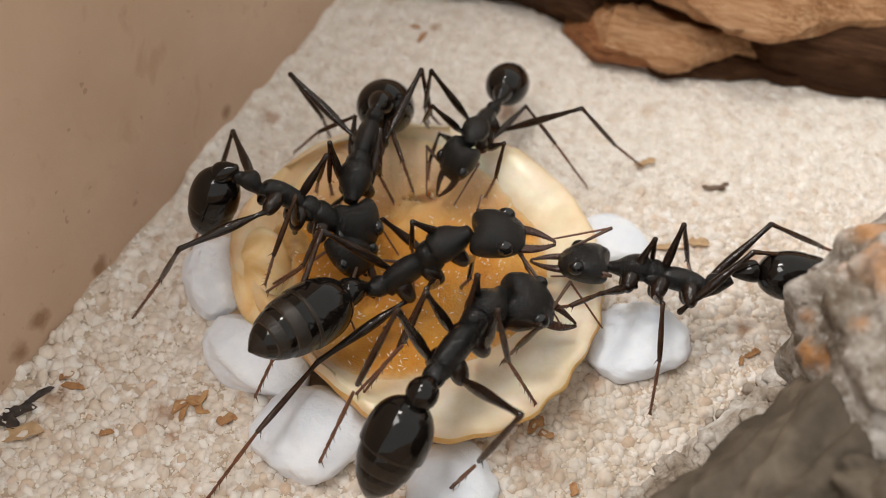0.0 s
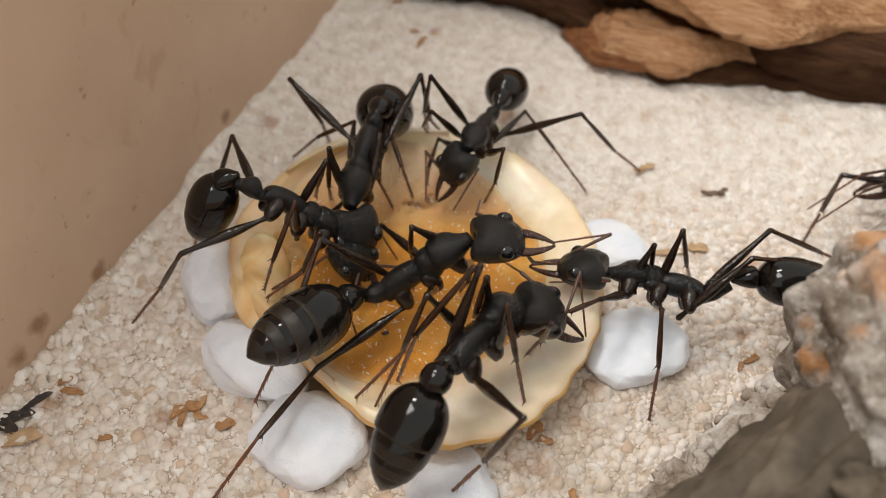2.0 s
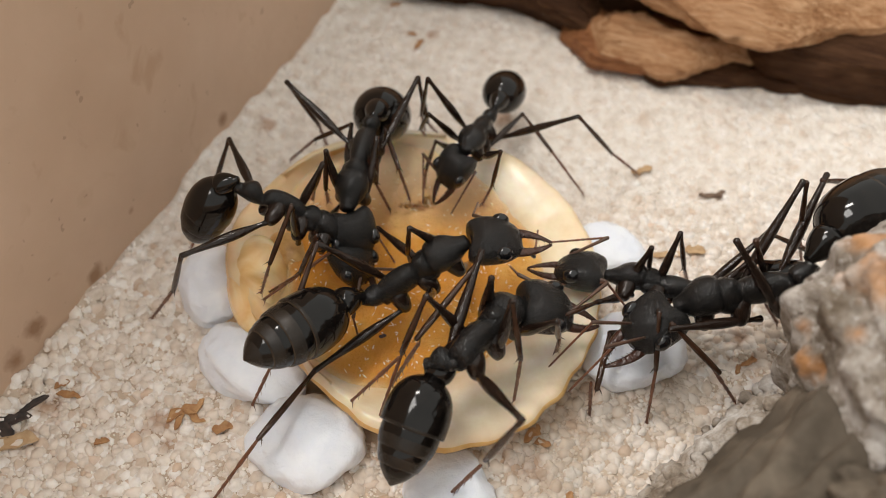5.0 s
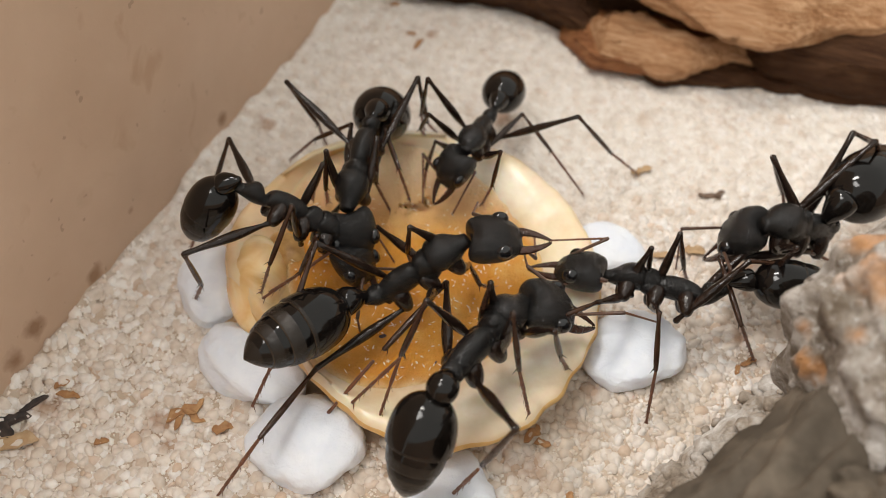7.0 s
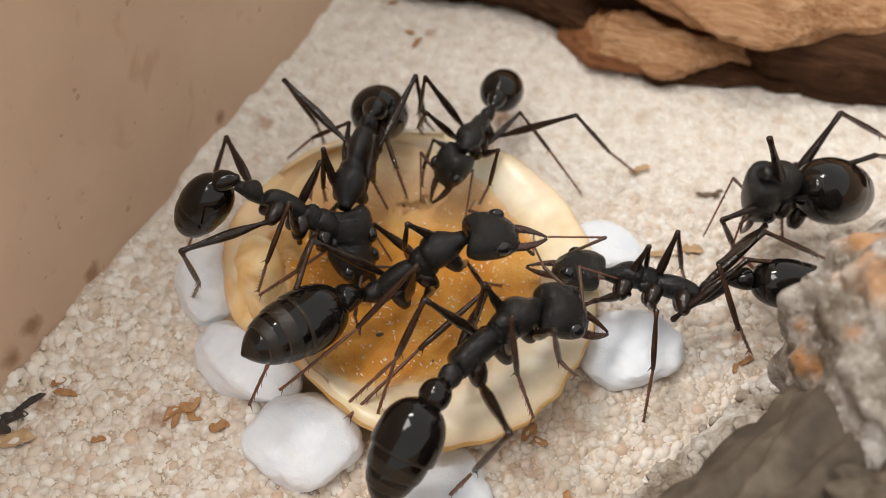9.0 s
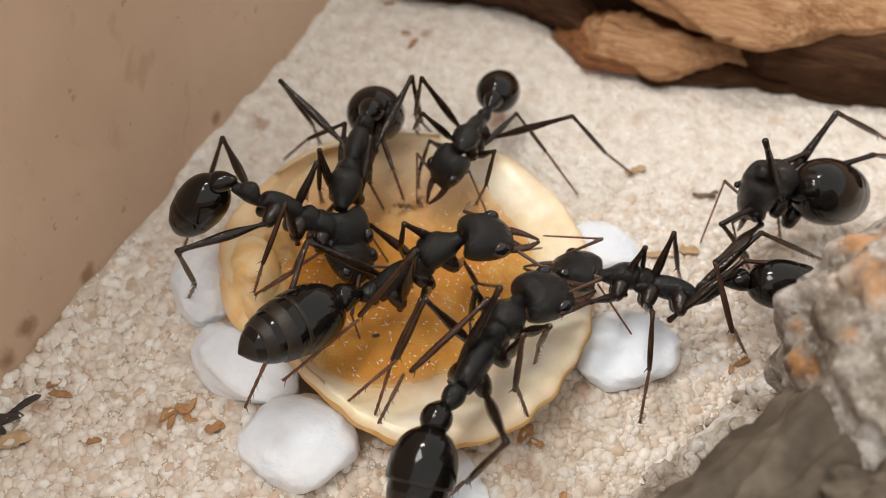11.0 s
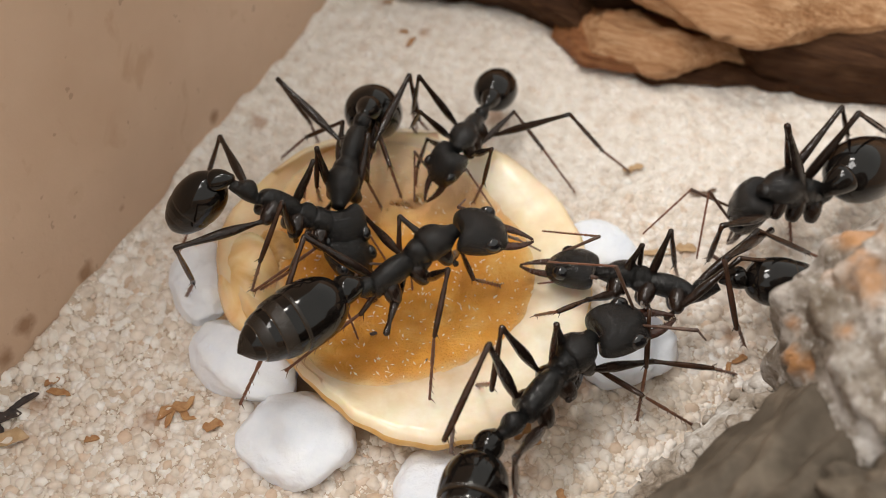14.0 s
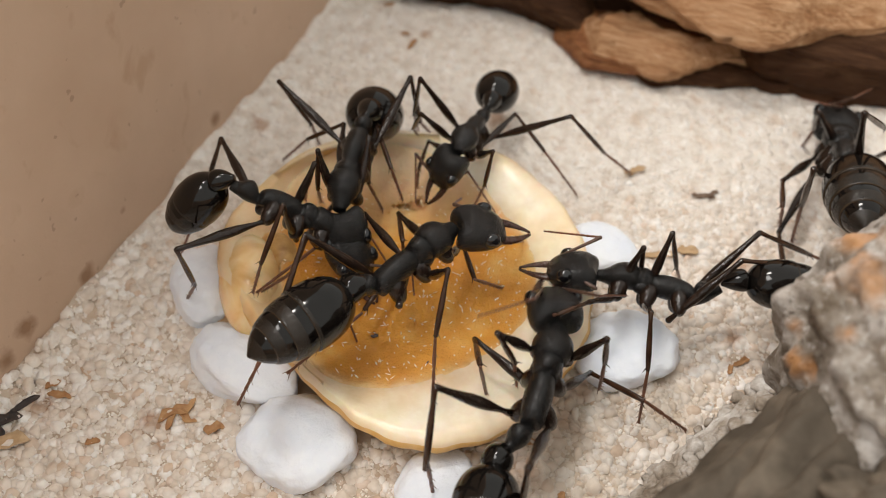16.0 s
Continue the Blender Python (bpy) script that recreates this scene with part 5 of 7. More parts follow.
    small_ant.stance(16, (3.13, 4.92, 7.6), (4.87, 10.06, 5.2), (1.65, 3.79, 5.3), (5.53, 11.38, 5.4), (5.75, 11.96, 5.4), (7.3, 18.41, 1.6), {
        "LF": (5.23, 2.73, 9.53, 4.82, 2.47, 6.7, 4.38, 4.53, 2.5),
        "LM": (7.3, 10.76, 5.02, 9.19, 7.67, 4.42, 11.8, 7.33, 0.4),
        "LH": (10.56, 7.35, 8.05, 13.4, 8.18, 3.79, 16.24, 9.51, 0),
        "RF": (1.23, 8.9, 4.17, 0.61, 5.62, 4.87, 0.45, 6.13, 2.5),
        "RM": (0.83, 5.96, 9.57, 0.22, 7.8, 6.45, 0.74, 12.61, 0.5),
        "RH": (0.74, 8.4, 10.35, 0.24, 10.14, 5.5, 0.47, 13.77, 0)},
        {"L": (5.82, 6.58, 4.5, 7.8, 3.92, 3), "R": (-0.55, 8.45, 5, -0.56, 6.2, 3)})
    small_ant.settle()
    large_ant.stance(0, (2.86, -3.5, 8.88), (-2.03, -5.26, 5.66), (6.08, -3.76, 8.69), (-3.44, -6.18, 6.66), (-4.06, -6.59, 6.8), (-8.88, -11.08, 7.88), {
        "LF": (-0.21, -4.12, 10.3, -0.37, -3.32, 6.86, -0.15, -1.73, 3.2),
        "LM": (-2.3, 0.25, 5.29, -5.11, -2.19, 5.7, -9.14, -4.36, 4),
        "LH": (-5.3, -4.28, 9.74, -7.32, -8.99, 6.42, -9.66, -10.37, 1.5),
        "RF": (3.41, -1.73, 3.96, 3.04, -4.78, 5.74, 2.61, -2.91, 2.4),
        "RM": (0.62, -8.26, 9.63, -0.96, -10.04, 6.61, -3.18, -11.02, 3),
        "RH": (-5.67, -9.5, 4.24, -8.69, -13.85, 3.98, -11.92, -16.05, 0)},
        {"L": (0.84, 0.74, 7, 1.17, 3.52, 5), "R": (6.42, -4.47, 6.5, 7.85, -6.3, 5)})
    large_ant.stance(4, (2.89, -3.6, 8.86), (-2.09, -5.39, 5.78), (5.93, -3.44, 8.66), (-3.49, -6.34, 6.77), (-4.1, -6.76, 6.88), (-8.83, -11.26, 8.21), {
        "LF": (-0.2, -4.11, 10.44, -0.38, -3.19, 6.85, -0.15, -1.62, 3.2),
        "LM": (-2.37, 0.15, 5.32, -5.03, -2.38, 6.08, -9.14, -4.6, 4.2),
        "LH": (-5.35, -4.49, 9.65, -7.24, -8.81, 6.33, -9.55, -10.25, 1.5),
        "RF": (3.4, -1.6, 4.11, 3.04, -4.57, 5.9, 2.99, -2.69, 2.6),
        "RM": (0.72, -8.37, 9.82, -0.56, -9.83, 6.48, -2.05, -12.16, 3),
        "RH": (-5.72, -9.32, 3.82, -8.39, -13.82, 4.18, -11.51, -15.75, 0)},
        {"L": (0.94, 0.86, 7, 1.3, 3.48, 5), "R": (7.19, -3.13, 6.5, 7.92, -0.17, 5)})
    large_ant.stance(6.5, (2.83, -3.51, 8.9), (-2, -5.2, 5.59), (5.93, -3.31, 8.7), (-3.37, -6.16, 6.61), (-4.04, -6.52, 6.58), (-8.97, -10.87, 7.67), {
        "LF": (-0.17, -3.96, 10.4, -0.4, -3.07, 6.85, -0.12, -1.52, 3.2),
        "LM": (-2.41, 0.21, 5.36, -5.05, -2.32, 6.08, -9.21, -4.49, 4.2),
        "LH": (-5.42, -4.41, 9.58, -7.27, -8.94, 6.35, -9.55, -10.31, 1.5),
        "RF": (3.38, -1.66, 4.04, 3.75, -4.54, 5.81, 4.62, -2.53, 2.6),
        "RM": (0.77, -8.43, 9.68, -0.64, -9.81, 6.39, -2.02, -12.2, 3),
        "RH": (-5.59, -9.32, 4.11, -8.27, -13.85, 4.4, -11.31, -15.53, 0)},
        {"L": (1.01, 0.93, 7, 1.39, 3.45, 5), "R": (7.35, -3.24, 6.5, 7.65, -0.35, 5)})
    large_ant.stance(7, (2.84, -3.49, 8.91), (-1.98, -5.16, 5.56), (5.94, -3.28, 8.71), (-3.34, -6.13, 6.58), (-4.02, -6.48, 6.52), (-8.99, -10.79, 7.57), {
        "LF": (-0.17, -3.93, 10.39, -0.4, -3.05, 6.86, -0.12, -1.5, 3.2),
        "LM": (-2.42, 0.22, 5.37, -5.05, -2.31, 6.08, -9.23, -4.47, 4.2),
        "LH": (-5.44, -4.39, 9.56, -7.28, -8.97, 6.36, -9.54, -10.32, 1.5),
        "RF": (3.37, -1.68, 4.03, 3.89, -4.53, 5.79, 4.95, -2.5, 2.6),
        "RM": (0.78, -8.44, 9.65, -0.65, -9.81, 6.37, -2.02, -12.2, 3),
        "RH": (-5.57, -9.32, 4.17, -8.24, -13.85, 4.45, -11.27, -15.49, 0)},
        {"L": (1.02, 0.94, 7, 1.4, 3.45, 5), "R": (7.38, -3.27, 6.5, 7.6, -0.39, 5)})
    large_ant.stance(7.5, (2.85, -3.47, 8.92), (-1.97, -5.12, 5.52), (5.95, -3.26, 8.72), (-3.32, -6.1, 6.55), (-4.01, -6.43, 6.46), (-9.02, -10.71, 7.46), {
        "LF": (-0.16, -3.9, 10.38, -0.41, -3.02, 6.86, -0.11, -1.48, 3.2),
        "LM": (-2.43, 0.23, 5.38, -5.06, -2.3, 6.08, -9.24, -4.44, 4.2),
        "LH": (-5.45, -4.37, 9.55, -7.28, -8.99, 6.37, -9.54, -10.33, 1.5),
        "RF": (3.37, -1.69, 4.01, 4.03, -4.53, 5.77, 5.28, -2.46, 2.6),
        "RM": (0.79, -8.45, 9.62, -0.67, -9.8, 6.35, -2.01, -12.21, 3),
        "RH": (-5.63, -9.29, 3.89, -8.29, -13.8, 4.35, -11.37, -15.62, 0)},
        {"L": (1.03, 0.96, 7, 1.42, 3.44, 5), "R": (7.41, -3.29, 6.5, 7.55, -0.42, 5)})
    large_ant.stance(8, (2.82, -3.48, 8.93), (-1.95, -5.08, 5.48), (5.96, -3.22, 8.73), (-3.29, -6.06, 6.51), (-4, -6.38, 6.4), (-9.05, -10.63, 7.35), {
        "LF": (-0.16, -3.87, 10.37, -0.41, -3, 6.86, -0.1, -1.45, 3.2),
        "LM": (-2.44, 0.24, 5.39, -5.06, -2.29, 6.08, -9.26, -4.42, 4.2),
        "LH": (-5.47, -4.36, 9.54, -7.29, -9.02, 6.37, -9.54, -10.34, 1.5),
        "RF": (3.36, -1.7, 4, 4.17, -4.52, 5.75, 5.6, -2.43, 2.6),
        "RM": (0.8, -8.46, 9.59, -0.69, -9.8, 6.33, -2, -12.22, 3),
        "RH": (-5.7, -9.27, 3.62, -8.34, -13.75, 4.26, -11.46, -15.74, 0)},
        {"L": (1.05, 0.97, 7, 1.44, 3.44, 5), "R": (7.44, -3.31, 6.5, 7.5, -0.46, 5)})
    large_ant.stance(8.5, (2.84, -3.43, 8.93), (-1.95, -5.07, 5.5), (5.92, -3.1, 8.64), (-3.29, -6.05, 6.54), (-3.98, -6.39, 6.44), (-9.01, -10.64, 7.44), {
        "LF": (-0.15, -3.84, 10.37, -0.42, -2.98, 6.86, -0.1, -1.43, 3.2),
        "LM": (-2.45, 0.25, 5.39, -5.06, -2.28, 6.08, -9.27, -4.4, 4.2),
        "LH": (-5.48, -4.34, 9.52, -7.3, -9.05, 6.38, -9.54, -10.35, 1.5),
        "RF": (3.36, -1.66, 4.01, 4.17, -4.5, 5.74, 5.63, -2.44, 2.6),
        "RM": (0.81, -8.44, 9.57, -0.68, -9.86, 6.37, -1.98, -12.21, 3),
        "RH": (-2.48, -10.21, 8.96, -5.94, -11.96, 6.06, -9.14, -10.77, 2)},
        {"L": (1.06, 0.99, 7, 1.45, 3.43, 5), "R": (7.38, -3.16, 6.5, 7.55, -0.59, 5)})
    large_ant.stance(9, (2.84, -3.42, 8.92), (-1.94, -5.07, 5.52), (5.9, -3.02, 8.54), (-3.28, -6.05, 6.56), (-3.96, -6.39, 6.48), (-8.98, -10.65, 7.53), {
        "LF": (-0.15, -3.81, 10.36, -0.42, -2.95, 6.86, -0.09, -1.41, 3.2),
        "LM": (-2.45, 0.26, 5.4, -5.07, -2.27, 6.08, -9.29, -4.37, 4.2),
        "LH": (-5.49, -4.32, 9.51, -7.3, -9.07, 6.38, -9.54, -10.36, 1.5),
        "RF": (3.36, -1.61, 4.03, 4.16, -4.48, 5.72, 5.66, -2.44, 2.6),
        "RM": (0.82, -8.42, 9.56, -0.68, -9.92, 6.42, -1.96, -12.2, 3),
        "RH": (0.46, -7.06, 10.81, -3.04, -8.58, 6.81, -7.53, -10.88, 3.9)},
        {"L": (1.07, 1, 7, 1.47, 3.43, 5), "R": (7.33, -3.01, 6.5, 7.6, -0.72, 5)})
    large_ant.stance(11.5, (2.85, -3.35, 8.9), (-1.93, -5.04, 5.62), (5.72, -2.71, 8.07), (-3.24, -6.02, 6.69), (-3.88, -6.42, 6.69), (-8.83, -10.69, 7.96), {
        "LF": (-0.12, -3.65, 10.31, -0.44, -2.83, 6.86, -0.06, -1.31, 3.2),
        "LM": (-2.5, 0.32, 5.44, -5.09, -2.21, 6.08, -9.36, -4.26, 4.2),
        "LH": (-5.57, -4.24, 9.43, -7.34, -9.21, 6.41, -9.53, -10.42, 1.5),
        "RF": (3.34, -1.38, 4.1, 4.12, -4.37, 5.62, 5.8, -2.48, 2.6),
        "RM": (0.87, -8.34, 9.49, -0.66, -10.23, 6.65, -1.86, -12.17, 3),
        "RH": (0.6, -6, 10.88, -2.67, -7.67, 6.69, -7.2, -10.15, 3.9)},
        {"L": (1.14, 1.07, 7, 1.55, 3.4, 5), "R": (7.04, -2.25, 6.5, 7.86, -1.37, 5)})
    large_ant.stance(12.5, (2.87, -3.29, 8.89), (-1.92, -5.03, 5.66), (5.66, -2.51, 7.89), (-3.22, -6, 6.74), (-3.84, -6.43, 6.78), (-8.77, -10.71, 8.14), {
        "LF": (-0.11, -3.59, 10.3, -0.45, -2.78, 6.86, -0.05, -1.27, 3.2),
        "LM": (-2.51, 0.34, 5.46, -5.09, -2.18, 6.08, -9.39, -4.21, 4.2),
        "LH": (-5.6, -4.2, 9.4, -7.35, -9.26, 6.42, -9.53, -10.44, 1.5),
        "RF": (3.34, -1.29, 4.13, 4.1, -4.33, 5.58, 5.86, -2.49, 2.6),
        "RM": (0.89, -8.31, 9.46, -0.66, -10.35, 6.74, -1.81, -12.15, 3),
        "RH": (0.65, -5.57, 10.9, -2.51, -7.31, 6.65, -7.07, -9.87, 3.9)},
        {"L": (1.17, 1.1, 7, 1.59, 3.39, 5), "R": (6.92, -1.94, 6.5, 7.96, -1.63, 5)})
    large_ant.stance(13.5, (2.84, -2.77, 8.59), (-1.81, -5.75, 6.83), (5.67, -2.09, 7.72), (-2.88, -6.5, 7.8), (-3.54, -6.79, 7.6), (-8.73, -10.7, 7.9), {
        "LF": (-0.26, -2.17, 8.86, -0.4, -2.48, 6.75, -0.12, -1.02, 3.09),
        "LM": (-2.56, 0.42, 5.67, -5.09, -2.12, 6.18, -9.39, -4.24, 4.2),
        "LH": (-5.51, -4.51, 9.96, -7.33, -9.25, 6.61, -9.61, -10.53, 1.67),
        "RF": (3.36, -1.02, 4.22, 4.1, -4.17, 5.48, 5.88, -2.45, 2.54),
        "RM": (1.28, -8.29, 9.78, -0.17, -10.31, 6.88, -1.2, -11.95, 3),
        "RH": (0.43, -3.3, 7.79, -2.49, -6.6, 5.63, -7.13, -9.71, 3.7)},
        {"L": (1.19, 1.13, 7, 1.62, 3.38, 5), "R": (6.66, -1.83, 6.5, 7.57, -1.23, 5)})
    large_ant.stance(14, (2.74, -2.65, 8.45), (-1.75, -6.11, 7.42), (5.66, -2.3, 7.63), (-2.75, -6.45, 7.9), (-3.45, -6.78, 7.7), (-8.65, -10.8, 8), {
        "LF": (-0.33, -1.46, 8.14, -0.37, -2.33, 6.69, -0.15, -0.9, 3.03),
        "LM": (-2.58, 0.46, 5.77, -5.09, -2.08, 6.24, -9.39, -4.26, 4.2),
        "LH": (-5.47, -4.66, 10.23, -7.32, -9.25, 6.71, -9.66, -10.58, 1.76),
        "RF": (3.37, -0.88, 4.26, 4.1, -4.09, 5.42, 5.89, -2.44, 2.51),
        "RM": (2.49, -7.18, 10.47, 1.73, -9.58, 7.39, 1.48, -11.09, 3.2),
        "RH": (0.32, -2.16, 6.23, -2.47, -6.24, 5.12, -7.16, -9.63, 3.6)},
        {"L": (1.2, 1.15, 7, 1.64, 3.38, 5), "R": (6.52, -1.77, 6.5, 7.38, -1.03, 5)})
    large_ant.stance(14.5, (2.72, -2.4, 8.3), (-1.69, -6.47, 8), (5.66, -2.08, 7.55), (-2.62, -6.4, 8), (-3.34, -6.72, 7.8), (-8.56, -10.92, 8.1), {
        "LF": (-0.4, -0.75, 7.43, -0.34, -2.18, 6.63, -0.19, -0.78, 2.97),
        "LM": (-2.61, 0.5, 5.87, -5.09, -2.05, 6.29, -9.4, -4.27, 4.2),
        "LH": (-5.42, -4.82, 10.51, -7.31, -9.24, 6.8, -9.7, -10.62, 1.84),
        "RF": (3.39, -0.74, 4.31, 4.1, -4.01, 5.37, 5.91, -2.42, 2.49),
        "RM": (2.25, -7.42, 10.85, 1.71, -9.35, 7.5, 1.39, -11.09, 3.4),
        "RH": (0.21, -1.02, 4.68, -2.46, -5.88, 4.61, -7.19, -9.55, 3.5)},
        {"L": (1.22, 1.16, 7, 1.65, 3.38, 5), "R": (6.39, -1.71, 6.5, 7.18, -0.83, 5)})
    large_ant.stance(16, (2.72, -2.06, 8.3), (-1.51, -6.28, 8), (5.6, -1.52, 7.45), (-2.45, -6.31, 8.1), (-3.18, -6.67, 7.9), (-8.09, -11.01, 8.2), {
        "LF": (-0.62, 1.39, 5.27, -0.26, -1.73, 6.46, -0.29, -0.42, 2.8),
        "LM": (-2.68, 0.61, 6.18, -5.09, -1.95, 6.45, -9.4, -4.32, 4.2),
        "LH": (-5.3, -5.28, 11.34, -7.28, -9.23, 7.09, -9.82, -10.75, 2.1),
        "RF": (3.42, -0.33, 4.44, 4.1, -3.77, 5.21, 5.94, -2.36, 2.4),
        "RM": (2.43, -7.18, 10.68, 1.74, -9.49, 7.5, 1.58, -11.14, 3.4),
        "RH": (0.13, -0.88, 4.84, -2.64, -5.74, 4.47, -7.08, -9.54, 3.5)},
        {"L": (1.26, 1.21, 7, 1.7, 3.36, 5), "R": (6, -1.53, 6.5, 6.6, -0.23, 5)})
    large_ant.settle()
    climbing_ant.stance(0, (4.79, -7.04, 7.92), (1.23, -12.24, 7.9), (7.52, -7.14, 6.22), (0.58, -13.97, 8.86), (0.04, -14.41, 8.47), (-2.59, -18.01, 4.08), {
        "LF": (3.32, -8.27, 10.88, 2.69, -8.68, 7.1, 3.71, -8.04, 3.1),
        "LM": (0.63, -9.6, 11.2, -0.71, -10.39, 7.34, -3.5, -11.35, 3.6),
        "LH": (-0.76, -11.52, 12.46, -3.23, -13.14, 7.09, -5.6, -14.9, 1.6),
        "RF": (6.53, -11, 10.21, 5.56, -10.15, 6.79, 5.03, -8.75, 3),
        "RM": (4.25, -10.84, 11.37, 5.01, -11.39, 7.34, 6.85, -11.67, 3),
        "RH": (5.22, -16.36, 10.63, 3.14, -16.49, 5.34, 1.21, -16.05, 0)},
        {"L": (6.41, -5.06, 7.5, 5.55, -1.86, 5), "R": (8, -6.93, 6.5, 9.67, -7.74, 4)})
    climbing_ant.stance(1.5, (5.63, -6.98, 7.77), (1.85, -12, 8.5), (8.13, -7.13, 5.73), (1.12, -13.59, 9.61), (0.63, -13.95, 9.1), (-2, -17.76, 4.9), {
        "LF": (3.66, -8.14, 10.97, 3.06, -8.4, 7.17, 3.88, -7.69, 3.1),
        "LM": (0.69, -9.5, 11.28, -0.69, -10.53, 7.48, -3.55, -11.37, 3.67),
        "LH": (2.33, -9.9, 13.14, -0.46, -10.64, 8.54, -1.61, -10.23, 3),
        "RF": (6.94, -10.69, 10.3, 6.5, -9.66, 6.85, 6.16, -8.17, 3.08),
        "RM": (4.6, -10.51, 11.63, 5.32, -11.26, 7.65, 6.38, -11.36, 3.15),
        "RH": (5.31, -16.41, 10.98, 3.34, -16.37, 5.58, 1.37, -15.94, 0.15)},
        {"L": (5.85, -4.86, 7.5, 5.25, -2.07, 5), "R": (8.43, -7.26, 6.5, 8.9, -8.74, 4)})
    climbing_ant.stance(4, (5.84, -6.74, 7.52), (2.5, -11.73, 9.52), (8.86, -6.84, 6.37), (1.72, -11.12, 7.7), (1.08, -11.64, 7.4), (-1.3, -16.93, 5.05), {
        "LF": (4.24, -7.91, 11.13, 3.68, -7.93, 7.29, 4.17, -7.13, 3.1),
        "LM": (0.81, -9.32, 11.41, -0.65, -10.77, 7.7, -3.63, -11.41, 3.8),
        "LH": (3.66, -5.02, 8.05, 0.72, -10.23, 8.43, -1, -9.78, 3),
        "RF": (7.62, -10.19, 10.46, 8.06, -8.84, 6.96, 8.05, -7.19, 3.2),
        "RM": (5.19, -9.97, 12.08, 5.83, -11.05, 8.15, 5.61, -10.82, 3.4),
        "RH": (5.45, -16.49, 11.55, 3.67, -16.18, 5.98, 1.63, -15.76, 0.4)},
        {"L": (4.9, -4.52, 7.5, 4.75, -2.41, 5), "R": (9.36, -6.57, 7, 10.83, -6.99, 4)})
    climbing_ant.stance(6.5, (6.11, -6.85, 7.81), (2.26, -11.79, 8.37), (8.89, -6.76, 6.2), (1.75, -13, 9.11), (1.12, -13.49, 8.82), (-0.58, -17.38, 4.36), {
        "LF": (4.2, -8.15, 10.99, 3.7, -8.13, 7.18, 4.04, -7.16, 3.1),
        "LM": (0.82, -9.29, 11, -0.64, -10.57, 7.32, -3.57, -11.31, 3.55),
        "LH": (2.92, -8.63, 12.7, -0.92, -10.71, 8.48, -3.68, -11.18, 3.2),
        "RF": (7.44, -10.81, 10.53, 8.09, -10.01, 6.95, 8.84, -8.48, 3.2),
        "RM": (5.19, -10.62, 11.87, 5.75, -11.55, 7.86, 6.44, -11.64, 3.28),
        "RH": (5.15, -16.77, 11.25, 3.52, -16.26, 5.67, 1.66, -15.78, 0.15)},
        {"L": (7.11, -5.31, 7.5, 7.09, -1.75, 5), "R": (9.71, -7.33, 7, 12.27, -6.33, 4)})
    climbing_ant.stance(7, (6.17, -6.87, 7.87), (2.22, -11.8, 8.14), (8.9, -6.74, 6.16), (1.76, -13.37, 9.39), (1.13, -13.86, 9.1), (-0.43, -17.47, 4.23), {
        "LF": (4.19, -8.19, 10.96, 3.7, -8.17, 7.15, 4.02, -7.17, 3.1),
        "LM": (0.82, -9.29, 10.91, -0.64, -10.53, 7.24, -3.56, -11.29, 3.5),
        "LH": (1.91, -4.66, 6.17, -2.26, -9.5, 5.21, -5.65, -11.64, 1.5),
        "RF": (7.4, -10.93, 10.54, 8.1, -10.24, 6.95, 9, -8.74, 3.2),
        "RM": (5.19, -10.75, 11.83, 5.73, -11.65, 7.8, 6.61, -11.81, 3.25),
        "RH": (5.09, -16.82, 11.19, 3.49, -16.27, 5.61, 1.67, -15.79, 0.1)},
        {"L": (7.55, -5.47, 7.5, 7.56, -1.62, 5), "R": (9.78, -7.48, 7, 12.56, -6.2, 4)})
    climbing_ant.stance(8, (6.72, -7.19, 7.7), (2.6, -11.85, 8.8), (9.57, -7.32, 6.2), (1.37, -13.49, 8.56), (0.79, -14.01, 8.38), (-1.7, -17.89, 4.15), {
        "LF": (4.18, -8.29, 10.9, 3.71, -8.25, 7.11, 3.97, -7.18, 3.1),
        "LM": (0.83, -9.27, 10.74, -0.64, -10.45, 7.09, -3.54, -11.25, 3.4),
        "LH": (4.05, -10, 13.24, 0.32, -11.17, 8.7, -1.24, -11.14, 3),
        "RF": (7.33, -11.18, 10.57, 8.11, -10.7, 6.94, 9.32, -9.26, 3.2),
        "RM": (5.19, -11.01, 11.74, 5.7, -11.85, 7.68, 6.94, -12.13, 3.2),
        "RH": (4.96, -16.93, 11.07, 3.43, -16.31, 5.49, 1.68, -15.8, 0)},
        {"L": (8.43, -5.79, 7.5, 8.5, -1.36, 5), "R": (9.92, -7.78, 7, 12.85, -12.38, 3)})
    climbing_ant.stance(9, (7.09, -7.28, 7.89), (2.58, -11.67, 8.02), (9.83, -7.23, 6.14), (1.59, -13.42, 8.53), (1.02, -13.93, 8.33), (-1.72, -18.22, 4.67), {
        "LF": (4.04, -8.23, 10.74, 3.67, -8.1, 6.95, 3.99, -7.37, 2.93),
        "LM": (0.89, -9.09, 10.54, -0.6, -10.45, 6.99, -3.5, -11.21, 3.34),
        "LH": (4.62, -4.51, 5.23, 0.43, -7.93, 3.72, -3.51, -12.1, 3.2),
        "RF": (7.51, -11.01, 10.54, 8.19, -10.65, 6.93, 9.66, -9.32, 3.2),
        "RM": (5.29, -10.9, 11.42, 5.8, -11.7, 7.51, 7.04, -12.05, 3),
        "RH": (4.98, -16.97, 10.8, 3.3, -16.53, 5.39, 1.68, -15.9, 0)},
        {"L": (8.1, -5.16, 7.5, 7.85, -1.31, 5), "R": (9.83, -7.18, 7, 13.83, -5.42, 3)})
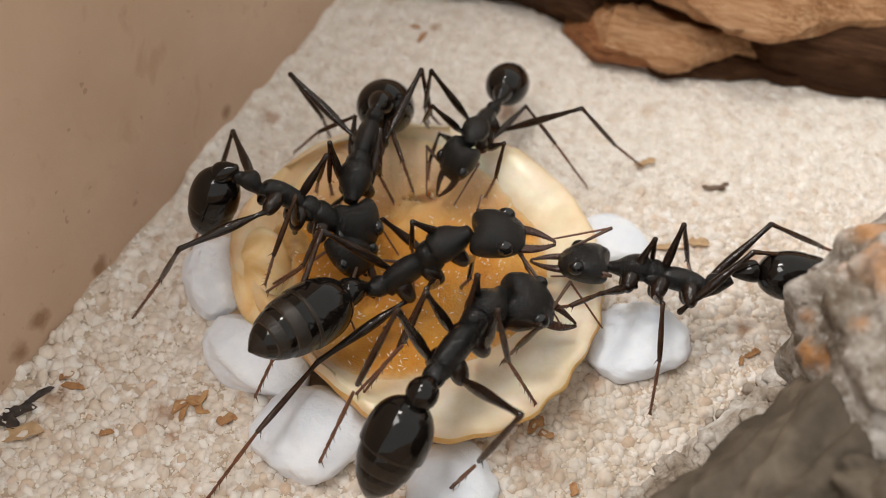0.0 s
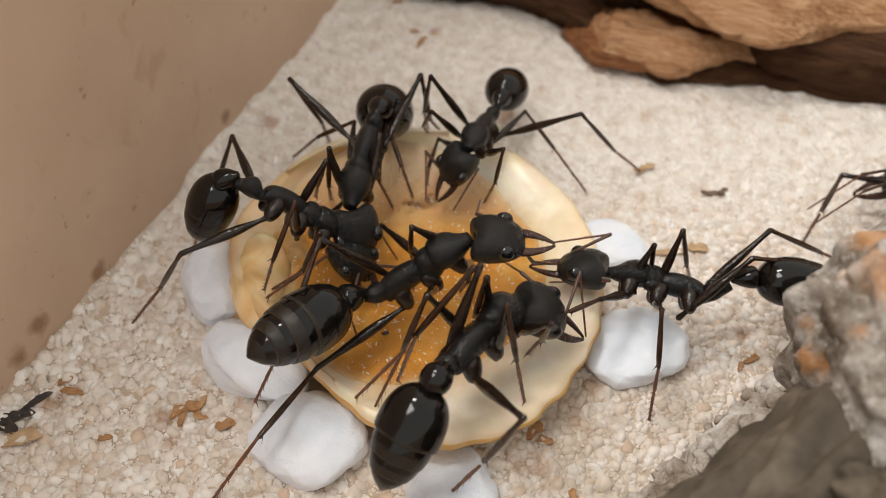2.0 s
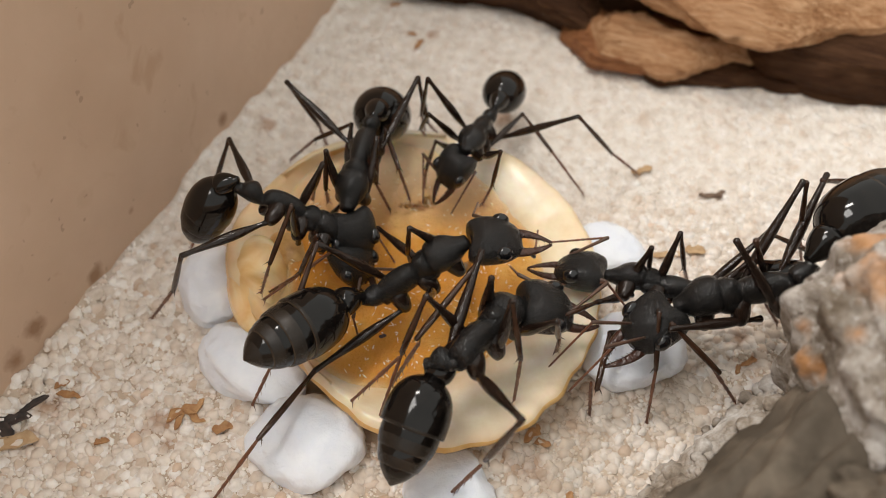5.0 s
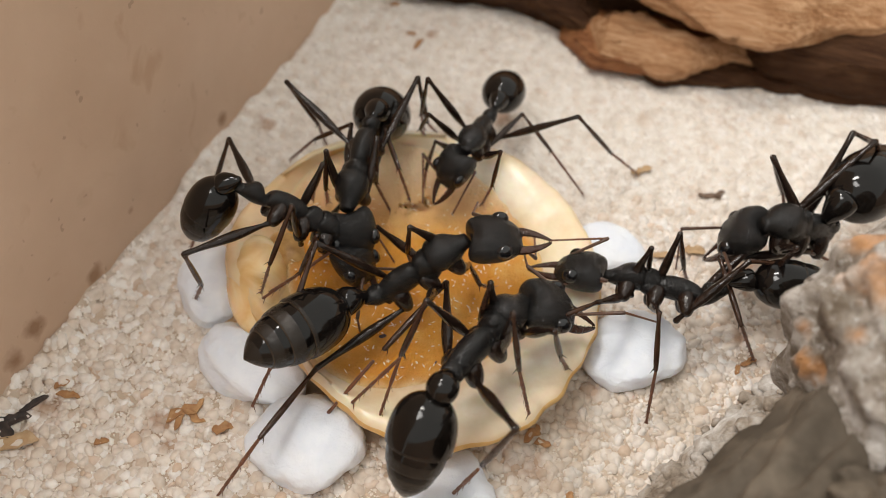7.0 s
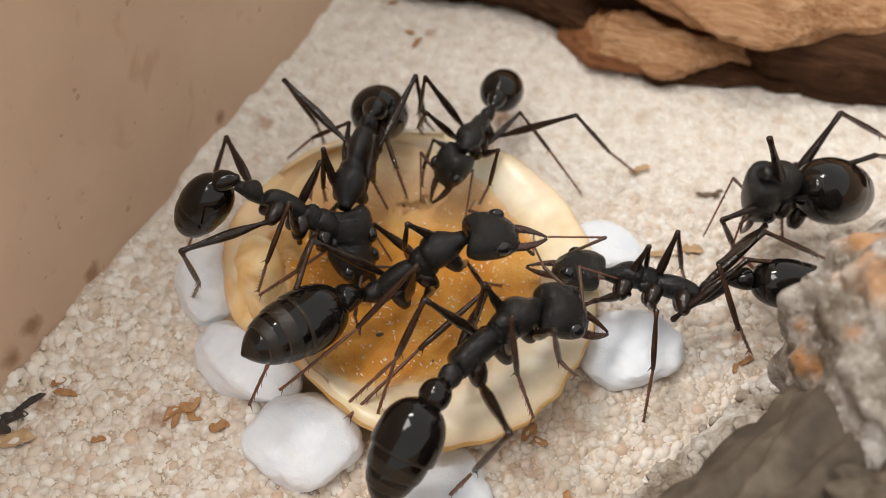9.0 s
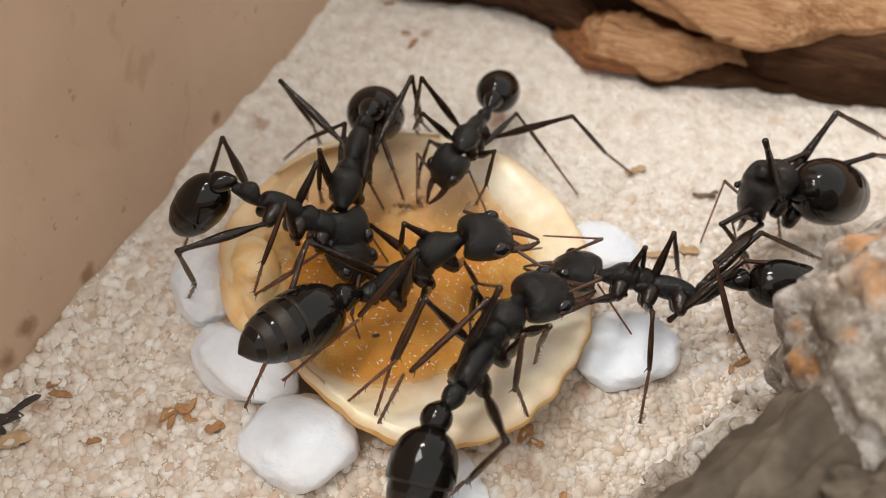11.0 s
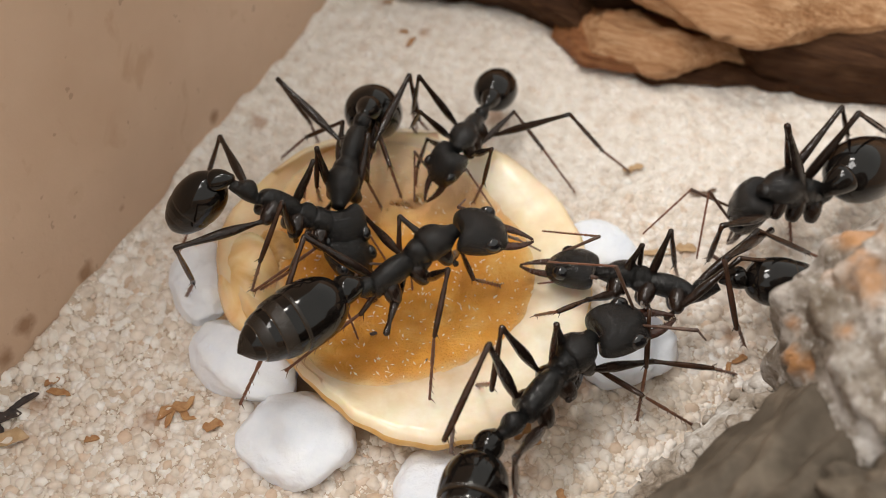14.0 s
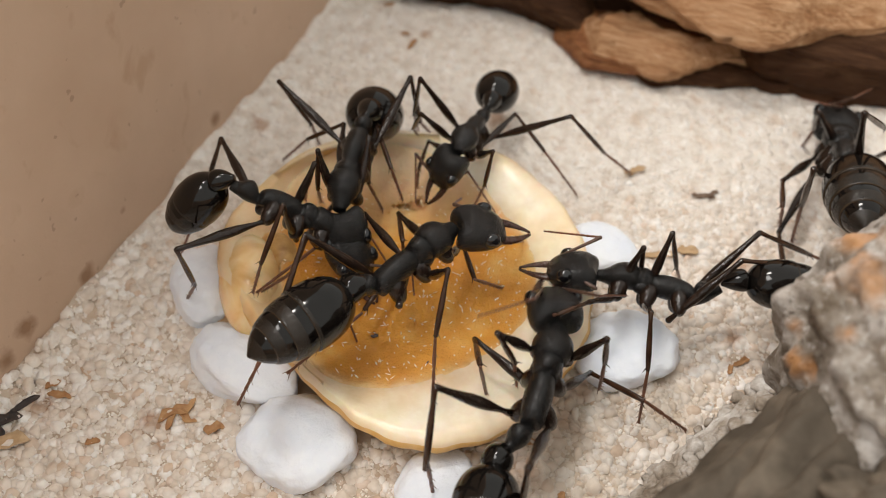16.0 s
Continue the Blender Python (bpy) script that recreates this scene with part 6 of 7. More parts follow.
    climbing_ant.stance(11.5, (6.31, -6.52, 7.47), (3.02, -12.35, 7), (9.2, -5.27, 6.72), (1.82, -14.04, 6.89), (1.44, -14.73, 6.77), (0.13, -20.39, 4.45), {
        "LF": (3.7, -8.1, 10.32, 3.58, -7.72, 6.54, 4.04, -7.85, 2.5),
        "LM": (1.06, -8.62, 10.02, -0.49, -10.45, 6.74, -3.42, -11.1, 3.2),
        "LH": (4.22, -10.39, 11.8, 0.36, -12.96, 8.63, -0.87, -12.42, 3),
        "RF": (7.58, -10.32, 10.16, 7.3, -9.31, 6.68, 7.36, -8.15, 3),
        "RM": (6.17, -11.47, 10.85, 5.7, -12.5, 7.26, 6.64, -11.96, 3),
        "RH": (5.02, -17.06, 10.14, 2.99, -17.1, 5.15, 1.69, -16.16, 0)},
        {"L": (7.27, -3.6, 7.5, 6.22, -1.21, 5), "R": (9.62, -5.68, 7, 12.62, -8.15, 3)})
    climbing_ant.stance(12, (7.25, -6.65, 7.5), (3.49, -11.75, 7), (10.34, -6.19, 6.7), (2, -13.4, 6.15), (1.46, -14.02, 5.86), (-0.42, -19.84, 4.53), {
        "LF": (5.11, -8.31, 10.36, 4.54, -7.84, 6.7, 5.06, -7.86, 2.5),
        "LM": (1.28, -9.14, 9.7, -0.48, -10.68, 6.49, -3.42, -11.11, 3),
        "LH": (3.81, -10.06, 11.8, 1.09, -12.57, 8.5, 0.41, -12.08, 3),
        "RF": (10.28, -6.04, 2.69, 11.09, -8.03, 5.26, 12.83, -5.99, 1.8),
        "RM": (6.54, -11.38, 10.7, 5.6, -12.86, 7.27, 6.82, -11.9, 3),
        "RH": (5.05, -16.84, 9.97, 2.85, -17.12, 5.15, 1.54, -16.17, 0)},
        {"L": (9.04, -2.33, 7.5, 9.12, -0.08, 5), "R": (11.06, -6.08, 7, 14.33, -3.64, 3)})
    climbing_ant.stance(12.5, (8.34, -6.76, 6.91), (3.98, -11.3, 6.86), (11.38, -7.31, 5.96), (2.15, -12.72, 6.14), (1.55, -13.29, 5.88), (-0.23, -19.25, 5.24), {
        "LF": (5.75, -8.13, 10.02, 5.26, -7.93, 6.45, 5.98, -7.92, 2.5),
        "LM": (1.59, -8.91, 9.17, -0.28, -10.06, 5.97, -3.24, -11.26, 3),
        "LH": (4.39, -9.62, 11.59, 1.31, -12.35, 8.61, 0.96, -11.43, 3),
        "RF": (9.82, -11.71, 7.86, 11.35, -12.03, 4.33, 13.34, -10.84, 0.8),
        "RM": (7.05, -11.55, 10.51, 5.62, -12.87, 7.2, 6.89, -12.03, 3),
        "RH": (4.72, -16.87, 9.93, 2.94, -16.98, 5.05, 1.78, -16.07, 0)},
        {"L": (9.23, -4.9, 7.5, 7.2, -3.89, 5), "R": (11.92, -7.7, 7, 16.71, -11.94, 3)})
    climbing_ant.stance(13, (9.82, -7.25, 6.29), (5.23, -11.87, 6), (13.31, -7.1, 6.09), (2.85, -13.39, 5.43), (2.25, -13.97, 5.06), (0.77, -19.75, 4.19), {
        "LF": (6.62, -8.42, 9.52, 6.23, -8.87, 6.13, 7.01, -8.34, 2.5),
        "LM": (2.41, -8.19, 7.1, -0.21, -11.05, 6.68, -3.35, -11.28, 3.2),
        "LH": (4.31, -9.87, 10.77, 1.4, -12.9, 8.67, 1, -12.17, 3),
        "RF": (11.01, -7.54, 0.85, 11.95, -8.88, 4.05, 13.72, -6.04, 1.4),
        "RM": (9.65, -12.85, 8.6, 11.32, -14.3, 5.14, 12.93, -14.76, 0.6),
        "RH": (6.83, -16.89, 9.94, 6.47, -17.28, 4.99, 6.38, -17.41, 0)},
        {"L": (11.06, -6.52, 7.5, 6.73, -3.92, 5), "R": (13.66, -9.22, 7, 14.38, -6.85, 3)})
    climbing_ant.stance(13.5, (11.77, -8.84, 6.29), (6.54, -12.78, 6), (15.76, -8.31, 6.09), (4.73, -14.01, 5.3), (4.13, -14.62, 5), (2.32, -20.61, 5), {
        "LF": (8.38, -9.84, 9.52, 8.56, -10.2, 6.13, 9.45, -9.91, 2.5),
        "LM": (5.9, -9.27, 9.1, 5.3, -12.36, 6.79, 4.07, -9.9, 3),
        "LH": (5.37, -10.93, 10.77, 2.29, -11.98, 6.12, -0.49, -13.9, 1.5),
        "RF": (13.45, -13.13, 7.85, 14.66, -12.93, 4.38, 15.85, -12.01, 0.4),
        "RM": (10.39, -13.35, 9.1, 11.76, -14.59, 5.3, 12.97, -14.7, 0.6),
        "RH": (6.68, -17.6, 10.1, 6.64, -17.39, 5.15, 6.73, -17.45, 0)},
        {"L": (14.4, -8.11, 7.5, 12.6, -5.2, 5), "R": (15.74, -9.27, 7, 16.42, -7.1, 3)})
    climbing_ant.stance(14, (10.74, -8.34, 6.28), (6.47, -13.5, 6), (14.45, -7.19, 6.08), (4.75, -14.74, 5.32), (4.24, -15.35, 5.03), (2.9, -21.44, 5.58), {
        "LF": (8.16, -10.17, 9.68, 8.19, -10.32, 6.25, 9.08, -9.95, 2.5),
        "LM": (5.27, -10.41, 9.76, 4.89, -11.99, 6.68, 4.26, -9.94, 3),
        "LH": (4.49, -12.1, 10.77, 2.72, -14.83, 7.87, 2.69, -13.91, 2.5),
        "RF": (14.55, -8.64, 3.51, 18.09, -8.85, 3.09, 20.48, -7.4, 0),
        "RM": (10.8, -7.88, 2.26, 13.99, -10.83, 3.07, 17.24, -10.92, 0),
        "RH": (5.59, -17.86, 9.94, 5.95, -17.36, 4.99, 6.21, -17.49, 0)},
        {"L": (12.67, -6.62, 7.5, 6.89, -4.21, 5), "R": (14.71, -8.58, 7, 16.44, -6.75, 3)})
    climbing_ant.stance(14.5, (10.36, -7.71, 6.28), (6.63, -13.39, 6), (13.86, -6.76, 6.08), (5.15, -14.8, 5.22), (4.55, -15.4, 4.92), (3.51, -21.56, 5.41), {
        "LF": (8.2, -9.88, 9.67, 8.2, -10.2, 6.24, 8.79, -9.46, 2.5),
        "LM": (5.13, -10, 9.59, 5.05, -11.88, 6.67, 4.1, -9.94, 3),
        "LH": (2.22, -13.26, 10.44, 1.37, -15.68, 6.32, 1.65, -15.89, 1),
        "RF": (13.2, -11.35, 8, 14.15, -11.46, 4.38, 14.12, -11.14, 0.2),
        "RM": (11.46, -7.86, 2.42, 14.4, -11.18, 3.23, 17.24, -10.92, 0),
        "RH": (5.94, -17.55, 10.11, 6.17, -17.33, 5.15, 6.53, -17.38, 0)},
        {"L": (11.56, -6.5, 7.5, 6.87, -4.72, 5), "R": (14.61, -7.12, 7, 16.12, -6.63, 3)})
    climbing_ant.stance(15, (9.93, -5.98, 6.27), (6.48, -12.08, 6), (13.63, -4.11, 6.07), (5.17, -13.49, 5.2), (4.61, -14.25, 5.07), (3.54, -20.42, 5.28), {
        "LF": (6.38, -7.61, 9.49, 7.27, -7.57, 6.12, 8.06, -7.79, 2.5),
        "LM": (3.59, -8.03, 6.92, 4.16, -11.5, 8.54, 4.69, -10.54, 3.8),
        "LH": (1.58, -11.67, 7.11, 1.23, -16.58, 8.05, 1.64, -15.96, 1.8),
        "RF": (13.48, -10.28, 7.16, 13.49, -10.14, 3.57, 11.78, -9.46, 0),
        "RM": (11.9, -7.43, 1.92, 14.43, -10.87, 3.22, 17.28, -10.99, 0),
        "RH": (5.45, -17.11, 9.44, 5.83, -17.01, 4.67, 6.12, -17.27, 0)},
        {"L": (12.44, -4.36, 7.5, 10.04, -1.13, 5), "R": (13.84, -4.39, 7, 15.1, -5.27, 3)})
    climbing_ant.stance(15.5, (9.66, -6.02, 6.27), (6.61, -12.13, 6), (13.31, -4.17, 6.07), (5.13, -13.53, 5.22), (4.57, -14.3, 5.05), (3.56, -20.48, 5.15), {
        "LF": (6.97, -7.99, 9.67, 7.59, -7.71, 6.24, 8.24, -7.85, 2.5),
        "LM": (3.69, -8.21, 7.09, 4.1, -11.63, 8.66, 4.71, -10.6, 3.8),
        "LH": (1.66, -12.98, 8.86, 1.27, -16.26, 7.11, 1.66, -15.89, 1.4),
        "RF": (13, -10.12, 7.5, 13.34, -9.83, 3.89, 12.23, -8.73, 0),
        "RM": (11.92, -7.49, 1.92, 14.44, -10.93, 3.23, 17.25, -10.92, 0),
        "RH": (5.79, -17.69, 9.69, 6.04, -17.33, 4.83, 6.36, -17.46, 0)},
        {"L": (12.17, -4.01, 7.5, 9.71, -1.2, 5), "R": (13.46, -4.86, 7, 15.68, -7.36, 3)})
    climbing_ant.stance(16, (8.8, -7.69, 6.29), (6.77, -13.91, 6), (8.63, -4.63, 5.24), (5.12, -15.35, 5.24), (4.67, -16.01, 4.96), (3.73, -22.15, 5.77), {
        "LF": (5.02, -10.22, 9.18, 6.11, -10.08, 6.13, 6.53, -9.78, 2.5),
        "LM": (4.02, -7.72, 4.76, 4.17, -11.11, 7.23, 4.67, -10.33, 3),
        "LH": (1.75, -14.28, 10.6, 1.31, -15.94, 6.18, 1.68, -15.82, 1),
        "RF": (10.82, -10.47, 9.02, 11.26, -9.79, 5.36, 11.58, -9.03, 1.2),
        "RM": (11.08, -8.19, 1.76, 13.66, -11.02, 3.39, 16.76, -11.12, 0),
        "RH": (6.12, -18.28, 9.94, 6.25, -17.66, 4.99, 6.6, -17.64, 0)},
        {"L": (7.47, -6.65, 7.5, 4.55, -6.1, 5), "R": (10.46, -6.09, 7, 13.71, -3.23, 3)})
    climbing_ant.settle()
    slender_ant.stance(0, (11.85, -2.91, 5), (17.37, -4.38, 4.5), (8.91, -2.41, 4.8), (19.41, -4.17, 5.65), (20.42, -4.06, 5.5), (25.68, -4.34, 4.85), {
        "LF": (10.68, -6, 6.02, 8.67, -7.66, 7.21, 7.87, -5.46, 3.6),
        "LM": (13.84, -7.58, 7.26, 13.97, -9.4, 4.07, 13.94, -10.68, 0),
        "LH": (19.66, -3.96, 7.35, 24.17, -2.5, 4.85, 27.38, -2.92, 0.4),
        "RF": (13.96, -3.24, 7.68, 14.42, -2.51, 4.24, 15.12, -0.78, 0.9),
        "RM": (15.81, -2.15, 7.71, 16.76, -2.12, 4.07, 18, -0.18, 0.4),
        "RH": (21.39, -1.38, 6.77, 25.64, -0.65, 3.62, 29.83, 0.45, 0.2)},
        {"L": (11.58, -4.39, 5.5, 7.63, -3.29, 4), "R": (11.8, -1.42, 6.5, 7.5, -1.28, 5)})
    slender_ant.stance(7, (11.85, -2.91, 5), (17.35, -4.4, 4.5), (9.02, -2.19, 4.55), (19.41, -4.18, 5.65), (20.42, -4.03, 5.5), (25.69, -4.35, 4.85), {
        "LF": (10.68, -6, 6.02, 8.67, -7.66, 7.21, 7.87, -5.46, 3.6),
        "LM": (13.84, -7.58, 7.26, 13.97, -9.4, 4.07, 13.94, -10.68, 0),
        "LH": (19.66, -3.96, 7.35, 24.17, -2.5, 4.85, 27.38, -2.92, 0.4),
        "RF": (13.96, -3.24, 7.68, 14.42, -2.51, 4.24, 15.12, -0.78, 0.9),
        "RM": (15.81, -2.15, 7.71, 16.76, -2.12, 4.07, 18, -0.18, 0.4),
        "RH": (21.39, -1.38, 6.77, 25.64, -0.65, 3.62, 29.83, 0.45, 0.2)},
        {"L": (11.63, -4.12, 5.5, 7.05, -3.46, 4), "R": (11.89, -1.51, 6.5, 7.7, -0.52, 5)})
    slender_ant.stance(12.5, (11.85, -2.91, 5), (17.35, -4.37, 4.5), (9.12, -2.01, 4.35), (19.4, -4.19, 5.65), (20.42, -4.04, 5.5), (25.69, -4.34, 4.85), {
        "LF": (10.68, -6, 6.02, 8.67, -7.66, 7.21, 7.87, -5.46, 3.6),
        "LM": (13.84, -7.58, 7.26, 13.97, -9.4, 4.07, 13.94, -10.68, 0),
        "LH": (19.66, -3.96, 7.35, 24.17, -2.5, 4.85, 27.38, -2.92, 0.4),
        "RF": (13.96, -3.24, 7.68, 14.42, -2.51, 4.24, 15.12, -0.78, 0.9),
        "RM": (15.81, -2.15, 7.71, 16.76, -2.12, 4.07, 18, -0.18, 0.4),
        "RH": (21.39, -1.38, 6.77, 25.64, -0.65, 3.62, 29.83, 0.45, 0.2)},
        {"L": (11.67, -3.9, 5.5, 6.6, -3.59, 4), "R": (11.95, -1.57, 6.5, 7.85, 0.08, 5)})
    slender_ant.stance(16, (11.85, -2.91, 5), (17.37, -4.38, 4.5), (8.94, -2.39, 4.8), (19.41, -4.21, 5.65), (20.43, -4.05, 5.5), (25.68, -4.37, 4.85), {
        "LF": (10.68, -6, 6.02, 8.67, -7.66, 7.21, 7.87, -5.46, 3.6),
        "LM": (13.84, -7.58, 7.26, 13.97, -9.4, 4.07, 13.94, -10.68, 0),
        "LH": (19.66, -3.96, 7.35, 24.17, -2.5, 4.85, 27.38, -2.92, 0.4),
        "RF": (13.96, -3.24, 7.68, 14.42, -2.51, 4.24, 15.12, -0.78, 0.9),
        "RM": (15.81, -2.15, 7.71, 16.76, -2.12, 4.07, 18, -0.18, 0.4),
        "RH": (21.39, -1.38, 6.77, 25.64, -0.65, 3.62, 29.83, 0.45, 0.2)},
        {"L": (12.52, -5.63, 5.5, 11.69, -4.37, 4), "R": (11.94, -1.44, 6.5, 7.95, 0.37, 5)})
    slender_ant.settle()
    roaming_ant.stance(0, (40.11, 4.31, 5.5), (46.85, 4.34, 6), (37.36, 4.4, 4.3), (48.83, 4.11, 6.77), (49.62, 4.31, 6.83), (57, 5.12, 6.77), {
        "LF": (37.19, 4.35, 3.79, 34.81, 1.38, 4.39, 36.44, 2.56, 0.6),
        "LM": (40.18, 1.3, 4.49, 38.14, -1.51, 5.68, 40.58, -0.47, 0.8),
        "LH": (41.81, -2.61, 8.11, 44.37, -1.18, 4.12, 47.61, -0.82, 0),
        "RF": (38.49, 5.45, 7.47, 39.97, 7.18, 4.09, 41.84, 9.21, 0.8),
        "RM": (46.33, 10.26, 3.2, 44.1, 7.36, 4.46, 46.56, 9.78, 0.8),
        "RH": (48.79, 9.64, 5.45, 52.94, 10.43, 3.02, 57.03, 11.69, 0)},
        {"L": (34.45, 2.38, 6, 34.09, 3.17, 4), "R": (35.11, 4.34, 6, 34.51, 5.7, 4)})
    roaming_ant.stance(1.5, (32.54, 5.09, 5.5), (39.19, 5.38, 6), (29.57, 4.66, 4.3), (41.01, 4.97, 7.23), (41.79, 5.17, 7.27), (49.14, 6.14, 7.34), {
        "LF": (29.63, 4.93, 5.39, 29.67, 5.82, 1.55, 27.39, 2.55, 0.6),
        "LM": (32.38, 1.92, 5.47, 30.57, -1.15, 5.83, 32.15, 0, 0.8),
        "LH": (36.38, -3.37, 8.89, 39.06, -1.72, 4.64, 41.87, -0.98, 0),
        "RF": (33.44, 5.59, 7.59, 34.79, 7.35, 4.19, 36.41, 9.48, 0.8),
        "RM": (39.19, 8.37, 5.55, 38.6, 7.66, 4.67, 40.83, 10.3, 0.8),
        "RH": (43.45, 9.18, 6.15, 47.6, 10.46, 3.28, 51.84, 11.98, 0)},
        {"L": (28.42, 1.81, 6, 27.28, 1.98, 4), "R": (29.11, 3.75, 6, 27.79, 4.03, 4)})
    roaming_ant.stance(2, (34.37, 4.84, 5.5), (40.91, 4.89, 6), (31.96, 5.47, 3.7), (42.67, 4.63, 7.34), (43.47, 4.84, 7.38), (50.79, 5.8, 7.45), {
        "LF": (28.6, 5.89, 3.79, 26.21, 2.38, 3.79, 26.39, 3.03, 0),
        "LM": (30.6, 1.6, 5.86, 29.77, -0.44, 5.27, 31.47, 0.9, 0.6),
        "LH": (34.56, -3.62, 9.15, 37.29, -1.9, 4.81, 39.95, -1.03, 0),
        "RF": (31.75, 5.64, 7.64, 33.06, 7.41, 4.23, 34.59, 9.57, 0.8),
        "RM": (36.8, 7.74, 6.34, 36.77, 7.76, 4.74, 38.92, 10.47, 0.8),
        "RH": (41.67, 9.03, 6.39, 45.82, 10.47, 3.36, 50.11, 12.07, 0)},
        {"L": (26.41, 1.62, 6, 25.02, 1.58, 4), "R": (27.11, 3.55, 6, 25.55, 3.47, 4)})
    roaming_ant.stance(2.5, (37.08, 5.02, 5.5), (43.53, 5.06, 6), (34.24, 5.1, 4.3), (45.21, 4.76, 7.38), (46, 4.96, 7.42), (53.36, 5.93, 7.49), {
        "LF": (31.7, 7.89, 4.11, 30.25, 4.17, 3.64, 31.8, 5.77, 0),
        "LM": (28.83, 1.28, 6.25, 28.97, 0.26, 4.71, 30.8, 1.81, 0.4),
        "LH": (32.75, -3.88, 9.41, 35.51, -2.08, 4.98, 38.03, -1.09, 0),
        "RF": (30.07, 5.68, 7.68, 31.33, 7.47, 4.26, 32.78, 9.66, 0.8),
        "RM": (34.42, 7.11, 7.13, 34.94, 7.86, 4.81, 37.01, 10.64, 0.8),
        "RH": (39.89, 8.88, 6.62, 44.04, 10.48, 3.45, 48.38, 12.17, 0)},
        {"L": (24.4, 1.43, 6, 22.75, 1.18, 4), "R": (25.11, 3.35, 6, 23.31, 2.91, 4)})
    roaming_ant.stance(3, (36.88, 4.99, 5.5), (43.36, 5.04, 6), (34.04, 5.07, 4.3), (45.05, 4.74, 7.38), (45.84, 4.95, 7.42), (53.18, 5.88, 7.52), {
        "LF": (34.12, 4.88, 3.95, 32.1, 1.77, 4.69, 33.41, 3.54, 0.8),
        "LM": (27.05, 0.95, 6.64, 28.17, 0.97, 4.15, 30.12, 2.71, 0.2),
        "LH": (30.94, -4.13, 9.67, 33.74, -2.27, 5.15, 36.12, -1.14, 0),
        "RF": (28.38, 5.73, 7.72, 29.61, 7.52, 4.29, 30.97, 9.76, 0.8),
        "RM": (32.04, 6.48, 7.91, 33.11, 7.96, 4.88, 35.1, 10.82, 0.8),
        "RH": (38.1, 8.73, 6.86, 42.26, 10.49, 3.53, 46.66, 12.27, 0)},
        {"L": (22.39, 1.24, 6, 20.48, 0.78, 4), "R": (23.11, 3.16, 6, 21.06, 2.35, 4)})
    roaming_ant.stance(3.5, (27.62, 5.82, 4.96), (32.21, 2.44, 8.16), (24.09, 5.03, 3.7), (34.07, 2, 9.14), (34.96, 2.37, 9), (42.22, 3.65, 8.42), {
        "LF": (24.52, 1.96, 7.11, 25.1, 1.56, 3.72, 26.27, 2.61, 0),
        "LM": (25.28, 0.63, 7.03, 27.38, 1.67, 3.59, 29.45, 3.62, 0),
        "LH": (29.12, -4.38, 9.93, 31.97, -2.45, 5.33, 34.2, -1.2, 0),
        "RF": (26.69, 5.77, 7.77, 27.88, 7.58, 4.33, 29.16, 9.85, 0.8),
        "RM": (29.66, 5.85, 8.7, 31.28, 8.06, 4.94, 33.19, 10.99, 0.8),
        "RH": (36.32, 8.58, 7.09, 40.48, 10.5, 3.62, 44.93, 12.36, 0)},
        {"L": (20.38, 1.05, 6, 18.21, 0.38, 4), "R": (21.12, 2.96, 6, 18.82, 1.8, 4)})
    roaming_ant.stance(4, (16.03, -5.41, 6.5), (22.92, -4.47, 7), (13.34, -6.22, 4.65), (24.06, -3.26, 8.7), (24.6, -2.92, 9.3), (31.16, 0.48, 9.48), {
        "LF": (12.49, -6.45, 4.52, 11.56, -10.09, 3.53, 10.9, -12.43, 0),
        "LM": (16.34, -8.26, 8.33, 18.29, -8.46, 4.59, 20.64, -8.67, 0.4),
        "LH": (18.31, -4.39, 10.94, 21.05, -3.19, 5.75, 24.13, -2.36, 0.4),
        "RF": (18.16, -0.48, 2.19, 16.27, -3.19, 4.03, 16.5, -2.09, 0),
        "RM": (23.82, 0.28, 10.5, 24.91, -0.59, 6.35, 26.42, 1.23, 1.8),
        "RH": (26.08, 2.36, 8.27, 30.9, 5.33, 5.09, 36.04, 7.86, 1.8)},
        {"L": (11.3, -7.83, 6, 10.23, -8.09, 4), "R": (11.8, -6.26, 6, 10.68, -6.91, 4)})
    roaming_ant.stance(4.2, (14.88, -6.83, 6.50), (21.75, -5.35, 7.00), (11.94, -8.33, 4.65), (22.90, -4.35, 8.70), (23.44, -4.01, 9.30), (30.18, -0.38, 9.48), {
        "LF": (11.32, -7.86, 4.52, 10.44, -11.39, 3.53, 10.22, -13.19, 0),
        "LM": (15.29, -9.28, 8.33, 17.17, -9.5, 4.59, 19.92, -9.31, 0.4),
        "LH": (17.4, -5.17, 10.94, 20.05, -4.02, 5.75, 23.47, -2.88, 0.4),
        "RF": (16.79, -2.1, 2.19, 14.99, -4.71, 4.03, 15.68, -3.04, 0),
        "RM": (22.58, -0.95, 10.5, 23.63, -1.81, 6.35, 25.58, 0.45, 1.8),
        "RH": (25, 1.43, 8.27, 29.71, 4.33, 5.09, 35.25, 7.23, 1.8)},
        {"L": (10.02, -9.48, 6, 8.95, -9.75, 4), "R": (10.49, -7.97, 6, 9.37, -8.61, 4)})
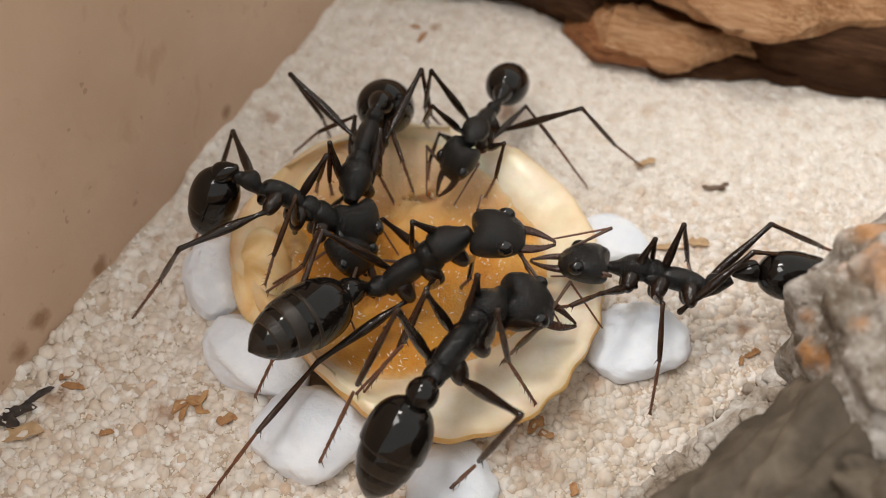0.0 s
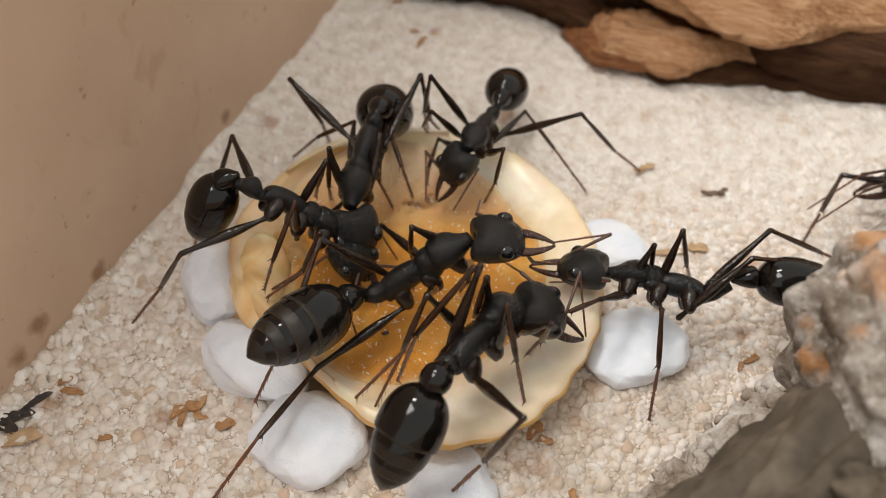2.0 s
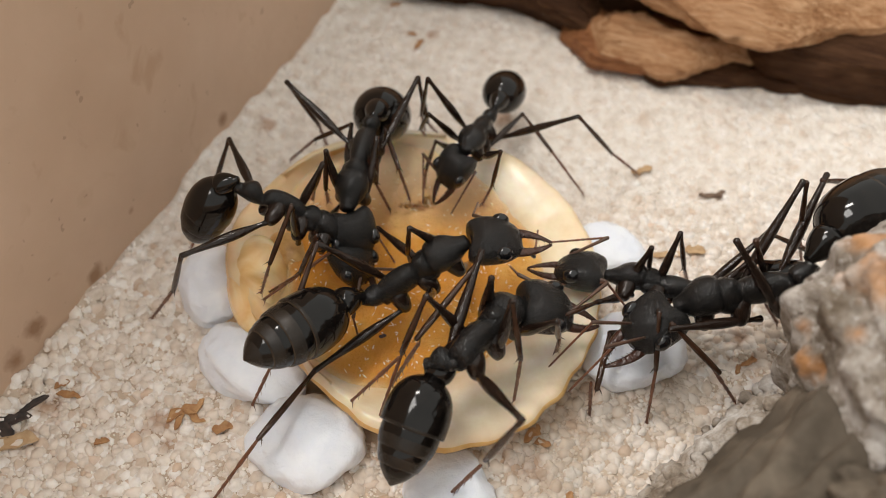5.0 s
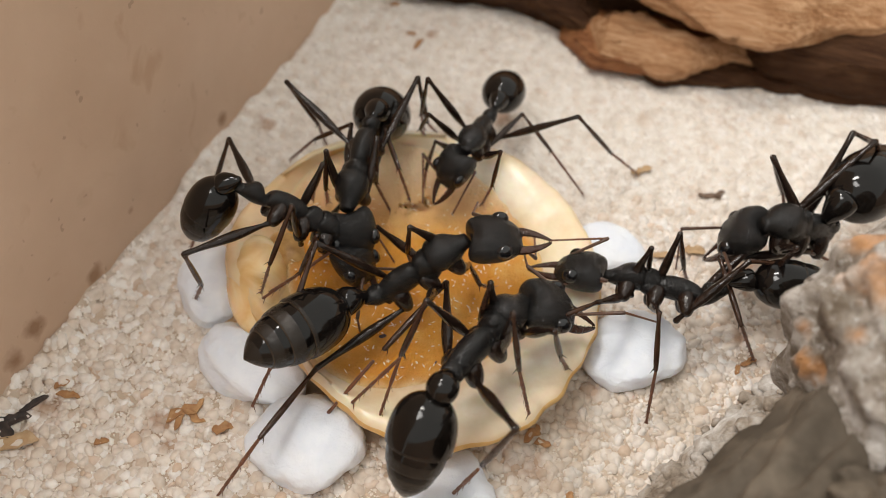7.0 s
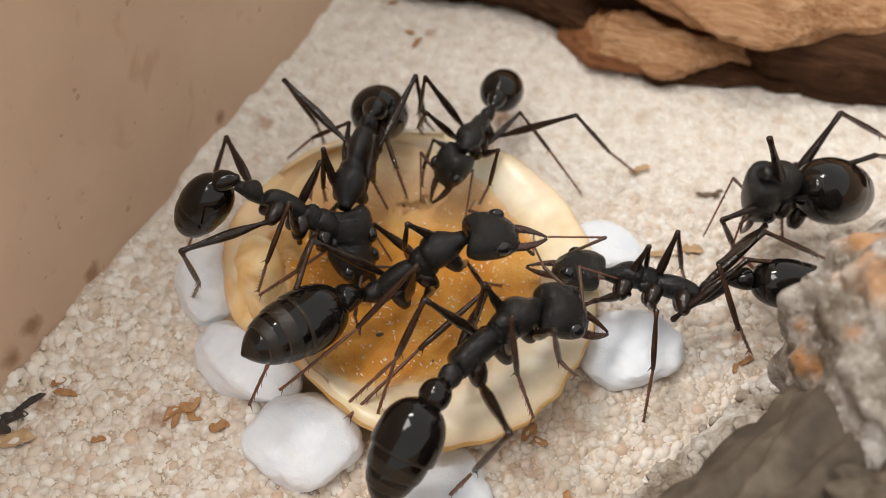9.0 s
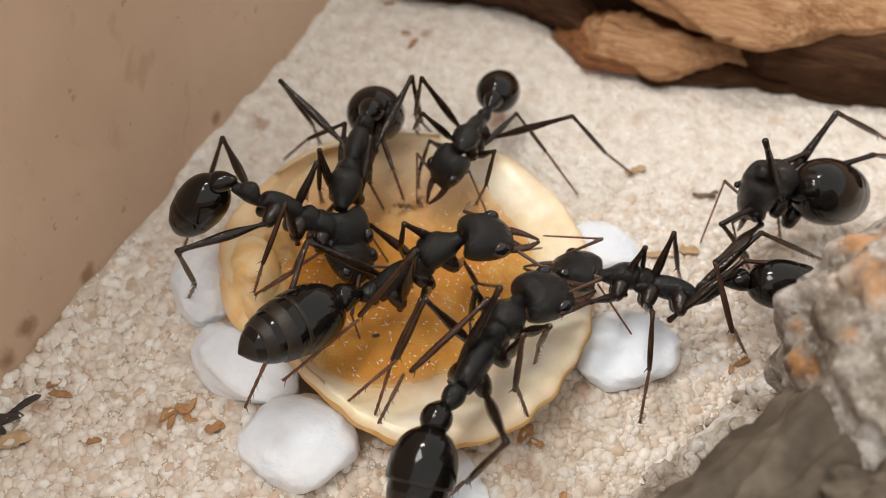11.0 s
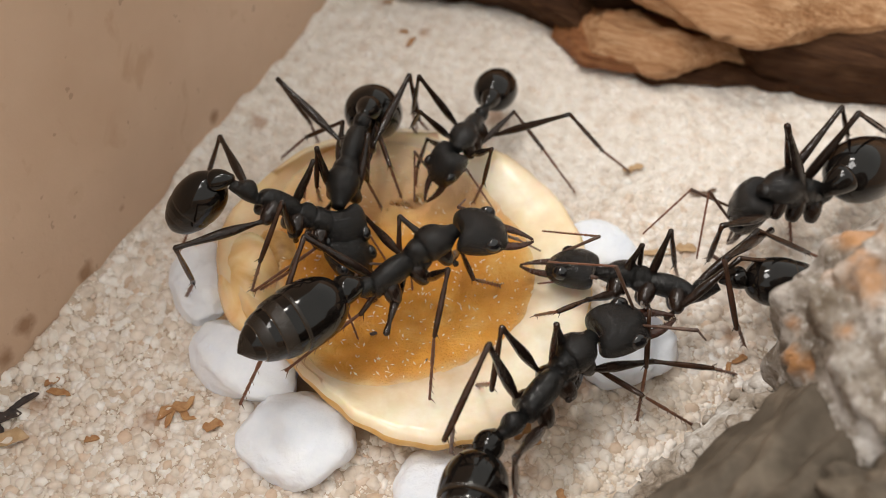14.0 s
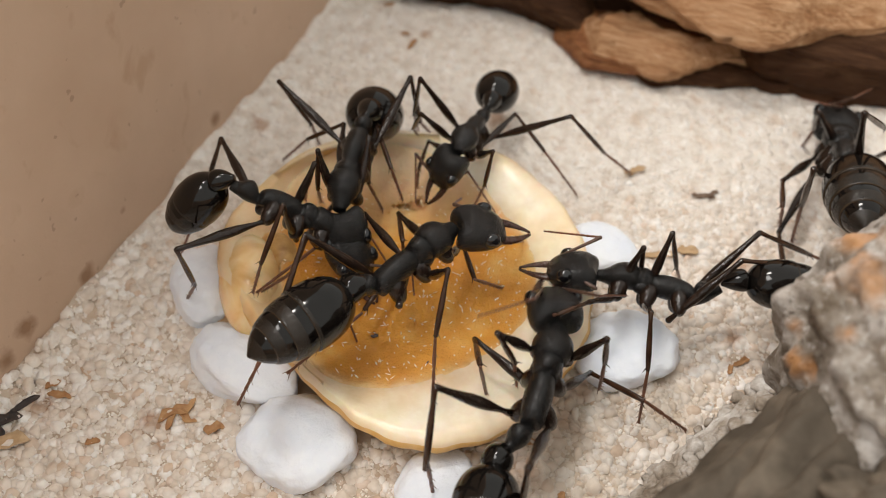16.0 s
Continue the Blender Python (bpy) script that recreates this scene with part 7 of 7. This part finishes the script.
    roaming_ant.stance(6.5, (18.8, -2.73, 5.72), (22.68, -4.92, 9.62), (15.76, -3.63, 4.8), (24.53, -3.17, 10.24), (25.75, -1.77, 9.54), (31.95, 2.46, 8.74), {
        "LF": (15.13, -2.66, 2.99, 14.15, -5.14, 5.56, 17.6, -4.03, 2.8),
        "LM": (18.24, -4.15, 2.67, 18.74, -7.94, 4.4, 20.82, -7.62, 0),
        "LH": (18.49, -5.47, 12.27, 21.15, -3.72, 6.74, 23.93, -2.64, 0.8),
        "RF": (20.48, 1.17, 2.16, 18.75, -1.2, 4.59, 19.3, 1.27, 0.8),
        "RM": (25.4, 1.39, 11, 26.88, 1.59, 6.76, 28.38, 2.42, 1.8),
        "RH": (26.67, 2.91, 9.44, 31.03, 6.18, 5.8, 36.03, 8.64, 1.8)},
        {"L": (15.32, -5.65, 6, 15.06, -5.49, 4), "R": (14.96, -3.59, 6, 14.67, -3.39, 4)})
    roaming_ant.stance(7, (21.82, -0.88, 7.34), (26.12, 0.82, 4.46), (19.87, -0.23, 4.6), (26, 0.56, 6.6), (26.54, 0.79, 6.93), (31.78, 5.58, 5.89), {
        "LF": (21.44, -4.94, 9.79, 21.69, -3.68, 6.56, 21.58, -2.32, 3),
        "LM": (18.61, -2.51, 5.58, 19.31, -6.37, 4.57, 21.29, -6.43, 0.2),
        "LH": (21.71, 2.23, 9.65, 23.93, 3.54, 4.99, 25.69, 3.26, 0),
        "RF": (24.44, 3.24, 3.63, 23.02, 0.52, 5.16, 24.24, 2.13, 0.8),
        "RM": (28.4, 3.66, 9.57, 30.54, 5.2, 5.92, 32.95, 6.91, 1.8),
        "RH": (27.52, 4.92, 9.04, 31.4, 7.38, 5.27, 36.13, 8.91, 1.4)},
        {"L": (18.89, -3.26, 6, 18.71, -3.06, 4), "R": (16.62, -0.41, 6, 16.85, -0.39, 4)})
    roaming_ant.stance(7.5, (21.85, 0.01, 7.69), (26.16, 2.68, 3.89), (21.21, 0.38, 4.35), (25.5, 1.09, 6.6), (25.7, 0.85, 7.2), (30.67, 4.42, 4.6), {
        "LF": (20.86, -1.24, 6.85, 20.96, -2.39, 5.92, 22.21, -1.8, 2.5),
        "LM": (18.94, -1.94, 4.51, 19.32, -6.04, 4.27, 21.35, -6.43, 0.1),
        "LH": (21.02, 1.39, 12, 23.72, 3.34, 5.66, 25.66, 3.28, 0.2),
        "RF": (24.8, 4.51, 4.1, 23.28, 1.74, 5.31, 24.27, 3.06, 0.8),
        "RM": (28.8, 3.85, 8.67, 31.26, 5.77, 5.51, 33.87, 7.93, 1.8),
        "RH": (27.45, 5.81, 8.96, 31.59, 7.89, 5.22, 36.29, 9.4, 1.4)},
        {"L": (19.72, -1.8, 6, 19.28, -2.03, 4), "R": (18.91, 1.27, 6, 18.66, 0.94, 4)})
    roaming_ant.stance(8, (23.01, 1.87, 8.05), (25.61, 3.04, 4.6), (22.67, 1.62, 4.1), (25.05, 1.95, 6.6), (25.08, 1.65, 7.2), (29.74, 4.33, 3.6), {
        "LF": (20.27, 2.46, 3.9, 20.24, -1.09, 5.27, 22.85, -1.28, 2),
        "LM": (17.59, -4.85, 8, 18.79, -6.68, 5.4, 21.41, -6.44, 0),
        "LH": (20.83, 1.21, 12, 23.51, 3.15, 6.33, 25.63, 3.3, 0.4),
        "RF": (25.17, 5.79, 4.57, 23.54, 2.97, 5.45, 24.3, 3.98, 0.8),
        "RM": (29.21, 4.03, 7.77, 31.97, 6.34, 5.1, 34.79, 8.94, 1.8),
        "RH": (27.38, 6.7, 8.89, 31.78, 8.41, 5.16, 36.46, 9.89, 1.4)},
        {"L": (20.55, -0.33, 6, 19.86, -0.99, 4), "R": (21.2, 2.96, 6, 20.47, 2.28, 4)})
    roaming_ant.stance(9, (22.54, 2.06, 8.05), (25.22, 3.09, 4.6), (22.29, 1.87, 4.1), (24.72, 2.01, 6.6), (24.82, 1.71, 7.2), (29.52, 4.59, 3.6), {
        "LF": (18.83, -0.73, 7.08, 20.54, -0.2, 3.64, 23.46, -3.01, 2),
        "LM": (17.68, -4.8, 8, 18.88, -6.62, 5.4, 21.5, -6.39, 0),
        "LH": (20.81, 1.36, 12, 23.49, 3.33, 6.2, 25.43, 3.52, 0.2),
        "RF": (25.29, 5.53, 5.38, 24.33, 4.07, 5.09, 25.16, 5.44, 0.74),
        "RM": (29.28, 4.08, 7.77, 32.08, 6.36, 5.14, 34.94, 9, 1.8),
        "RH": (27.43, 6.81, 8.84, 31.87, 8.47, 5.16, 36.61, 9.94, 1.4)},
        {"L": (19.91, -0.55, 6, 19.68, -1.14, 4), "R": (21.01, 3, 6, 20.12, 1.78, 4)})
    roaming_ant.stance(11.5, (22.58, 2.26, 8.06), (25.18, 3.21, 4.6), (22.38, 1.98, 4.1), (24.75, 2.12, 6.6), (24.85, 1.82, 7.2), (29.44, 4.5, 3.6), {
        "LF": (19.16, -0.59, 6.5, 20.85, -0.78, 4.5, 22.41, -0.37, 1.6),
        "LM": (17.74, -4.58, 8, 18.74, -6.93, 5.4, 21.44, -6.3, 0),
        "LH": (20.75, 1.24, 12, 23.39, 3.34, 6.3, 25.48, 3.46, 0.4),
        "RF": (25.59, 4.88, 7.43, 26.3, 6.84, 4.19, 27.31, 9.11, 0.6),
        "RM": (29.47, 4.21, 7.77, 32.35, 6.4, 5.24, 35.3, 9.13, 1.8),
        "RH": (27.56, 7.08, 8.71, 32.08, 8.62, 5.14, 36.98, 10.08, 1.4)},
        {"L": (18.32, -1.08, 6, 19.23, -1.52, 4), "R": (20.51, 3.12, 6, 19.24, 0.54, 4)})
    roaming_ant.stance(12.5, (22.58, 2.26, 8.06), (25.18, 3.21, 4.6), (22.38, 1.98, 4.1), (24.75, 2.12, 6.6), (24.85, 1.82, 7.2), (29.44, 4.5, 3.6), {
        "LF": (19.36, -2.41, 6.5, 21.36, -1.37, 4.5, 22.96, -0.88, 1.6),
        "LM": (17.73, -4.59, 8, 18.74, -6.94, 5.4, 21.44, -6.3, 0),
        "LH": (20.75, 1.24, 12, 23.39, 3.34, 6.3, 25.48, 3.46, 0.4),
        "RF": (25.59, 4.88, 7.43, 26.3, 6.84, 4.19, 27.31, 9.11, 0.6),
        "RM": (29.47, 4.21, 7.77, 32.35, 6.4, 5.24, 35.3, 9.13, 1.8),
        "RH": (27.56, 7.08, 8.71, 32.08, 8.62, 5.14, 36.98, 10.08, 1.4)},
        {"L": (18.32, -1.08, 6, 19.23, -1.52, 4), "R": (20.51, 3.12, 6, 19.24, 0.54, 4)})
    roaming_ant.stance(13, (22.6, 2.32, 8.06), (25.18, 3.21, 4.6), (22.47, 2.37, 4.1), (24.57, 1.94, 6.6), (24.66, 1.59, 7.2), (29.15, 4.26, 3.6), {
        "LF": (20.63, 3.03, 3.77, 20.51, -0.8, 4.99, 23.12, -0.76, 2),
        "LM": (17.96, -4.46, 8, 19.01, -6.62, 5.4, 21.56, -5.98, 0),
        "LH": (20.85, 1.07, 12, 23.64, 3.5, 6.04, 25.8, 3.03, 0.2),
        "RF": (26.24, 4.68, 7.44, 27.6, 6.75, 4.2, 28.92, 9.39, 0.8),
        "RM": (28.45, 5.71, 8.71, 30.74, 7.23, 5.53, 33.06, 9.43, 1.68),
        "RH": (27.61, 7, 8.71, 32.1, 8.81, 5.14, 37.13, 10, 1.4)},
        {"L": (20.19, 0.65, 6, 20.37, -0.02, 4), "R": (18.37, 2.53, 6, 17.91, 0.44, 4)})
    roaming_ant.stance(13.5, (22.66, 2.51, 8.03), (25.71, 3.39, 4.6), (22.16, 2.11, 4.1), (25.23, 2.11, 6.6), (25.35, 1.9, 7.2), (30.14, 4.95, 3.6), {
        "LF": (19.73, 0.53, 5.84, 19.71, -1.24, 4.9, 21.95, -0.59, 2),
        "LM": (18.19, -4.52, 8, 19.14, -6.68, 5.4, 21.56, -5.92, 0),
        "LH": (21.43, 1.55, 12, 23.99, 3.25, 6.24, 26.02, 2.89, 0.3),
        "RF": (26.11, 5.62, 5.84, 25.94, 5.19, 4.71, 27.18, 7.17, 0.8),
        "RM": (28.11, 6.21, 9.02, 30.2, 7.51, 5.63, 32.32, 9.53, 1.64),
        "RH": (28.16, 6.6, 9.02, 32.35, 8.57, 5.3, 37.09, 9.92, 1.4)},
        {"L": (19.95, 2, 6, 20.4, -0.08, 4), "R": (21.14, 6.39, 6, 16.2, 10.53, 4)})
    roaming_ant.stance(14, (22.46, 1.56, 7.5), (27.42, 3.97, 4), (21.57, 1.76, 4.1), (27.42, 3.08, 5.94), (27.99, 3.66, 6), (33.59, 7.82, 3.5), {
        "LF": (18.82, -1.96, 7.91, 18.91, -1.68, 4.82, 20.78, -0.42, 2),
        "LM": (18.45, -4.57, 8, 19.26, -6.73, 5.4, 21.57, -5.87, 0),
        "LH": (22.48, 2.33, 12, 24.33, 3.01, 6.44, 26.24, 2.75, 0.4),
        "RF": (25.99, 6.57, 4.24, 24.28, 3.62, 5.21, 25.45, 4.95, 0.8),
        "RM": (27.78, 6.71, 9.33, 29.66, 7.78, 5.73, 31.58, 9.63, 1.6),
        "RH": (28.72, 6.19, 9.34, 32.61, 8.33, 5.46, 37.05, 9.84, 1.4)},
        {"L": (19.63, 1.47, 6, 19.19, -0.59, 4), "R": (17.72, 2.9, 6, 13.26, -0.6, 4)})
    roaming_ant.stance(14.5, (22.89, 1.45, 7.5), (27.86, 4.09, 4), (22.08, 1.55, 4.1), (27.73, 3.2, 5.94), (28.3, 3.78, 6), (33.87, 7.73, 3.16), {
        "LF": (22.37, 2.36, 5.88, 22.37, 0.89, 3.55, 22.88, -0.51, 2.3),
        "LM": (18.7, -4.25, 8, 19.42, -6.41, 5.4, 21.61, -5.85, 0),
        "LH": (25.64, 8.66, 5.4, 24.37, 3.03, 6.3, 26.2, 2.47, 0.3),
        "RF": (26.14, 7.73, 4.3, 24.61, 4.75, 5.25, 25.4, 6.15, 0.8),
        "RM": (28, 7.05, 9.16, 29.69, 7.94, 5.45, 31.62, 9.97, 1.4),
        "RH": (28.58, 5.91, 9.65, 32.48, 8.26, 5.65, 37, 9.93, 1.5)},
        {"L": (20.74, 2.09, 6, 20.52, 0.72, 4), "R": (19.68, 4.17, 6, 14.66, 3.9, 4)})
    roaming_ant.stance(15, (23.61, 3.44, 7.33), (27.93, 5.16, 2.68), (22.74, 3.85, 4.15), (27.76, 4.22, 4.59), (27.92, 4.14, 5.4), (33.31, 8.15, 2.31), {
        "LF": (25.92, 6.69, 3.86, 25.83, 3.47, 2.29, 24.98, -0.61, 2.6),
        "LM": (18.98, -3.9, 8, 19.6, -6.08, 5.4, 21.66, -5.83, 0),
        "LH": (25.54, 8.68, 5.39, 24.4, 3.04, 6.17, 26.16, 2.19, 0.2),
        "RF": (26.28, 8.89, 4.36, 24.94, 5.87, 5.28, 25.36, 7.34, 0.8),
        "RM": (28.23, 7.38, 8.98, 29.73, 8.11, 5.16, 31.67, 10.31, 1.2),
        "RH": (28.45, 5.63, 9.95, 32.35, 8.18, 5.83, 36.94, 10.02, 1.6)},
        {"L": (21.84, 2.7, 6, 21.85, 2.02, 4), "R": (21.65, 5.43, 6, 16.07, 8.4, 4)})
    roaming_ant.stance(15.5, (24.75, 5.5, 6.78), (28.51, 6.6, 1.88), (23.14, 6.88, 4.7), (28.26, 5.85, 3.86), (28.4, 5.53, 4.6), (33.83, 8.77, 1), {
        "LF": (22.02, 2.33, 8.44, 22.8, -0.55, 5.92, 24.62, -0.67, 2),
        "LM": (21.81, 0.1, 2.5, 20.98, -4.01, 4.14, 22.47, -4.18, 0),
        "LH": (24.16, 6.11, 7.62, 26.26, 6.64, 2.12, 25.67, 1.01, 0.4),
        "RF": (26.91, 8.92, 5.62, 26.76, 8.26, 4.45, 27.34, 9.93, 0.4),
        "RM": (30.79, 8.64, 5.25, 31.08, 7.73, 4.95, 33.43, 10.26, 1.5),
        "RH": (28.32, 5.35, 10.26, 32.22, 8.11, 6.02, 36.89, 10.12, 1.7)},
        {"L": (22.36, 5.12, 6, 23.23, 4.94, 4), "R": (22.68, 8.53, 6, 17.76, 11.7, 4)})
    roaming_ant.stance(15.8, (30.24, 10.85, 3), (28.59, 5.75, 5.6), (31.24, 14.05, 2.35), (29.56, 6.24, 4.7), (29.39, 5.6, 5), (27.71, -0.17, 6.8), {
        "LF": (25.01, 5.27, 4.15, 23.78, 1.58, 5.54, 24.95, 3.12, 2),
        "LM": (24.47, 2.04, 2.6, 23.44, -2.26, 4.08, 24.83, -1.98, 0),
        "LH": (24.06, 0.61, 10.24, 25.28, 2.27, 5.3, 26.34, 3.26, 0),
        "RF": (27.53, 8.94, 6.88, 28.59, 10.65, 3.62, 29.32, 12.52, 0),
        "RM": (33.36, 9.9, 1.52, 32.44, 7.36, 4.73, 35.19, 10.2, 1.8),
        "RH": (28.19, 5.07, 10.57, 32.09, 8.03, 6.21, 36.83, 10.21, 1.8)},
        {"L": (31.23, 11.58, 6, 34.53, 14.99, 4), "R": (27.93, 11, 6, 27.58, 13.75, 4)})
    roaming_ant.stance(16, (30.57, 10.83, 3), (28.9, 5.73, 5.6), (31.58, 14.03, 2.35), (29.87, 6.22, 4.7), (29.67, 5.58, 5), (28, -0.18, 6.8), {
        "LF": (25.01, 5.27, 4.15, 23.78, 1.58, 5.54, 24.95, 3.12, 2),
        "LM": (24.47, 2.04, 2.6, 23.44, -2.26, 4.08, 24.83, -1.98, 0),
        "LH": (24.06, 0.61, 10.24, 25.28, 2.27, 5.3, 26.34, 3.26, 0),
        "RF": (27.53, 8.94, 6.88, 28.59, 10.65, 3.62, 29.32, 12.52, 0),
        "RM": (33.36, 9.9, 1.52, 32.44, 7.36, 4.73, 35.19, 10.2, 1.8),
        "RH": (28.19, 5.07, 10.57, 32.09, 8.03, 6.21, 36.83, 10.21, 1.8)},
        {"L": (31.23, 11.58, 6, 34.53, 14.99, 4), "R": (27.93, 11, 6, 27.58, 13.75, 4)})
    roaming_ant.settle()


motions()
